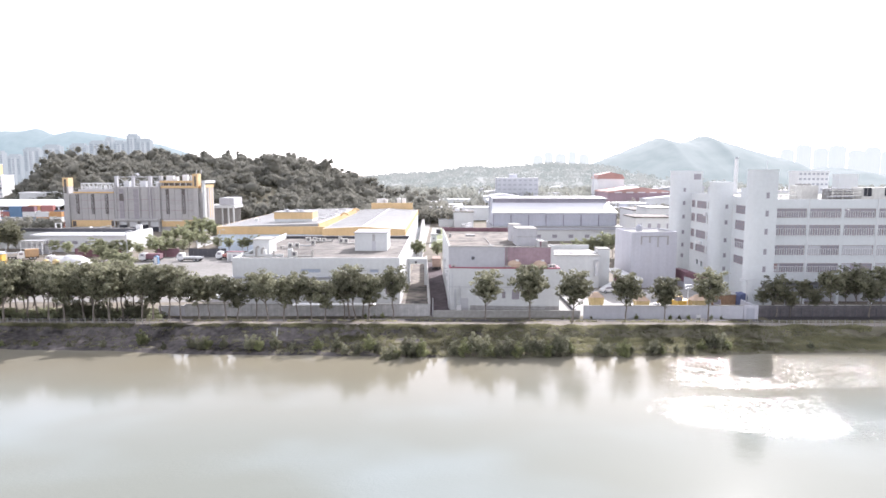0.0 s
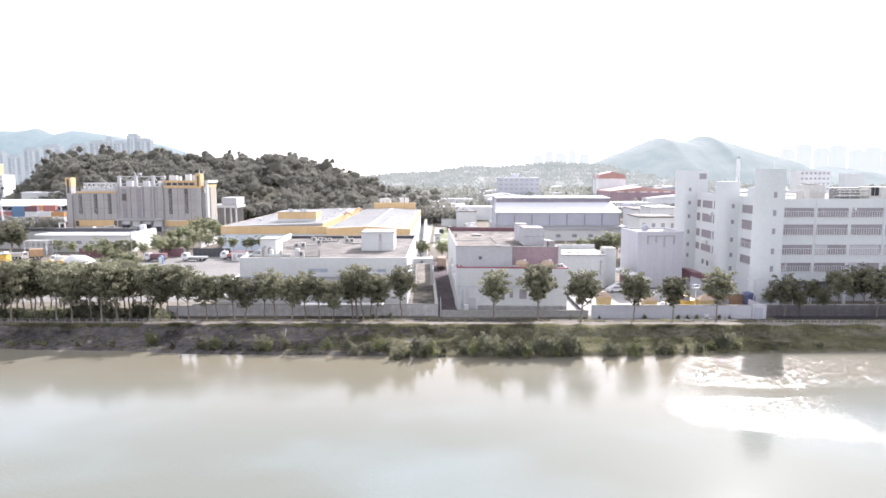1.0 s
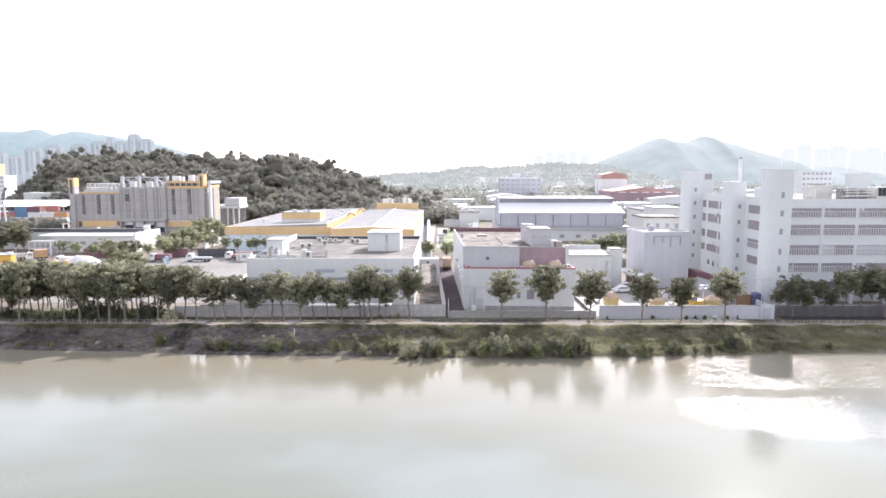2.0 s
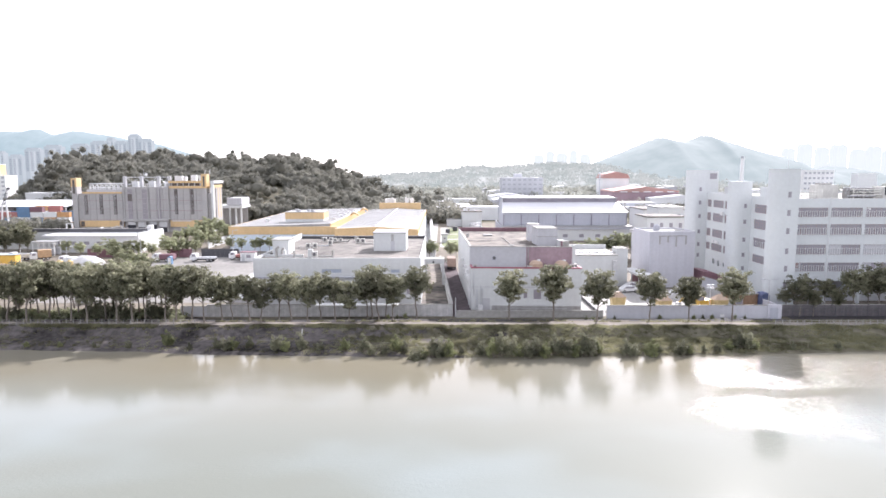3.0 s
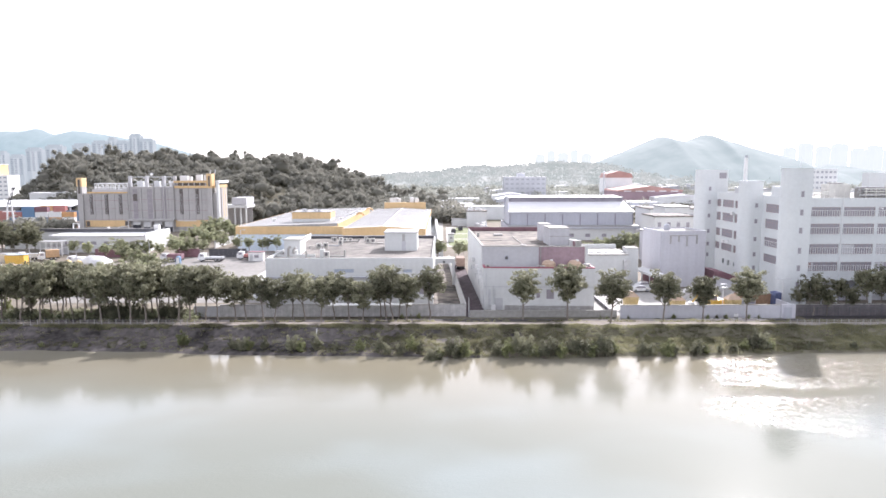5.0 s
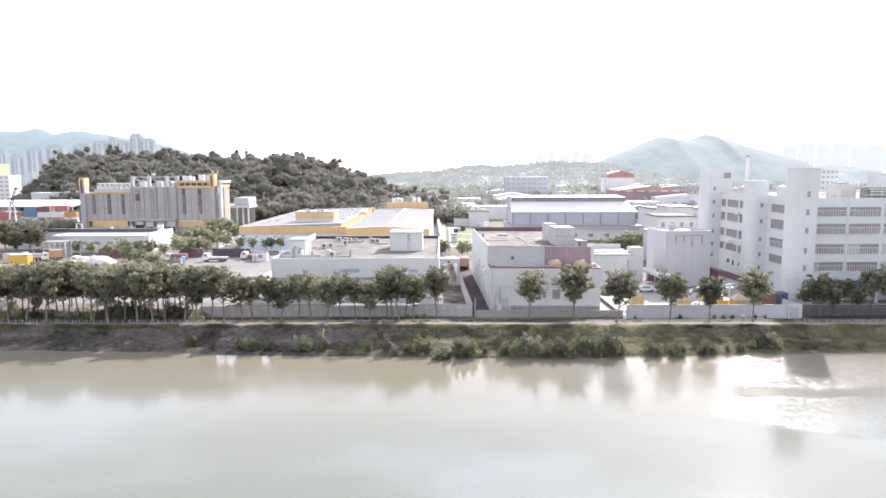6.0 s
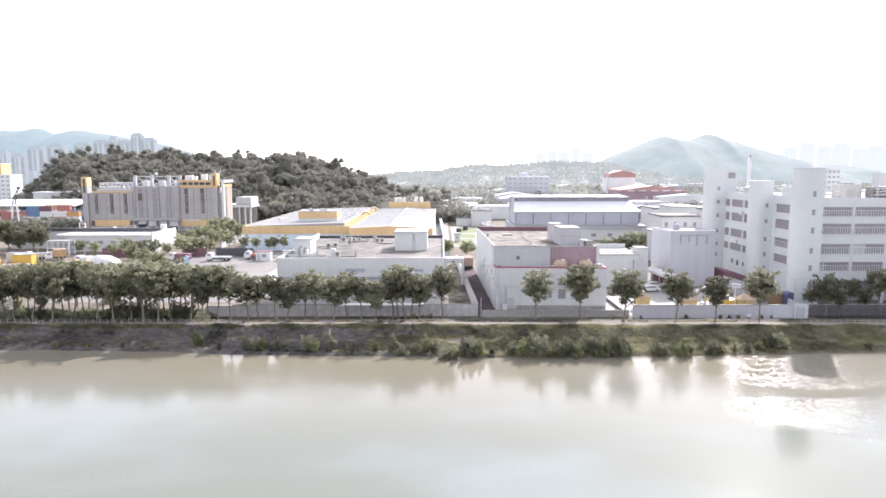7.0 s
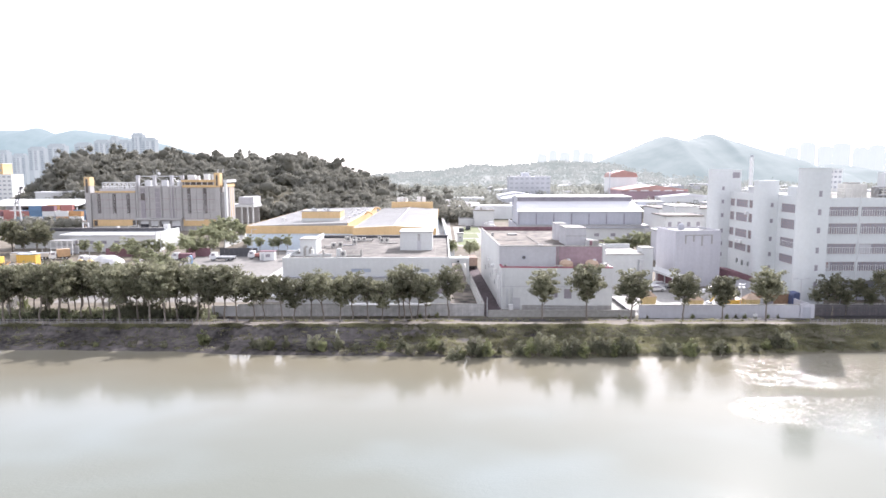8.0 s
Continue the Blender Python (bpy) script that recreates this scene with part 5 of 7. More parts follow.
# long low shed by the yard
def build_long_shed():
    t = thing("long_shed", (-162, 222, 0), "long low white shed with a dark parapet and lean-to", "shed")
    part("wall", one(0, 54.2, 10, 10.3, 0, 6.1), WHITE, t)
    part("parapet", one(0, 53.4, 9.9, 10.2, 6.1, 7.25), DARK_BAND, t, "dark grey parapet band")
    part("coping", one(0, 54.6, 9.8, 10.3, 7.25, 7.36), CONCRETE_LIGHT, t)
    part("roof", one(0, 54.2, 10.3, 20, 6.0, 6.2), DARK_BAND, t)
    part("end_wall", one(54.2, 54.6, 0, 20, 0, 6.6), WHITE, t)
    part("end_parapet", one(53.4, 54.2, 9.7, 10.2, 6.1, 7.25), WHITE, t)
    part("back_wall", one(0, 54.6, 20, 20.3, 0, 6.2), WHITE, t)
    holes = [(27 + 4.4 * i, 29 + 4.4 * i, 2.6, 3.8) for i in range(6)]
    part("lean_to_wall", pierced(bmesh.new(), "x", 0, 0.3, 25.0, 54.2, 0, 5.4, holes), WHITE, t)
    part("lean_to_roof", one(22, 54.2, -0.5, 9.8, 5.5, 5.9), ROOF_WHITE, t)
    part("lean_to_side", one(25.0, 25.3, 0.3, 9.8, 0, 5.4), WHITE, t)
    for h in holes:
        small_window(t, h[0], 0.1, h[2], h[1] - h[0], h[3] - h[2])
    part("gantry", one(22.2, 24.5, 14, 14.4, 8.6, 8.85), WHITE_METAL, t)
    for x in (22.2, 24.2):
        part("gantry_leg", one(x, x + 0.3, 14, 14.4, 6.2, 8.6), WHITE_METAL, t)
    for x, w, h in ((7.2, 2.0, 7.7), (52.2, 1.8, 8.3), (35.4, 0.5, 7.6)):
        part("roof_unit", one(x, x + w, 12, 13.6, 6.2, h), WHITE_METAL, t)
    part("roof_pipe", tube(bmesh.new(), (38.6, 14, 7.4), (42.4, 14, 8.0), 0.12, 0.12), WHITE_METAL, t)
    part("pipe_leg", one(42.3, 42.5, 13.9, 14.1, 6.2, 7.95), WHITE_METAL, t)
    part("pipe_leg", one(38.6, 38.8, 13.9, 14.1, 6.2, 7.35), WHITE_METAL, t)


build_long_shed()


# boundary walls at the path
def pillar_wall(x0, x1, y, h, material, label, step=3.0, z=0.0):
    t = thing("boundary_wall", (x0, y, z), label, "wall")
    n = max(1, round((x1 - x0) / step))
    d = (x1 - x0) / n
    me = shared("wall_panel|%.3f|%.2f|%s" % (d, h, material.name), lambda: one(0.15, d - 0.15, 0.06, 0.24, -0.3, h - 0.12), material)
    po = shared("wall_pier|%.2f|%s" % (h, material.name), lambda: one(-0.15, 0.15, 0, 0.3, -0.3, h), material)
    for i in range(n):
        put("panel", me, t, d * i, 0, 0)
        put("pier", po, t, d * i, 0, 0)
    put("pier", po, t, x1 - x0, 0, 0)
    part("coping", one(0.16, x1 - x0 - 0.16, 0.02, 0.28, h - 0.1, h - 0.0), CONCRETE_LIGHT, t)
    return t


pillar_wall(-48.5, -2.6, 121.6, 2.35, STAINED_WALL, "stained grey concrete boundary wall along the path")
pillar_wall(-1.6, 25.5, 120.4, 1.35, CONCRETE_LIGHT, "low pale concrete wall with piers")
t = thing("boundary_wall", (26.0, 119.3, 0), "smooth white-painted boundary wall", "wall")
part("wall", one(0, 29.6, 0, 0.25, -0.3, 2.45), GREY_LIGHT, t)
part("coping", one(-0.03, 29.6, -0.04, 0.29, 2.45, 2.55), CONCRETE_LIGHT, t)
part("pier", one(29.6, 32.2, -0.25, 0.3, -0.3, 2.6), GREY_LIGHT, t)
part("pier", one(31.9, 32.2, 0.3, 9, -0.3, 2.4), GREY_LIGHT, t)
part("gate", one(30.0, 31.5, -0.32, -0.25, 0, 2.1), BLUEGREY, t, "flat grey steel gate")


# lane walls and gate between the two front buildings
t = thing("lane_wall", (-2.75, 121.9, 0), "white rendered wall along the side lane", "wall", rz=1.9)
part("wall", one(0, 0.35, 0, 72, 0, 2.3), WHITE, t)
part("coping", one(-0.05, 0.4, 0, 72, 2.3, 2.4), CONCRETE_LIGHT, t)
t = thing("lane_bridge", (-9.5, 156, 0), "white covered footbridge across the side strip", "gateway")
part("deck", one(1.0, 5.6, 0, 3, 5.2, 6.4), WHITE, t)
part("leg", one(5.0, 5.6, 0, 3, 0, 5.2), WHITE, t)
part("leg", one(1.0, 1.5, 0, 3, 0, 5.2), WHITE, t)
part("lamp", tube(bmesh.new(), (3.0, -0.3, 5.6), (3.0, 0, 5.6), 0.25, 0.25, 8), DARK, t)
solid("lane", one(0.4, 4.4, -0.9, 73, -0.1, 0.02), LANE, "worn dark reddish side lane", "road", kind="structure", at=(-2.75, 121.9, 0), rz=1.9)
solid("service_strip", one(-8.6, -2.9, 123, 200, -0.1, 0.012), ROOF_BROWN, "brown unpaved service strip", "path", kind="structure")
solid("access_road", one(-16, -6.5, 205, 420, -0.1, 0.02), CONCRETE_LIGHT, "long pale concrete access road", "road", kind="structure")
solid("yard_paving", one(-92, -44, 135, 221, -0.1, 0.015), YARD_CONCRETE, "pale concrete yard", "yard", kind="structure")
solid("yard_paving", one(23, 66, 122, 150, -0.1, 0.015), CONCRETE_LIGHT, "dusty grey paved works yard", "yard", kind="structure")
# sunlit yard strip: the brightness is put in as white paving
solid("side_apron", one(-55.5, -42.6, 140, 190, -0.1, 0.03), WHITE, "concrete apron beside the flat building, sunlight painted in as white", "yard", kind="structure")
pillar_wall(58.4, 126, 120.9, 2.3, DARK_WALL, "dark boundary wall of the factory, shade painted in", 3.4)
solid("forecourt", one(60, 120, 118.5, 132.5, -0.1, 0.02), ASPHALT, "shaded dark forecourt of the factory", "yard", kind="structure")
t = thing("roadside_wall", (-7.6, 205, 0), "thick dark-topped wall beside the access road", "wall", rz=1.3)
part("wall", one(0, 1.1, 0, 175, 0, 2.6), WHITE, t)
part("coping", one(-0.25, 0.8, -0.1, 175.1, 2.6, 2.75), CONCRETE, t, "grey concrete coping")


# railings along the footpath
def railing(x0, x1, off, label):
    t = thing("railing", (x0, walk_y(x0) + off, 0.5), label, "railing")
    n = int((x1 - x0) / 1.25)
    po = shared("rail_post", lambda: one(-0.05, 0.05, -0.04, 0.04, 0, 1.15), CONCRETE_LIGHT)
    for i in range(n + 1):
        put("post", po, t, 1.25 * i, walk_y(x0 + 1.25 * i) - walk_y(x0), 0)
    dy = walk_y(x0 + 1.25 * n) - walk_y(x0)
    for z in (0.3, 0.65, 1.0):
        part("rail", tube(bmesh.new(), (0, 0, z), (1.25 * n, dy, z), 0.024, 0.024, 5), CONCRETE_LIGHT, t)
    return t


railing(-130, -47, -1.8, "white steel railing along the shaded footpath")
railing(53, 125, -1.9, "white steel railing along the shaded footpath by the factory")


# bushes on the bank
def make_bush(seed, w, h, material, label):
    rng = np.random.default_rng(seed)
    t = thing("bush", (0, 0, 0), label, "bush", "bank bushes")
    bm = bmesh.new()
    c, r = [], []
    for k in range(15):
        a, q = k * 2.4 + rng.normal() * 0.3, w * math.sqrt((k + 0.3) / 15) * 0.8
        tip = Vector((math.cos(a) * q, math.sin(a) * q, h * rng.uniform(0.4, 1.0) * (1.15 - 0.8 * q / w)))
        tube(bm, (q * 0.2 * math.cos(a), q * 0.2 * math.sin(a), -0.4), tip, 0.05, 0.015, 5)
        c += [tip, tip * 0.62]
        r += [w * rng.uniform(0.16, 0.3), w * rng.uniform(0.2, 0.34)]
    part("stem", bm, BARK, t)
    part("foliage", leaves("foliage", c, r, 75, 0.1, material, rng, 1.15, 0.3, 0.3), material, t)
    return t


BUSHES = [make_bush(41, 1.3, 2.7, BUSH_LIGHT, "green leafy bush at the water's edge"), make_bush(42, 1.15, 2.75, BUSH_LEAF, "dark green bush at the water's edge"), make_bush(43, 1.45, 2.8, BUSH_LEAF, "spreading dark bush on the bank")]
rb = random.Random(9)
SHADED_REACH = ((310, 3.2, 1.05), (398, 2.5, 0.75), (414, 2.0, 0.9), (428, 2.4, 0.8), (455, 2.8, 0.75), (505, 2.4, 1.05), (520, 1.8, 0.85), (547, 2.6, 0.95), (580, 2.6, 0.5), (625, 2.2, 0.85), (658, 2.0, 1.05), (672, 1.0, 0.6),
                (120, 1.5, 0.4), (180, 1.6, 0.4), (240, 1.2, 0.5), (60, 1.4, 0.4), (350, 1.4, 0.5))
MIDDLE_REACH = ((695, 0.9, 0.75), (716, 2.0, 1.05), (730, 1.2, 0.75), (752, -1.7, 1.1), (764, -0.6, 0.7), (783, 0.2, 1.15), (795, 0.4, 1.25), (808, 0.2, 1.1), (832, 1.4, 0.5), (868, 0.8, 0.9), (888, 0.3, 1.15), (902, 0.6, 1.35), (918, 0.8, 1.3))
SUNNY_REACH = ((934, 0.3, 0.8), (950, 0.2, 1.05), (964, 0.8, 1.2), (982, 0.4, 0.95), (1000, 1.2, 1.2), (1018, 0.8, 1.15), (1034, 0.3, 0.95), (1048, 0.5, 1.25), (1060, 0.4, 1.35), (1074, 0.6, 0.8), (1124, 0.0, 0.95), (1136, 0.2, 0.85), (1170, -0.1, 1.1),
               (1182, 0.2, 0.7), (1222, 0.2, 0.95), (1236, 0.4, 0.6), (1262, 0.8, 0.55), (1286, 1.2, 0.6), (1306, 2.2, 0.7), (1324, 3.0, 1.15), (1338, 2.6, 1.1), (1352, 2.2, 0.7), (1420, 1.5, 0.5), (1500, 1.4, 0.5))
for i, (u, dy, k) in enumerate(SHADED_REACH + MIDDLE_REACH + SUNNY_REACH):
    y = shore(ux(u, 101)) + dy * 0.85 + 0.1
    x = ux(u, y)
    plant(BUSHES[i % 3], x, y, ground_z(x, y) - 0.1, k, rb.uniform(0, 360))


for i, (u, y) in enumerate(((1240, 118.2), (1256, 118), (1272, 118.3), (1290, 118.1), (1312, 118.2), (1330, 118.3), (700, 119.5), (716, 119.3), (730, 119.6), (1050, 117), (1062, 117.2), (1100, 118), (1180, 118.4))):
    plant(BUSHES[i % 2], ux(u, y), y, 0.1, rb.uniform(0.3, 0.42), rb.uniform(0, 360))


def blades(name, roots, heights, count, spread, width, material, rng):
    """A mesh of upright grass blades, leaning a little, in tufts at the roots."""
    p = np.repeat(np.asarray(roots, float), count, axis=0)
    h = np.repeat(np.asarray(heights, float), count) * rng.uniform(0.45, 1.15, len(p))
    n = len(p)
    p[:, :2] += rng.normal(size=(n, 2)) * spread
    ang = rng.uniform(0, math.pi, n)
    side = np.stack((np.cos(ang), np.sin(ang), np.zeros(n)), 1) * (width * rng.uniform(0.6, 1.4, n))[:, None]
    tip = p + np.stack((rng.normal(size=n) * 0.3 * h, rng.normal(size=n) * 0.3 * h, h), 1)
    mid = p * 0.45 + tip * 0.55 + np.stack((np.zeros(n), np.zeros(n), 0.08 * h), 1)
    v = np.empty((n, 4, 3))
    v[:, 0], v[:, 1], v[:, 2], v[:, 3] = p - np.array((0, 0, 0.1)), mid - side, tip, mid + side
    me = bpy.data.meshes.new(name)
    me.from_pydata(v.reshape(-1, 3).tolist(), [], np.arange(n * 4).reshape(-1, 4).tolist())
    me.materials.append(material)
    return me


def build_grass():
    """Rough grass on the bank: thick and tall towards the sunny reach, sparse on the shaded earth."""
    rng = np.random.default_rng(17)
    c, r = [], []
    for k in range(14000):
        x = rng.uniform(-115, 100)
        s = shore(x)
        y = s + 0.3 + (walk_y(x) - 1.9 - s) * rng.random() ** 0.9
        n = noise.noise((x * 0.1, y * 0.25, 4))
        if n < -0.42 or rng.random() < min(0.9, max(0.0, (-2 - x) / 34)):
            continue
        c.append((x, y, ground_z(x, y)))
        r.append((0.14 + 0.4 * max(0, n + 0.25) + rng.uniform(0, 0.18)) * (0.65 if y < s + 6 else 0.8))
    return tagged(new("bank_grass", blades("bank_grass", c, r, 18, 0.24, 0.036, BANK_LEAF, rng)), "rough green grass and weeds on the river bank", "grass", kind="stuff")


build_grass()


def build_fringe():
    """Tall grass hanging over both edges of the footpath, uneven and in tufts."""
    rng = np.random.default_rng(19)
    c, r = [], []
    for k in range(5200):
        x = rng.uniform(-118, 100)
        edge = rng.random()
        y = walk_y(x) + (-1.75 - abs(rng.normal()) * 0.5 if edge < 0.9 else 1.05 + abs(rng.normal()) * 0.7)
        n = noise.noise((x * 0.22, 2.0 if edge < 0.9 else 7.0, 1))
        if n < -0.15:
            continue
        c.append((x, y, ground_z(x, y)))
        r.append((0.35 + 0.5 * max(0, n + 0.15) + rng.uniform(0, 0.2)) * (0.62 if edge < 0.9 else 0.5))
    return tagged(new("path_edge_grass", blades("path_edge_grass", c, r, 16, 0.22, 0.045, BANK_LEAF, rng)), "tall tufts of grass along the footpath edges", "grass", kind="stuff")


build_fringe()


def build_verge():
    """Tall pale weeds at the foot of the yard fence."""
    rng = np.random.default_rng(18)
    c, r = [], []
    for k in range(1300):
        x, y = rng.uniform(-125, -52), rng.uniform(118.8, 126)
        c.append((x, y, 0.45))
        r.append(rng.uniform(0.3, 0.75) * (1.5 if x < -88 else 1))
    return tagged(new("verge_weeds", leaves("verge_weeds", c, r, 16, 0.16, LEAF_LIGHT, rng, 0.9)), "tall light green weeds beside the yard", "weeds", kind="stuff")


build_verge()


# dense dark trees at the back of the earth yard, scrub by the yard entrance
for i, (x, y, k) in enumerate(((-160, 214, 1.45), (-153, 217, 1.45), (-147, 220, 1.35), (-142, 217, 1.2), (-168, 216, 1.35), (-156, 210, 1.1), (-146, 212, 1.1))):
    plant(ROUND[i % 3], x, y, -0.5, k, 70 * i)
for i, (u, y, k) in enumerate(((168, 119.6, 1.1), (182, 120.2, 1.3), (196, 119.8, 1.2), (212, 120.3, 1.35), (228, 119.7, 1.2), (244, 120, 1.1), (282, 119.8, 1.2), (296, 120.3, 1.3), (310, 119.9, 1.1), (26, 119.5, 0.9), (44, 120, 0.8))):
    plant(BUSHES[1 + i % 2], ux(u, y), y, 0.1, k, 83 * i)
for i, (x, y, k) in enumerate(((-98, 126, 1.3), (-93, 128, 1.0), (-103, 129, 1.5), (-108, 127, 1.2), (-90, 131, 1.2), (-113, 130, 1.4))):
    plant(BUSHES[0 if i % 2 else 1], x, y, 0, k, 50 * i)


# vehicles and machines in the yards
def wheel(parent, x, y, r):
    w = put("wheel", shared("wheel|%.2f" % r, lambda: tube(bmesh.new(), (0, -0.14, r), (0, 0.14, r), r, r, 14), TYRE), parent, x, y, 0)
    put("rim", shared("rim|%.2f" % r, lambda: tube(bmesh.new(), (0, -0.16, r), (0, 0.16, r), r * 0.55, r * 0.55, 10), STEEL), w, 0, 0, 0)


def truck(x, y, rz, cab, bed, label, length=7.0, bed_h=1.0):
    t = thing("truck", (x, y, 0.02), label, "truck", "parked trucks", rz=rz)
    c = part("cab", along(bmesh.new(), [(0, 0.6), (2.0, 0.6), (2.0, 2.5), (0.5, 2.5), (0, 1.6)], -1.1, 1.1), cab, t)
    bm = along(bmesh.new(), [(0.02, 1.66), (0.1, 1.66), (0.5, 2.4), (0.42, 2.4)], -0.95, 0.95)
    part("windscreen", bm, GLASS, c)
    for s in (-1, 1):
        part("side_window", one(0.6, 1.6, s * 1.105 - 0.01, s * 1.105 + 0.01, 1.6, 2.3), GLASS, c)
    part("chassis", one(0.3, length, -0.9, 0.9, 0.5, 0.85), TYRE, t)
    part("bed", one(2.2, length, -1.15, 1.15, 0.9, 0.9 + bed_h), bed, t)
    for wx in (1.0, length - 2.2, length - 1.1):
        for s in (-1, 1):
            wheel(t, wx, s * 0.95, 0.48)
    return t


def car(x, y, rz, body, label):
    t = thing("car", (x, y, 0.02), label, "car", "parked cars", rz=rz)
    part("body", along(bmesh.new(), [(0, 0.35), (4.4, 0.35), (4.4, 0.85), (3.6, 0.95), (2.9, 1.45), (1.2, 1.45), (0.4, 0.95), (0, 0.85)], -0.85, 0.85), body, t)
    part("window_band", along(bmesh.new(), [(0.75, 0.98), (3.35, 0.98), (2.8, 1.38), (1.3, 1.38)], -0.87, 0.87), GLASS, t)
    for wx in (0.85, 3.5):
        for s in (-1, 1):
            wheel(t, wx, s * 0.78, 0.32)


def excavator(x, y, rz, label="yellow tracked excavator parked in the yard", reach=1.0):
    t = thing("excavator", (x, y, 0.02), label, "excavator", "parked excavators", rz=rz)
    for s in (-1, 1):
        bm = along(bmesh.new(), [(-1.7, 0.15), (-1.5, 0), (1.5, 0), (1.8, 0.2), (1.8, 0.6), (1.5, 0.8), (-1.5, 0.8), (-1.7, 0.6)], s * 1.15 - 0.28, s * 1.15 + 0.28)
        part("track", bm, TYRE, t)
    part("house", along(bmesh.new(), [(-2.0, 0.95), (1.3, 0.95), (1.3, 1.9), (-1.6, 2.1), (-2.0, 1.7)], -1.3, 1.3), YELLOW_BRIGHT, t)
    c = part("cab", along(bmesh.new(), [(0.1, 1.9), (1.4, 1.9), (1.3, 2.9), (0.2, 2.95)], 0.2, 1.25), YELLOW_BRIGHT, t)
    part("cab_window", along(bmesh.new(), [(0.25, 2.05), (1.42, 2.05), (1.32, 2.8), (0.3, 2.82)], 0.18, 1.27), GLASS, c)
    b = part("boom", tube(bmesh.new(), (1.0, -0.3, 1.6), (3.6, -0.3, 4.2 * reach), 0.32, 0.26, 4), YELLOW_BRIGHT, t)
    part("arm", tube(bmesh.new(), (3.5, -0.3, 4.3 * reach), (5.0, -0.3, 1.6), 0.24, 0.18, 4), YELLOW_BRIGHT, b)
    part("bucket", along(bmesh.new(), [(4.6, 0.9), (5.6, 0.8), (5.4, 1.7), (4.9, 1.7)], -0.8, 0.2), STEEL, b)


def container(x, y, z, body, length=6.1, rz=0):
    t = thing("shipping_container", (x, y, z), "corrugated steel shipping container, weathered paint", "container", "stacked containers", rz=rz)
    k = "%.1f|%s" % (length, body.name)

    n = int(length / 0.5)

    def shell():
        front = []
        for i in range(n):
            for q, y in ((0.2, 0.05), (0.3, 0.0), (0.7, 0.0), (0.8, 0.05)):
                front.append((0.06 + (length - 0.12) * (i + q) / n, y))
        return prism(bmesh.new(), [(0.06, 0.05)] + front + [(length - 0.06, 0.05), (length - 0.06, 2.39), (0.06, 2.39)], 0.12, 2.5)

    post = shared("corner_post|" + body.name, lambda: one(0, 0.15, 0, 0.15, 0, 2.59), body)
    rail = shared("side_rail|" + k, lambda: one(0.15, length - 0.15, -0.02, 0.1, 0, 0.13), body)
    put("shell", shared("shell|" + k, shell, body), t, 0, 0, 0)
    for px in (0, length - 0.15):
        for py in (-0.02, 2.3):
            put("corner_post", post, t, px, py, 0)
    for z in (0, 2.46):
        put("side_rail", rail, t, 0, 0, z)


def lamp_post(x, y, h=9.0, heads=1):
    t = thing("street_lamp" if heads else "steel_post", (x, y, 0), "slim grey steel lamp post" if heads else "slim bare grey steel post by the lane", "lamp post" if heads else "post", "yard lamps" if heads else "")
    part("pole", tube(bmesh.new(), (0, 0, 0), (0, 0, h), 0.12, 0.07, 8), STEEL, t)
    for s in range(heads):
        part("arm", tube(bmesh.new(), (0, 0, h - 0.1), ((1 - 2 * s) * 1.0, 0, h + 0.1), 0.05, 0.04, 6), STEEL, t)
        part("lantern", one((1 - 2 * s) * 1.2 - 0.35, (1 - 2 * s) * 1.2 + 0.35, -0.15, 0.15, h, h + 0.18), STEEL, t)


# west yard
truck(-81.0, 199, 0, WHITE_METAL, STEEL, "white flatbed truck parked in the yard", 7.5, 0.5)
truck(-92.5, 199, 0, WHITE_METAL, MAROON, "white truck with a dark red body", 6.5, 1.4)
truck(-70.5, 203, 0, WHITE_METAL, RED, "white truck with a low red bed", 6.0, 0.8)
truck(-131.5, 201, 35, WHITE_METAL, DULL_ORANGE, "white truck with a dull orange tipper body", 5.8, 2.3)
truck(-138.5, 202, 10, WHITE_METAL, STEEL, "white truck beside the dump truck", 6.5, 1.2)
truck(-117.5, 193, 0, WHITE_METAL, WHITE_METAL, "small white box truck", 4.6, 1.3)
truck(-145, 188, 5, YELLOW_BRIGHT, YELLOW_BRIGHT, "yellow tipper truck on the earth yard", 7.5, 1.8)
t = thing("debris_container", (-134.0, 189.5, 0.02), "open yellow steel container under a sagging blue sheet", "container")
for b in ((0, 5.6, 0, 0.1), (0, 5.6, 2.3, 2.4), (0, 0.1, 0.1, 2.3), (5.5, 5.6, 0.1, 2.3)):
    part("side", one(b[0], b[1], b[2], b[3], 0, 3.1), YELLOW_BRIGHT, t)
for i in range(9):
    part("rib", one(0.25 + 0.63 * i, 0.37 + 0.63 * i, -0.08, 0, 0.1, 3.0), YELLOW_BRIGHT, t)
bm = bmesh.new()
bmesh.ops.create_grid(bm, x_segments=12, y_segments=6, size=1.0)
for v in bm.verts:
    v.co = ((v.co.x + 1) * 2.95 - 0.15, (v.co.y + 1) * 1.35 - 0.15, 3.15 + 0.25 * (v.co.x ** 2 + v.co.y ** 2) * 0.5 + 0.12 * noise.noise((v.co.x * 3, v.co.y * 3, 1)))
bmesh.ops.solidify(bm, geom=bm.faces, thickness=0.05)
part("sheet", bm, PALE_BLUE_SHEET, t, "pale blue plastic sheet")
excavator(-138, 182, 150, reach=0.62)
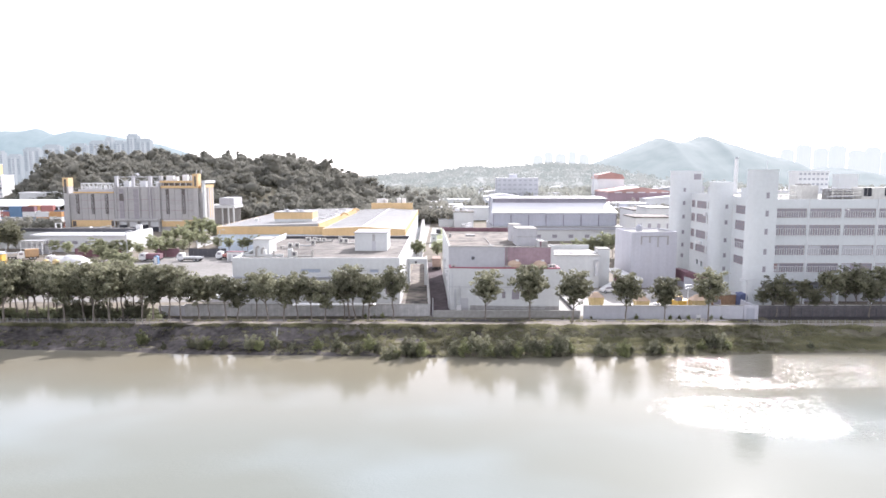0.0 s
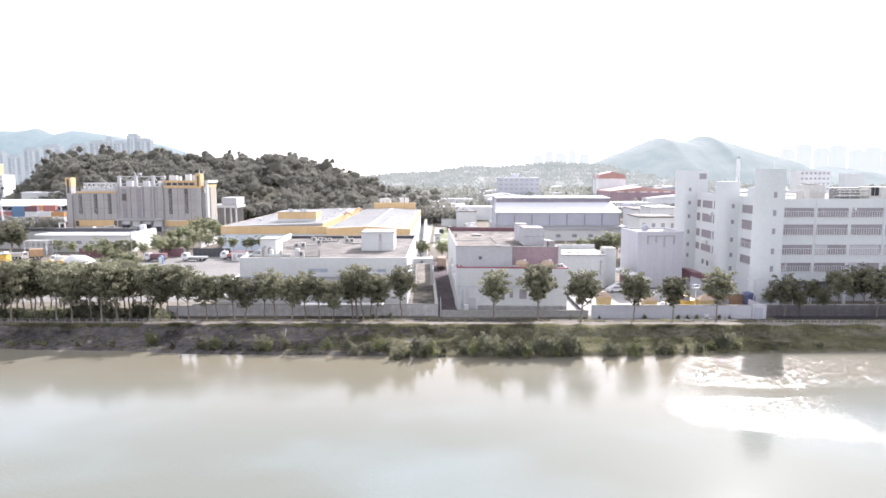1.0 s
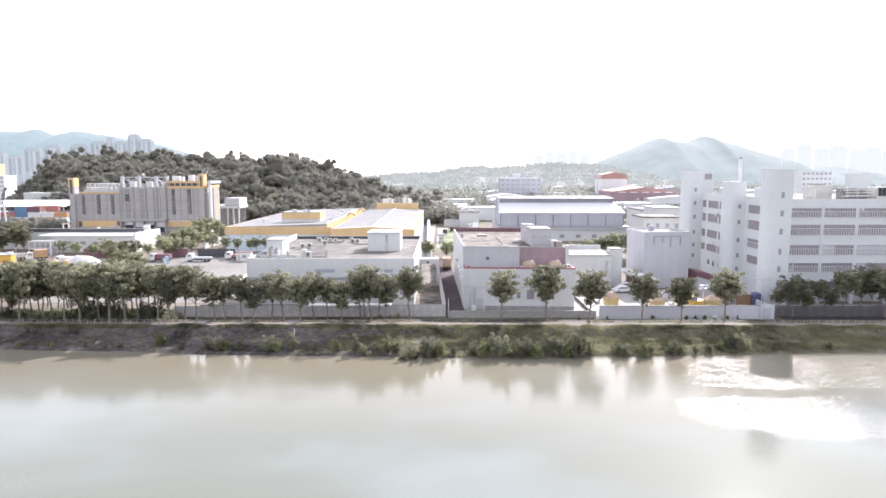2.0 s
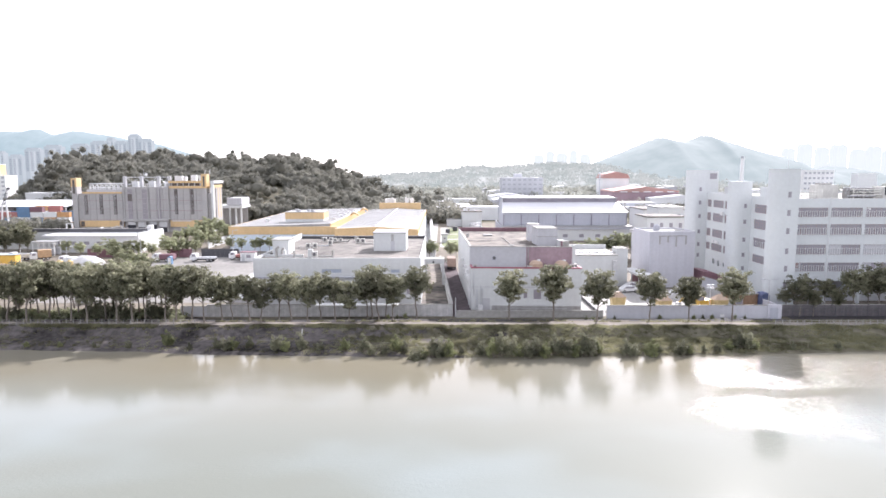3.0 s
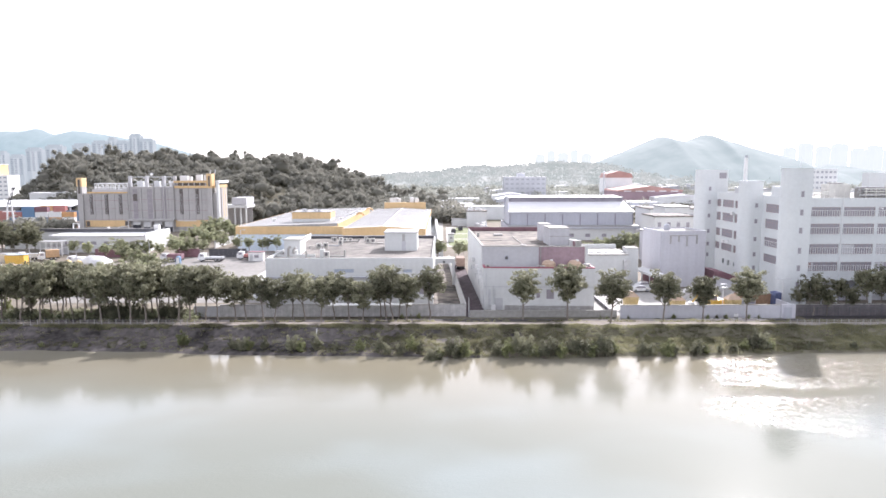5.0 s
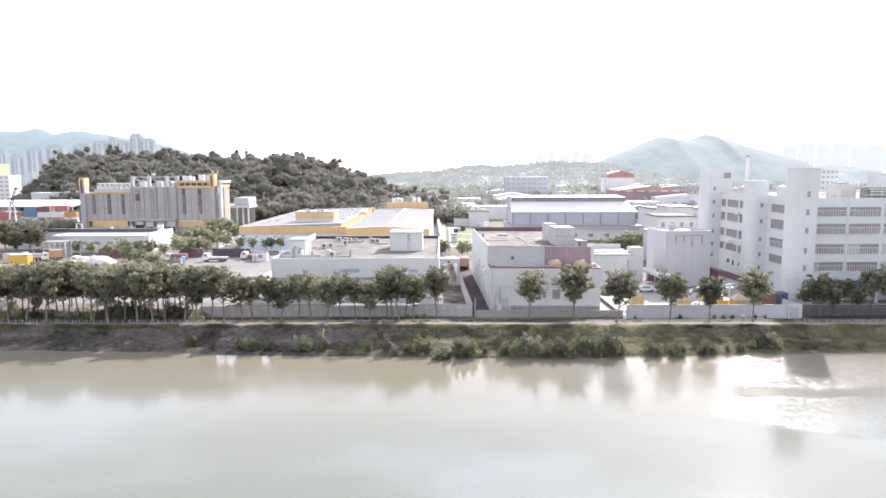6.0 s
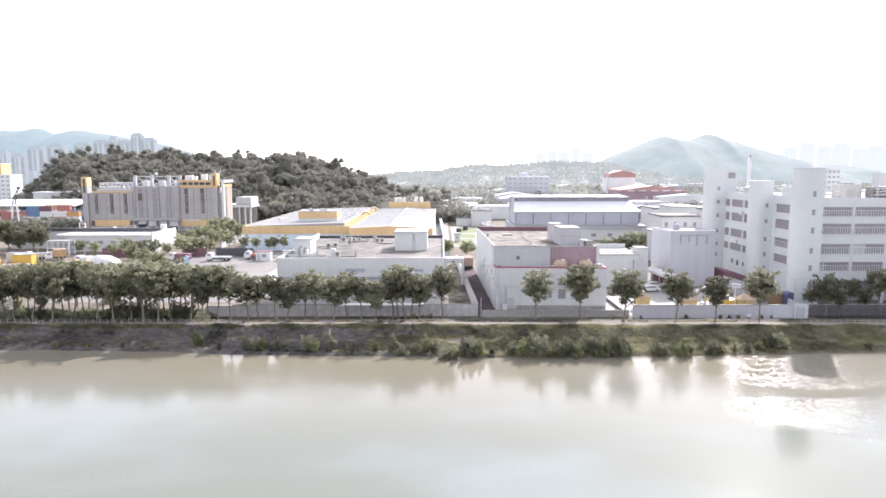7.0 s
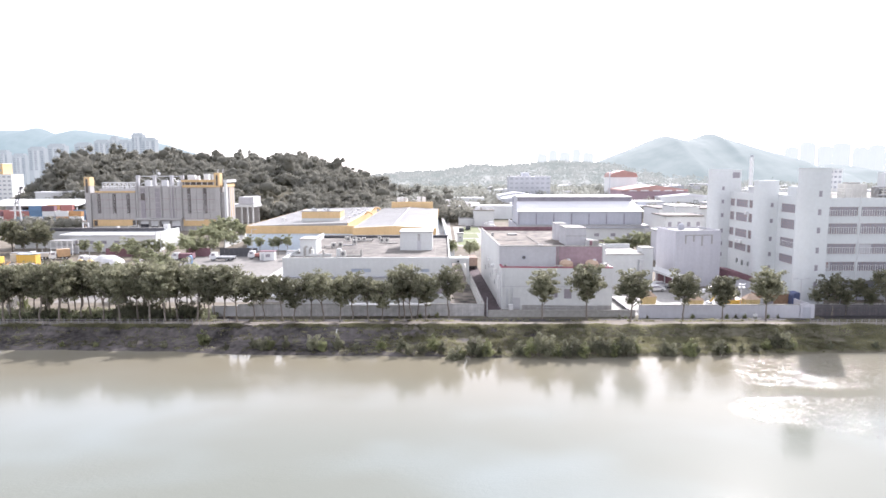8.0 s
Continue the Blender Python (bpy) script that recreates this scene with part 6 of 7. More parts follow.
for x, y in ((-113.2, 185.5), (-110.4, 185.5)):
    t = thing("site_tank", (x, y, 0.02), "tan round tank with a conical top", "tank", "site tanks")
    part("body", tube(tube(bmesh.new(), (0, 0, 0), (0, 0, 1.9), 0.9, 0.9, 14), (0, 0, 1.9), (0, 0, 2.4), 0.9, 0.3, 14), TAN_YELLOW, t)
    part("rim", tube(bmesh.new(), (0, 0, 1.82), (0, 0, 1.95), 0.94, 0.94, 14), TAN_YELLOW, t)
t = thing("portable_toilet", (-85, 193.2, 0.02), "blue plastic portable toilet cabin", "cabin")
part("body", one(-0.6, 0.6, -0.6, 0.6, 0, 2.1), BLUE, t)
part("roof", along(bmesh.new(), [(-0.65, 2.1), (0.65, 2.1), (0, 2.4)], -0.65, 0.65), BLUE, t)
part("door", one(-0.45, 0.45, -0.63, -0.6, 0.1, 2.0), WHITE_METAL, t)


def rubble(x, y, w, d, h, seed):
    """A heap of broken stone and earth."""
    rng = np.random.default_rng(seed)
    t = thing("rubble_heap", (x, y, 0), "tan heap of rubble and earth in the yard", "rubble", "rubble heaps")
    bm = bmesh.new()
    bmesh.ops.create_grid(bm, x_segments=26, y_segments=20, size=1.0)
    for v in bm.verts:
        k = max(0.0, 1 - v.co.x ** 2 - v.co.y ** 2)
        v.co.z = h * k ** 0.7 * (1 + 0.5 * noise.noise((v.co.x * 3, v.co.y * 3, seed))) - 0.05
        v.co.x, v.co.y = v.co.x * w, v.co.y * d
    part("mound", bm, RUBBLE, t)
    bm = bmesh.new()
    for k in range(120):
        a, q, s = rng.uniform(0, 6.28), rng.random() ** 0.5, rng.uniform(0.12, 0.4)
        cx, cy = math.cos(a) * q * w * 0.9, math.sin(a) * q * d * 0.9
        cz = h * max(0.0, 1 - q * q * 0.81) ** 0.7
        bx(bm, cx - s, cx + s * rng.uniform(0.5, 1), cy - s, cy + s, cz - s, cz + s * 0.7)
    tagged(part("stones", bm, CONCRETE_LIGHT, t), kind="stuff")


RUBBLE = mat("rubble_earth", (0.34, 0.26, 0.18), var=0.3, scale=1.5, bump=0.8)
rubble(-119, 166, 8, 7, 3.2, 3)
rubble(-112, 161, 8, 7, 2.2, 4)


def scrap(x, y, w, d, h, seed):
    """A tangle of boards, pipes and broken furniture."""
    rng = random.Random(seed)
    t = thing("scrap_heap", (x, y, 0), "loose heap of yellow and tan boards, pipes and scrap", "scrap", "scrap heaps")
    for k in range(34):
        a, q = rng.uniform(0, 6.28), rng.random() ** 0.6
        p = Vector((math.cos(a) * q * w, math.sin(a) * q * d, h * (1 - q) * rng.uniform(0.5, 1) + 0.15))
        e = Vector((rng.gauss(0, 1), rng.gauss(0, 1), rng.uniform(0.05, 0.5))).normalized() * rng.uniform(0.7, 1.7)
        if p.z - abs(e.z) < 0.1:
            p.z = abs(e.z) + 0.1
        part("board" if k % 3 else "pipe", tube(bmesh.new(), p - e, p + e, rng.uniform(0.08, 0.3), rng.uniform(0.08, 0.3), 4 if k % 3 else 8), rng.choice((YELLOW_BRIGHT, RUBBLE, CONCRETE_LIGHT, DULL_ORANGE, BROWN_FRAME)), t)
    part("mound", tube(bmesh.new(), (0, 0, 0), (0, 0, h * 0.55), w * 0.9, w * 0.3, 12), RUBBLE, t)


scrap(-126, 176, 3.6, 3.0, 2.6, 1)
scrap(-120, 173, 3.2, 2.6, 2.0, 2)
scrap(-131, 181, 3.2, 2.6, 2.4, 3)
t = thing("sheet_pile", (-116.7, 182.5, 0), "crumpled pale blue plastic sheeting on the ground", "sheeting")
bm = bmesh.new()
bmesh.ops.create_grid(bm, x_segments=14, y_segments=10, size=1.0)
for v in bm.verts:
    k = max(0.0, 1 - v.co.x ** 2 - v.co.y ** 2)
    v.co = (v.co.x * 2.4, v.co.y * 1.8, 0.06 + 1.1 * k ** 0.6 * (1 + 0.6 * noise.noise((v.co.x * 4, v.co.y * 4, 2))))
part("sheeting", bm, PALE_BLUE_SHEET, t)
t = thing("leaning_fence", (-97.5, 134.0, 0), "old pale mesh fence leaning over the weeds", "fence", rz=-66)
for i in range(8):
    part("post", tube(bmesh.new(), (1.7 * i, 0, 0), (1.7 * i, -0.5, 2.0), 0.05, 0.05, 6), CONCRETE_LIGHT, t)
for k in range(34):
    part("bar", tube(bmesh.new(), (0.35 * k, -0.05, 0.2), (0.35 * k, -0.5, 2.0), 0.035, 0.035, 4), CONCRETE_LIGHT, t)
for z in (0.2, 1.9):
    part("rail", tube(bmesh.new(), (0, -0.25 * z, z), (11.9, -0.25 * z, z), 0.045, 0.045, 5), CONCRETE_LIGHT, t)
rubble(-124, 176, 7, 5, 2.4, 5)


def tent(x, y, w, d, h):
    t = thing("tarpaulin_tent", (x, y, 0.02), "rounded white tarpaulin cover over stored goods", "tent")
    bm = bmesh.new()
    rows = []
    for j in range(9):
        yy = -d / 2 + d * j / 8
        k = math.sin(math.pi * (0.06 + 0.88 * j / 8)) ** 0.5
        rows.append([bm.verts.new((math.cos(math.pi * i / 12) * -w / 2 * (0.7 + 0.3 * k), yy, math.sin(math.pi * i / 12) ** 0.8 * h * k * (1 + 0.05 * math.sin(i * 2 + j)))) for i in range(13)])
    for a, b in zip(rows, rows[1:]):
        for i in range(12):
            bm.faces.new((a[i], b[i], b[i + 1], a[i + 1]))
    bm.faces.new(rows[0])
    bm.faces.new(rows[-1][::-1])
    part("cover", bm, TARP, t)
    for s in (-1, 1):
        part("ballast", one(s * w / 2 - 0.2, s * w / 2 + 0.2, -d / 2, d / 2, 0, 0.3), CONCRETE, t)


tent(-108.2, 190, 9.6, 7, 3.0)
for x, w, m in ((-118, 16, MAROON), (-92, 8, MAROON), (-81.5, 12, DARK_BAND)):
    t = thing("hoarding", (x, 209, 0), "dark red sheet-metal site hoarding", "hoarding", "yard hoardings")
    for i in range(int(w / 1.5)):
        put("sheet", shared("sheet|" + m.name, lambda m=m: one(0.02, 1.48, 0, 0.08, 0, 2.7), m), t, 1.5 * i, 0, 0)
    part("rail", one(0, w, 0.1, 0.2, 2.4, 2.6), STEEL, t)


def site_hut(x, y, w, label, wall=None, h=2.7, rz=0, roof=None):
    t = thing("site_hut", (x, y, 0.02), label, "hut", "site huts", rz=rz)
    part("wall", one(0, w, 0, 2.6, 0, h), wall or WHITE_METAL, t)
    part("roof", one(-0.2, w + 0.2, -0.2, 2.8, h, h + 0.15), roof or ROOF_METAL, t)
    part("door", one(0.4, 1.3, -0.04, 0, 0.05, 2.1), STEEL, t)
    small_window(t, 1.8, -0.05, 1.0, min(1.4, w - 2.2), 1.0)


site_hut(-66, 199, 4.4, "white portable site office with a dark red roof", roof=MAROON)
t = thing("frame_shelter", (-138.0, 213, 0), "pale steel frame shelter with a half-open front", "shelter")
for i in range(5):
    for y in (0, 3.6):
        part("post", one(1.75 * i, 1.75 * i + 0.18, y, y + 0.18, 0, 4.4), WHITE_METAL, t)
for z in (2.2, 4.4):
    for y in (0, 3.6):
        part("beam", one(-0.1, 7.3, y - 0.02, y + 0.2, z, z + 0.22), WHITE_METAL, t)
part("roof", one(-0.3, 7.5, -0.3, 4.1, 4.63, 4.75), ROOF_METAL, t)
part("back_panel", one(0.2, 7.0, 3.82, 3.9, 0, 3.4), GREY_WALL, t)
site_hut(-58, 200, 4.5, "small white gatehouse at the yard")
site_hut(-140, 196, 4.5, "grey steel cabin in the yard", STEEL)
for x, y, h in ((-92, 190, 10), (-70, 205, 9), (-46, 160, 7), (-101, 168, 8), (-118, 176, 7)):
    lamp_post(x, y, h)
t = thing("yard_fence", (-99.5, 190, 0), "white mesh panel fence on posts", "fence")
for i in range(9):
    part("post", one(-0.05, 0.05, 2.4 * i, 2.4 * i + 0.1, 0, 2.0), STEEL, t)
for z in (0.3, 1.1, 1.9):
    part("rail", one(-0.03, 0.03, 0, 19.3, z, z + 0.06), WHITE_METAL, t)
pillar_wall(-53.5, -48.8, 121.8, 2.0, GREY_WALL, "grey panelled site hoarding behind the trees", 2.35)
t = thing("low_canopy", (-28.0, 119.75, 0), "low white flat canopy roof on top of the wall", "canopy")
# whiter than the other sheets to put the sunlight into its colour
part("roof", one(0, 15.4, 0, 1.9, 2.4, 2.56), mat("fresh_white_sheet", (0.85, 0.85, 0.85), var=0.04), t)
for i in range(5):
    part("bracket", one(0.4 + 3.6 * i, 0.5 + 3.6 * i, 1.2, 1.86, 2.1, 2.4), STEEL, t)

# east yard behind the white wall
car(35.5, 146, 10, WHITE_METAL, "white saloon car parked in the yard")
car(38, 151, 0, WHITE_METAL, "white estate car parked by the canopy")
excavator(46.5, 127.5, 200, "small yellow excavator behind the white wall", 0.7)
for x, y, w in ((30.3, 128, 2.4), (38.2, 124.5, 2.3), (49.2, 125, 2.3)):
    t = thing("hopper", (x, y, 0.02), "faded yellow steel hopper with a pitched pale lid", "hopper", "works hoppers")
    part("body", along(bmesh.new(), [(-w * 0.45, 0), (w * 0.45, 0), (w * 0.58, 2.5), (-w * 0.58, 2.5)], -1.0, 1.0), TAN_YELLOW, t)
    bm = bmesh.new()
    rim = [bm.verts.new(p) for p in ((-w * 0.64, -1.1, 2.5), (w * 0.64, -1.1, 2.5), (w * 0.64, 1.1, 2.5), (-w * 0.64, 1.1, 2.5))]
    top = [bm.verts.new(p) for p in ((-w * 0.15, -0.2, 3.5), (w * 0.15, -0.2, 3.5), (w * 0.15, 0.2, 3.5), (-w * 0.15, 0.2, 3.5))]
    bm.faces.new(rim[::-1])
    bm.faces.new(top)
    for k in range(4):
        bm.faces.new((rim[k], rim[(k + 1) % 4], top[(k + 1) % 4], top[k]))
    part("lid", bm, TAN, t, "pale tan pitched lid")
    for k in range(3):
        part("rib", one(-w * 0.3 + w * 0.3 * k - 0.05, -w * 0.3 + w * 0.3 * k + 0.05, -1.1, -1.0, 0.1, 2.4), TAN_YELLOW, t)
t = thing("pipe_elbow", (40.9, 125, 0), "large white curved duct standing in the yard", "duct")
bm = bmesh.new()
bend(bm, [(0.9 + 2.9 * math.cos(radians(70 + 14 * k)), 0, 1.2 + 3.0 * math.sin(radians(70 + 14 * k))) for k in range(9)], 0.8, 14)
part("bend", bm, TARP, t)
part("stand", one(-2.5, -1.4, -0.4, 0.4, 0, 1.2), STEEL, t)
part("stand", one(1.6, 2.0, -0.3, 0.3, 0, 3.6), STEEL, t)
t = thing("floodlight_mast", (47.7, 126, 0), "slim mast with two rows of floodlights", "floodlight")
part("pole", tube(bmesh.new(), (0, 0, 0), (0, 0, 5.3), 0.1, 0.07, 8), WHITE_METAL, t)
for z in (4.6, 5.2):
    part("cross_arm", one(-0.75, 0.75, -0.05, 0.05, z, z + 0.08), STEEL, t)
    for x in (-0.6, -0.2, 0.2, 0.6):
        part("lamp_head", along(bmesh.new(), [(x - 0.16, z - 0.02), (x + 0.16, z - 0.02), (x + 0.12, z - 0.34), (x - 0.12, z - 0.34)], -0.22, 0.02), STEEL, t)
t = thing("wall_kerb", (25.3, 124.6, 0), "low dark kerb wall across the yard", "kerb")
part("kerb", one(0, 0.4, 0, 16, 0, 0.7), DARK_BAND, t)
part("kerb_top", one(0.45, 0.9, 0, 16, 0, 0.35), CONCRETE_LIGHT, t)
lamp_post(-1.9, 121.2, 3.6, 0)
lamp_post(57.9, 123.5, 6.6, 2)
t = thing("tarp_stack", (58.5, 127, 0.02), "goods stacked under a blue tarpaulin", "goods")
part("cover", along(bmesh.new(), [(-0.8, 0), (0.8, 0), (0.75, 3.0), (0.5, 3.5), (-0.5, 3.4), (-0.75, 2.9)], -1.2, 1.2), mat("dark_blue_tarpaulin", (0.1, 0.12, 0.22), var=0.2), t)
part("pallet", one(-0.9, 0.9, -1.6, 1.6, -0.0, 0.12), BARK, t)
site_hut(51.6, 127.5, 6.6, "long brown timber store in the works yard", mat("brown_timber", (0.3, 0.19, 0.12), var=0.25), 3.0)
lamp_post(64.5, 122, 7.2)
t = thing("front_fence", (61, 120.5, 0), "dark metal fence of the factory forecourt", "fence")
for i in range(26):
    part("post", one(2.0 * i, 2.0 * i + 0.08, 0, 0.08, 0, 1.8), DARK_BAND, t)
for z in (0.2, 1.0, 1.7):
    part("rail", one(0, 50, 0, 0.05, z, z + 0.06), DARK_BAND, t)

rs = random.Random(44)
for i in range(11):
    t = thing("boulder", (39.6 + 1.05 * i + rs.uniform(-0.2, 0.2), 116.9 + rs.uniform(-0.25, 0.25), 0.12), "pale rounded boulder edging the footpath", "boulder", "path boulders", rz=rs.uniform(0, 180))
    bm = bmesh.new()
    bmesh.ops.create_icosphere(bm, subdivisions=2, radius=1.0)
    w, h = rs.uniform(0.32, 0.55), rs.uniform(0.25, 0.4)
    for v in bm.verts:
        v.co = Vector((v.co.x * w, v.co.y * w * 0.75, (v.co.z + 0.6) * h)) * (1 + 0.18 * noise.noise(v.co * 1.7 + Vector((i, 0, 0))))
    part("stone", bm, BOULDER, t)
t = thing("notice_board", (46.6, 117.6, 0.05), "small white notice board on a post by the wall", "sign")
part("post", one(-0.05, 0.05, -0.05, 0.05, 0, 1.1), STEEL, t)
part("board", one(-0.4, 0.4, -0.08, -0.05, 0.6, 1.15), WHITE_METAL, t)
t = thing("marker_post", (-28.3, 109.2, ground_z(-28.3, 109.2) - 0.1), "leaning white marker post on the bank", "post")
part("post", tube(bmesh.new(), (0, 0, 0), (0.18, 0, 1.5), 0.07, 0.07, 8), WHITE_METAL, t)
part("cap", tube(bmesh.new(), (0.18, 0, 1.5), (0.19, 0, 1.58), 0.09, 0.06, 8), WHITE_METAL, t)

# beyond the lane: small buildings between the lane and the hangar
def shed(x0, x1, y, d, h, wall, roof, label, gable=0.0, windows=0, name="shed"):
    t = thing(name, (x0, y, 0), label, "building")
    w = x1 - x0
    part("wall", one(0, w, 0, d, 0, h), wall, t)
    if gable:
        part("roof", along(bmesh.new(), [(-0.4, h), (w + 0.4, h), (w / 2, h + gable)], -0.4, d + 0.4), roof, t)
    else:
        part("roof", one(-0.3, w + 0.3, -0.3, d + 0.3, h, h + 0.4), roof, t)
    for i in range(windows):
        small_window(t, w * (i + 0.3) / windows, -0.04, h * (0.45 if h < 8 else 0.68), w * 0.4 / windows, h * (0.25 if h < 8 else 0.16))
    return t


t = shed(5.3, 15.0, 323, 12, 7.4, WHITE, ROOF_GREY, "white block with flat roof and rooftop boxes", 0, 0)
for x, y, w, h in ((0.6, 3, 2.4, 1.2), (4.2, 6, 1.6, 2.0), (6.0, 2, 1.2, 0.9)):
    part("roof_box", one(x, x + w, y, y + 2.0, 7.8, 7.8 + h), WHITE_METAL, t)
part("lower_wing", one(-7.5, -0.05, 4, 8, 0, 3.4), WHITE, t)
part("wing_roof", one(-7.7, -0.05, 3.8, 8.2, 3.4, 3.6), ROOF_METAL, t)


def yard_goods(x, y, w, d, h, skin, label):
    """A covered stack of goods on a pallet."""
    t = thing("goods_stack", (x, y, 0.02), label, "goods", "stored goods")
    part("pallet", one(-0.05, w + 0.05, -0.05, d + 0.05, 0, 0.14), BARK, t)
    part("load", along(bmesh.new(), [(0, 0.14), (w, 0.14), (w, h * 0.9), (w * 0.86, h), (w * 0.1, h), (0, h * 0.86)], 0, d), skin, t)
    part("strap", one(w * 0.45, w * 0.52, -0.03, d + 0.03, h + 0.005, h + 0.04), STEEL, t)


rg = random.Random(8)
for k in range(22):
    yard_goods(rg.uniform(8.5, 16.5), 258 + 2.8 * k + rg.uniform(-0.8, 0.8), rg.uniform(1.4, 3.4), rg.uniform(1.2, 2.2), rg.uniform(1.2, 3.4), rg.choice((WHITE_METAL, GREY_WALL, RED, CONCRETE, TARP, BLUEGREY, MAROON)), "covered goods stacked in the open beside the hangar")
for x, y in ((-2.0, 286), (1.5, 300)):
    t = thing("van", (x, y, 0.02), "dark delivery van parked by the lawn", "van", "parked vans", rz=90)
    part("body", along(bmesh.new(), [(0, 0.4), (5.0, 0.4), (5.0, 1.1), (4.3, 2.0), (0.1, 2.1)], -0.95, 0.95), DARK_BAND, t)
    part("windscreen", along(bmesh.new(), [(4.42, 1.9), (4.96, 1.2), (5.0, 1.24), (4.46, 1.94)], -0.8, 0.8), GLASS, t)
    for wx in (0.9, 4.0):
        for sgn in (-1, 1):
            w = part("wheel", tube(bmesh.new(), (wx, sgn * 0.85, 0.36), (wx, sgn * 1.0, 0.36), 0.36, 0.36, 12), TYRE, t)
LAWN = mat("lime_lawn", (0.17, 0.2, 0.085), var=0.25, scale=0.5)
for x0, x1, y0, y1 in ((-4.4, 3.0, 240, 262), (-3.4, 4.6, 265, 284), (-2.2, 6.6, 287, 316)):
    solid("lawn", one(x0, x1, y0, y1, -0.1, 0.05), LAWN, "bright lime green lawn bordered by pale paths", "lawn", kind="structure")
solid("garden_path", one(-5.2, 7.4, 236, 320, -0.1, 0.03), CONCRETE_LIGHT, "pale concrete paths round the lawns", "path", kind="structure")
shed(-4.6, -2.4, 251, 3, 3.0, WHITE, ROOF_METAL, "small white gate cabin beside the road", 0, 1)
shed(14, 23, 185, 10, 6.0, GREY_WALL, ROOF_GREY, "grey workshop behind the warehouse", 0, 2)
shed(76, 118, 262, 20, 11.8, WHITE, ROOF_GREY, "long white block with a flat roof", 0, 9)
shed(76, 85, 244, 14, 13.6, WHITE, ROOF_METAL, "white block with rooftop plant", 0, 3)
shed(66, 79, 225, 14, 11.4, WHITE, ROOF_GREY, "white flat-roofed block behind the plain block", 0, 4)
shed(54, 61, 190, 12, 9.0, GREY_LIGHT, ROOF_METAL, "pale grey flat-roofed workshop", 0, 3)


truck(-2.0, 188, -88, WHITE_METAL, mat("brown_truck_body", (0.3, 0.22, 0.18), var=0.15), "white truck with a brown box parked in the lane", 7.5, 2.3)
t = thing("yard_wall", (-88, 233, 0), "bright white yard wall running away from the river", "wall")
part("wall", one(0, 0.3, 0, 30, 0, 2.6), WHITE, t)
part("coping", one(-0.05, 0.35, 0, 30, 2.6, 2.72), CONCRETE_LIGHT, t)


shed(-256, -240, 398, 10, 14.5, WHITE, ROOF_WHITE, "pale shed at the foot of the wooded hill", 0, 0)
shed(-238, -222, 402, 10, 15, WHITE, ROOF_WHITE, "long white-roofed shed at the foot of the wooded hill", 0, 0)


# far plain: sheds and works among trees
rf = random.Random(21)
FAR_WALLS = [mat("far_pale_wall", (0.76, 0.77, 0.77), var=0.1), mat("far_grey_wall", (0.55, 0.56, 0.6), var=0.1)]
FAR_PANE = mat("pale_reflecting_glass", (0.4, 0.42, 0.46), rough=0.3, var=0.1)
FAR_ROOFS = [mat("far_white_roof", (0.75, 0.75, 0.77), var=0.1), mat("far_grey_roof", (0.5, 0.5, 0.53), var=0.1)]
for k in range(46):
    y = rf.uniform(370, 900)
    x = rf.uniform(10, 0.62 * y)
    w, d = rf.uniform(16, 46), rf.uniform(10, 24)
    shed(x, x + w, y, d, rf.uniform(5, 10), FAR_WALLS[k % 2], FAR_ROOFS[(k // 2) % 2], "distant pale industrial shed among trees", rf.choice((0, 2.0)), 0, "far_shed")
for x0, x1, y in ((-28, 12, 400), (-30, -4, 440), (-20, 20, 480), (-8, 40, 370)):
    shed(x0, x1, y, 14, 7, FAR_WALLS[0], FAR_ROOFS[0], "long pale shed behind the trees", 0, 0, "far_shed")


def office(x0, x1, y, d, h, floors, cols, wall, label, cap=None):
    t = thing("office_building", (x0, y, 0), label, "building")
    w = x1 - x0
    part("wall", one(0, w, 0, d, 0, h), wall, t)
    part("roof", one(-0.3, w + 0.3, -0.3, d + 0.3, h, h + 0.5), cap or FAR_ROOFS[0], t)
    fh = h / floors
    for r in range(floors):
        for c in range(cols):
            small_window(t, w * (c + 0.2) / cols, -0.06, fh * r + fh * 0.35, w * 0.6 / cols, fh * 0.4, pane=FAR_PANE)
    return t


office(44, 78, 540, 16, 22, 6, 8, FAR_WALLS[1], "pale six-storey office block with window rows")
office(56, 62, 552, 10, 25, 2, 1, FAR_WALLS[1], "grey lift tower behind the office block")
office(269, 292, 500, 14, 27.5, 7, 7, FAR_WALLS[0], "white seven-storey block with blue-grey windows")
office(-460, -417, 624, 18, 24, 6, 9, FAR_WALLS[0], "white six-storey block with window rows")
office(-460, -426, 626, 14, 34.5, 8, 5, YELLOW, "white block with an ochre upper storey")

# red-roofed works
t = thing("red_roofed_works", (113, 450, 0), "industrial hall with dull red walls and sunlit red roof", "works")
part("wall", one(0, 44, 0, 40, 0, 13), MAROON_WALL, t)
part("roof", along(bmesh.new(), [(-0.5, 13), (44.5, 13), (44, 14), (22, 16.8), (0, 14)], -0.5, 40), ROOF_RED, t)
for i in range(5):
    part("skylight", one(4 + 8 * i, 9 + 8 * i, -0.6, -0.5, 13.0, 13.6), WHITE_METAL, t)
t = thing("red_roofed_works", (117, 500, 0), "white hall with a curved red roof", "works")
part("wall", one(0, 20, 0, 20, 0, 22), FAR_WALLS[0], t)
part("roof", along(bmesh.new(), [(-0.5, 22), (20.5, 22), (19, 25), (10, 27), (1, 25)], -0.5, 20), ROOF_RED, t)
t = thing("chimney", (195, 440, 0), "tall slim pale factory chimney with a dark top", "chimney")
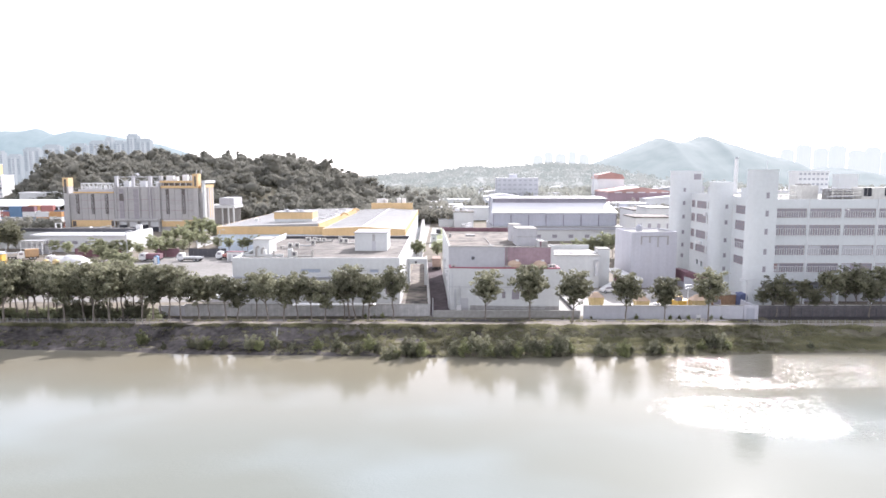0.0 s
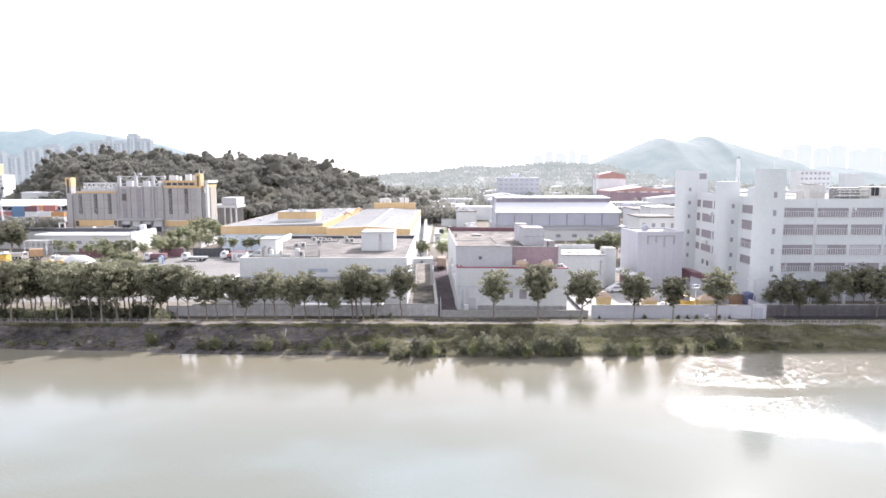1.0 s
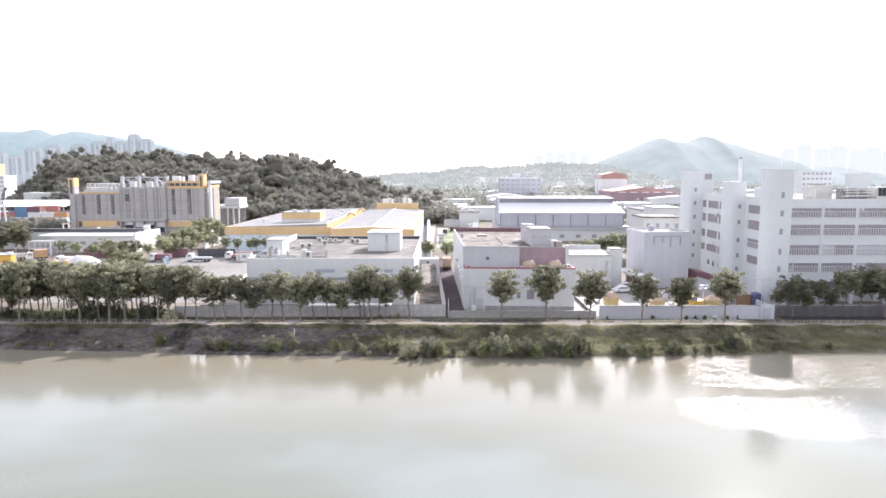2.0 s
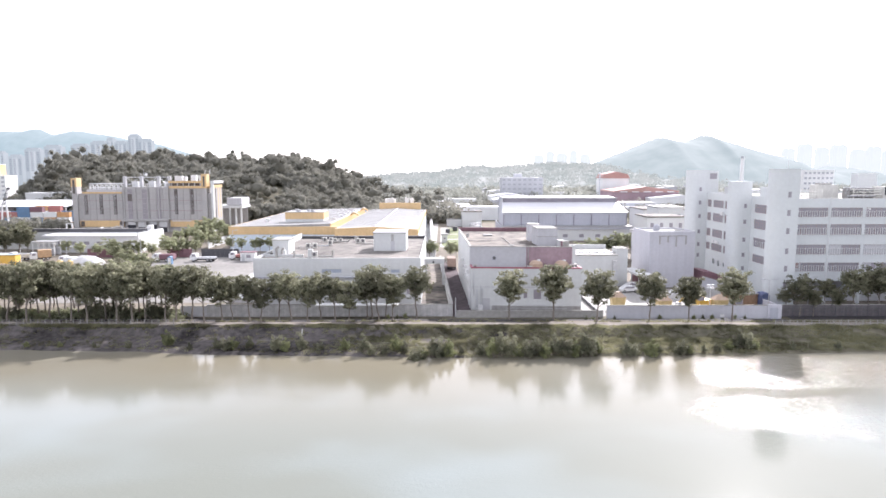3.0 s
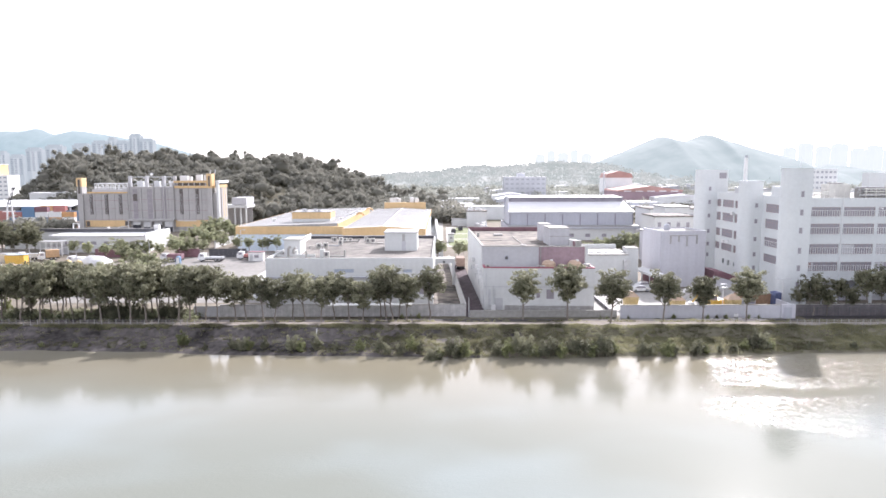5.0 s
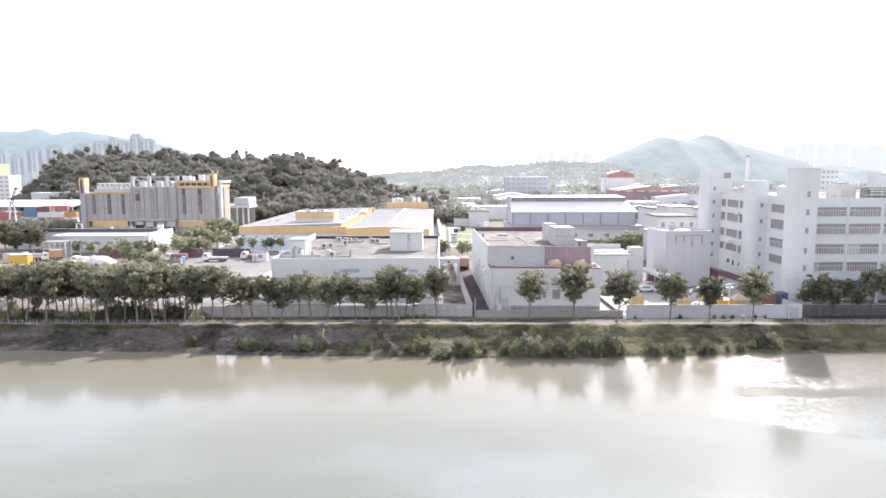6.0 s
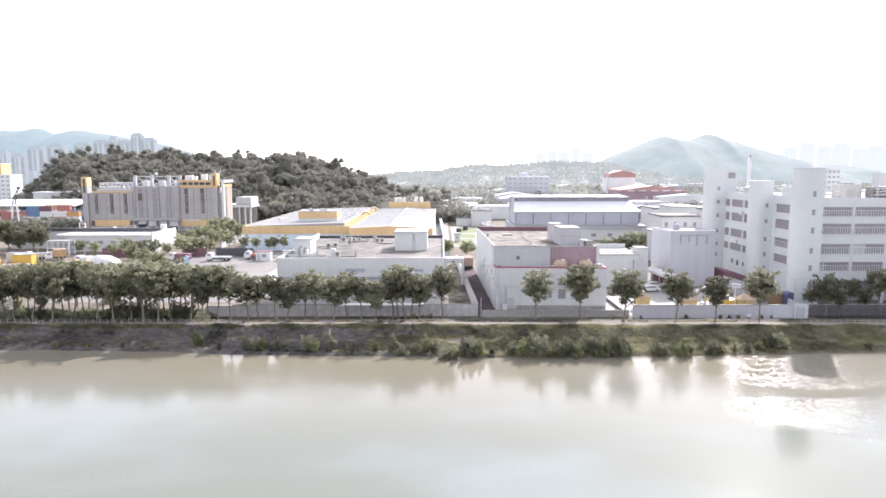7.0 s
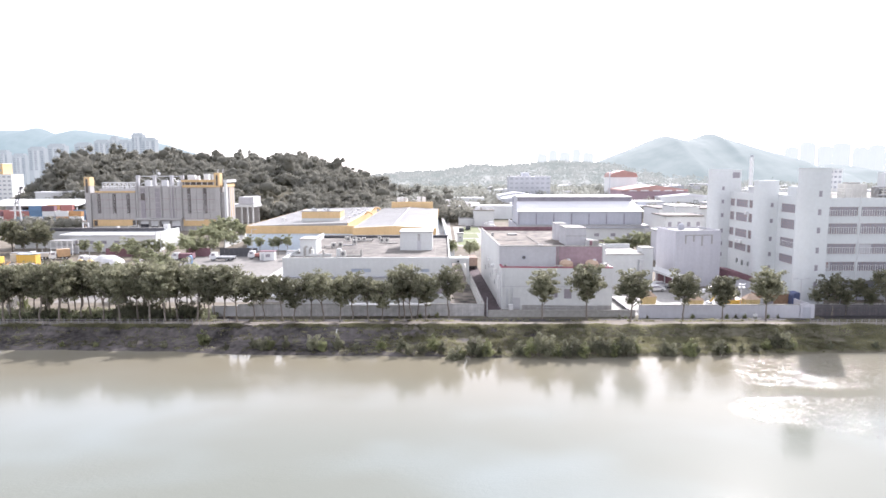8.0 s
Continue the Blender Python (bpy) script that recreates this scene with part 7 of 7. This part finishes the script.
part("shaft", tube(bmesh.new(), (0, 0, 0), (0, 0, 35.6), 1.5, 1.1, 14), FAR_WALLS[0], t)
part("top", tube(bmesh.new(), (0, 0, 35.6), (0, 0, 37.0), 1.15, 1.15, 14), FAR_PANE, t)
t = thing("utility_pole", (91, 400, 0), "pale steel mast rising over the sheds", "mast")
part("shaft", tube(bmesh.new(), (0, 0, 0), (0, 0, 27), 0.5, 0.3, 8), FAR_WALLS[1], t)
part("bracket", one(-1, 1, -0.2, 0.2, 26, 26.4), FAR_WALLS[1], t)

# container yard in the west
COLS = [RED, BLUE, WHITE_METAL, ORANGE, RED, WHITE_METAL, BLUE, MAROON, FAR_WALLS[0]]
rc = random.Random(3)
FRONT = {(7, 3): MAROON, (6, 3): BLUE, (6, 2): BLUE, (8, 2): FAR_WALLS[0], (9, 2): ORANGE, (5, 2): RED, (4, 2): RED, (7, 2): FAR_WALLS[0]}
for i in range(10):
    top = (3, 3, 3, 3, 3, 3, 4, 4, 3, 3)[i]
    for j in range(top):
        skin = FRONT.get((i, j), COLS[(i * 2 + j * 5) % 9])
        container(-251 + 6.4 * i, 322 + rc.uniform(-0.3, 0.3), 2.6 * j, skin)
    for j in range(top):
        container(-251 + 6.4 * i + 3, 332, 2.6 * j, COLS[(i + j * 4 + 3) % 9])
t = thing("open_shed", (-255, 348, 0), "open storage shed with a wide white roof", "shed")
bm = bmesh.new()
v = [bm.verts.new(p) for p in ((0, 0, 9.2), (52, 0, 9.2), (52, 22, 11.8), (0, 22, 11.8), (0, 0, 8.9), (52, 0, 8.9), (52, 22, 11.5), (0, 22, 11.5))]
for q in ((0, 1, 2, 3), (7, 6, 5, 4), (4, 5, 1, 0), (5, 6, 2, 1), (6, 7, 3, 2), (7, 4, 0, 3)):
    bm.faces.new([v[i] for i in q])
part("roof", bm, WHITE, t)
part("back_wall", one(0, 52, 21, 21.5, 0, 11.2), GREY_WALL, t)
for i in range(7):
    part("post", one(0.5 + 8.4 * i, 1.0 + 8.4 * i, 0.4, 0.9, 0, 9.0), STEEL, t)
t = thing("mobile_crane", (-204, 300, 0), "mobile crane with white legs and a dark lattice boom", "crane")
part("carrier", one(-3.5, 3.5, -1.3, 1.3, 0.9, 2.4), DARK_BAND, t)
for x in (-2.6, -1.2, 1.2, 2.6):
    for y in (-1.1, 1.1):
        wheel(t, x, y, 0.55)
for x in (-1.7, 1.7):
    part("leg", tube(bmesh.new(), (x, 0, 2.3), (x * 0.55, 0, 12.5), 0.42, 0.36, 8), WHITE_METAL, t, "white tapered leg")
part("cross_beam", one(-1.3, 1.3, -0.3, 0.3, 12.2, 12.8), WHITE_METAL, t)
for dx, dy in ((-0.7, -0.5), (0.7, -0.5), (0, 0.6)):
    part("boom_chord", tube(bmesh.new(), (dx, dy, 12.7), (2.3 + dx * 0.5, dy * 0.5, 19.4), 0.16, 0.12, 5), DARK_BAND, t)
for k in range(6):
    a, b = k / 6, (k + 1) / 6
    for sgn in (-1, 1):
        part("boom_lacing", tube(bmesh.new(), (2.3 * a + sgn * 0.6, -0.45, 12.7 + 6.7 * a), (2.3 * b - sgn * 0.5, -0.4, 12.7 + 6.7 * b), 0.1, 0.1, 4), DARK_BAND, t)
part("boom_head", one(1.8, 3.0, -0.4, 0.4, 19.3, 20.3), DARK_BAND, t)

# trees of the yards and the plain
ry = random.Random(31)
YARD_TREES = ((312, 205, 7.5), (330, 209, 6.5), (345, 212, 6), (285, 206, 5), (262, 207, 6), (240, 204, 6), (215, 202, 7), (190, 206, 5), (160, 210, 5), (135, 214, 5), (222, 190, 6), (240, 182, 6), (256, 180, 5), (30, 222, 7), (10, 226, 8), (55, 224, 7.5),
              (370, 228, 7), (385, 236, 7), (395, 226, 6), (360, 216, 5))
BACK_TREES = ((768, 205, 6), (775, 206, 5), (806, 204, 5.6), (815, 209, 4.6), (1085, 205, 7), (1100, 206, 8), (1050, 207, 6), (1030, 206, 5), (1110, 208, 8), (1070, 207, 6.5),
              (372, 262, 8.5), (388, 268, 9), (402, 262, 8.5), (356, 256, 6.5), (344, 252, 6), (414, 255, 7), (330, 246, 5.5), (360, 246, 7), (270, 172, 6), (190, 150, 6), (230, 150, 7), (265, 152, 6.5), (300, 150, 6), (-24, 142, 7), (210, 140, 6), (250, 136, 6))
for u, y, h in YARD_TREES + BACK_TREES:
    plant(YARD[ry.randrange(3)], ux(u, y), y, 0, h / 6.0, ry.uniform(0, 360))
SLIM = [make_tree(s, 6.0, 1.75, LEAF_LIGHT, leaf=0.14, per=40, bare=0.42, clumps=60, label="slender light green tree in a row beside the blue wall", group="trees at the blue wall") for s in (25, 26)]
for i, (u, h) in enumerate(((420, 6.4), (441, 6.2), (463, 5.8), (473, 6.3), (489, 6.4))):
    plant(SLIM[i % 2], ux(u, 212), 212, 0, h / 6.0, ry.uniform(0, 360))


# haze is painted: pale emission laid over a nearly dark base
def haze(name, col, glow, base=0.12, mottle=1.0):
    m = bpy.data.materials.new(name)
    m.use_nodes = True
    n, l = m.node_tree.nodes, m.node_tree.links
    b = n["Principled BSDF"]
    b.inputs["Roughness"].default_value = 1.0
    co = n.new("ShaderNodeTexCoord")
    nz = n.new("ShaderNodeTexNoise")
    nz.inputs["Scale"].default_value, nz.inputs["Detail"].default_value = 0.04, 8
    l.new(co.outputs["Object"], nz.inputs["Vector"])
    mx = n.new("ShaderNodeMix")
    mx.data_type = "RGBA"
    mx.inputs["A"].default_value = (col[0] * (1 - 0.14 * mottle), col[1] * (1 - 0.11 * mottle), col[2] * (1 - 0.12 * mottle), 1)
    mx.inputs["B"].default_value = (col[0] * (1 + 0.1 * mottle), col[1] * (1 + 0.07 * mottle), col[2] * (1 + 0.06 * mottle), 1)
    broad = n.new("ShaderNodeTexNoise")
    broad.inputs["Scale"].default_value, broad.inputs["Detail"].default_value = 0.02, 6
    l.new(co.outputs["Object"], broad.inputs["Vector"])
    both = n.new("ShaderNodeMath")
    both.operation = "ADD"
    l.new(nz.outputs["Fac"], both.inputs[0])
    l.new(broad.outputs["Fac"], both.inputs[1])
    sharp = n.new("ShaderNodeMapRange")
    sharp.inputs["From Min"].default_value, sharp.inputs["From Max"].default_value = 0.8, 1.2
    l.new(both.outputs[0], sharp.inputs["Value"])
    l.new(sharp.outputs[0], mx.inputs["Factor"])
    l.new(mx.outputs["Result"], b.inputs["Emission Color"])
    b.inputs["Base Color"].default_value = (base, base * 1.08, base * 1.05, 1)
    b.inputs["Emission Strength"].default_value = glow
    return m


def build_far_trees():
    """Tree belts of the plain behind the works."""
    rng = np.random.default_rng(77)
    c, r = [], []
    for k in range(700):
        y = rng.uniform(335, 480)
        x = rng.uniform(-60, 0.68 * y)
        if noise.noise((x * 0.012, y * 0.02, 8)) < -0.05:
            continue
        w = rng.uniform(2.2, 4.5)
        c.append((x, y, w * rng.uniform(0.8, 1.6)))
        r.append(w)
    for k in range(260):
        x, y = rng.uniform(-330, -160), rng.uniform(340, 400)
        w = rng.uniform(2.5, 4)
        c.append((x, y, w * rng.uniform(0.8, 1.5)))
        r.append(w)
    for k in range(200):
        x, y = rng.uniform(-44, 10), rng.uniform(330, 400)
        w = rng.uniform(2.5, 4.5)
        c.append((x, y, w * rng.uniform(0.9, 2.0)))
        r.append(w)
    for k in range(90):
        x, y = rng.uniform(-230, -176), rng.uniform(285, 310)
        w = rng.uniform(2, 3.5)
        c.append((x, y, w * rng.uniform(0.9, 1.4)))
        r.append(w)
    return tagged(new("tree_belt", leaves("tree_belt", c, r, 60, 0.7, LEAF_FAR, rng, 0.9, 2.0, 0.0, True)), "belts of distant green trees on the plain", "trees", kind="stuff")


build_far_trees()


def build_haze_trees():
    """Tree belts far out on the plain, haze painted into a paler leaf colour."""
    rng = np.random.default_rng(78)
    c, r = [], []
    for k in range(3200):
        y = rng.uniform(430, 1000)
        x = rng.uniform(-80, 0.7 * y)
        if noise.noise((x * 0.01, y * 0.015, 8)) < -0.1:
            continue
        w = rng.uniform(2.5, 5.0)
        c.append((x, y, w * rng.uniform(0.8, 1.7)))
        r.append(w)
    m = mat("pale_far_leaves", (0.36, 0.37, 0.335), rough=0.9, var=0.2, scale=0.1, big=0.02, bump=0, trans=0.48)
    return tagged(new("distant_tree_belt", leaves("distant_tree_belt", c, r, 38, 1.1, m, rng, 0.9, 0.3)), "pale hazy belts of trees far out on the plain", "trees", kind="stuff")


build_haze_trees()


# distance: hills and towers with haze painted on as a pale glow
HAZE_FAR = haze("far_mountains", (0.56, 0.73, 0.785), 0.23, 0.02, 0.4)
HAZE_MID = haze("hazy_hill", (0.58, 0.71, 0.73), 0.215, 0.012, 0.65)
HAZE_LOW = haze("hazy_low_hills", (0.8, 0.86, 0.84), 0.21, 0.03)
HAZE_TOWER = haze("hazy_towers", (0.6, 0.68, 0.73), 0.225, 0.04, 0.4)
# sunlit wings: a lighter painted copy of the tower haze
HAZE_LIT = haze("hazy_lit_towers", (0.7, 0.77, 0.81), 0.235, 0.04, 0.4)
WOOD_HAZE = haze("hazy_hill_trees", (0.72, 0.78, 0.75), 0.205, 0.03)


def ridge(name, pts, y, depth, material, label, seed, rough=3.0, wood=0):
    """A hill range whose crest follows pts (x, z)."""
    xs = np.linspace(pts[0][0], pts[-1][0], 160)
    top = np.interp(xs, [p[0] for p in pts], [p[1] for p in pts])
    v, f = [], []
    m = 14
    for i, x in enumerate(xs):
        for j in range(m):
            k = j / (m - 1)
            n = noise.noise((x * 0.012, k * depth * 0.012, seed)) * rough * 2 * (1 - k) + noise.noise((x * 0.04, k * depth * 0.03, seed)) * rough * 0.3
            n += 0.12 * noise.noise((x * 0.12, k * depth * 0.12, seed)) * rough + 0.6 * noise.noise((x * 0.03, k * depth * 0.01, seed + 3)) * rough
            v.append((float(x), y - depth * (1 - k), max(-1.0, float(top[i]) * (math.sin(k * math.pi / 2) ** 1.1) + n * min(1, float(top[i]) / 30))))
    for i in range(len(xs) - 1):
        for j in range(m - 1):
            a = i * m + j
            f.append((a, a + m, a + m + 1, a + 1))
    if wood:
        rng = np.random.default_rng(seed)
        c = np.asarray(v)[rng.integers(0, len(v), wood)] + rng.normal(size=(wood, 3)) * (5, 12, 0.8)
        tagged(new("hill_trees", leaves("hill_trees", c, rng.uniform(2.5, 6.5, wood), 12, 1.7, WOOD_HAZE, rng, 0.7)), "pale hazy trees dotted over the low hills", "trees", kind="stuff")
    me = bpy.data.meshes.new(name)
    me.from_pydata(v, [], f)
    me.materials.append(material)
    for q in me.polygons:
        q.use_smooth = True
    return tagged(new(name, me), label, "hills", kind="structure")


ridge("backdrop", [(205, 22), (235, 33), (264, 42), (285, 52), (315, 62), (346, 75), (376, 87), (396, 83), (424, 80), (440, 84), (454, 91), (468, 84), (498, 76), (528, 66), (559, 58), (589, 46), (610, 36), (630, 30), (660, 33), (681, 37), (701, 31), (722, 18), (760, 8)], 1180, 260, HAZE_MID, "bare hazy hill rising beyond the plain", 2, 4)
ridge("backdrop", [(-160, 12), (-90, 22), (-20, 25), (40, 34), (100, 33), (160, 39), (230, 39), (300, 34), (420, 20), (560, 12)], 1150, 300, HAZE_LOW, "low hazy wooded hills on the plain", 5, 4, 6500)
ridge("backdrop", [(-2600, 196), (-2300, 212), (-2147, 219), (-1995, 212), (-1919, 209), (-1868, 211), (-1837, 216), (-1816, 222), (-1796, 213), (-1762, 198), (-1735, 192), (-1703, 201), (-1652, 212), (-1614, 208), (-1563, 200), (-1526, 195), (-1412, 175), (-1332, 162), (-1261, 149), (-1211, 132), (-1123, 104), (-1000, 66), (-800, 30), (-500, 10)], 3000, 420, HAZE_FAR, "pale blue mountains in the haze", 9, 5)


def far_tower(x, y, w, h, label="pale hazy residential tower block", steps=3, skin=None):
    t = thing("tower_block", (x, y, 0), label, "tower", "distant towers")
    for i in range(steps):
        a = w * i / steps
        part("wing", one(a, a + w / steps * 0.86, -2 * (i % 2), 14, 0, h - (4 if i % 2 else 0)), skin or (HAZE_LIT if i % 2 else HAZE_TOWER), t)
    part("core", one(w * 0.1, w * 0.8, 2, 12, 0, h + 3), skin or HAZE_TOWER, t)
    if skin:
        return
    rows = int(h / 3.2)
    me = shared("tower_windows|%.1f" % (w / steps), lambda: one(0, w / steps * 0.5, -0.2, 0.0, 0, 1.3), HAZE_WINDOW)
    for i in range(steps):
        for r in range(rows // 2, rows):
            put("window", me, t, w * i / steps + w / steps * 0.18, -2 * (i % 2) - 0.02, r * 3.2 - 2.2)


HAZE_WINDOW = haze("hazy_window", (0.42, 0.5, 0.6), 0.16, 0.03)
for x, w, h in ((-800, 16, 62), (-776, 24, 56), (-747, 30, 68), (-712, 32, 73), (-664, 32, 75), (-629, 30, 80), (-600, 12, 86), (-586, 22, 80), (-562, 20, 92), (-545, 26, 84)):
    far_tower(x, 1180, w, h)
# bright haze over the farthest towers, painted as near-white glow
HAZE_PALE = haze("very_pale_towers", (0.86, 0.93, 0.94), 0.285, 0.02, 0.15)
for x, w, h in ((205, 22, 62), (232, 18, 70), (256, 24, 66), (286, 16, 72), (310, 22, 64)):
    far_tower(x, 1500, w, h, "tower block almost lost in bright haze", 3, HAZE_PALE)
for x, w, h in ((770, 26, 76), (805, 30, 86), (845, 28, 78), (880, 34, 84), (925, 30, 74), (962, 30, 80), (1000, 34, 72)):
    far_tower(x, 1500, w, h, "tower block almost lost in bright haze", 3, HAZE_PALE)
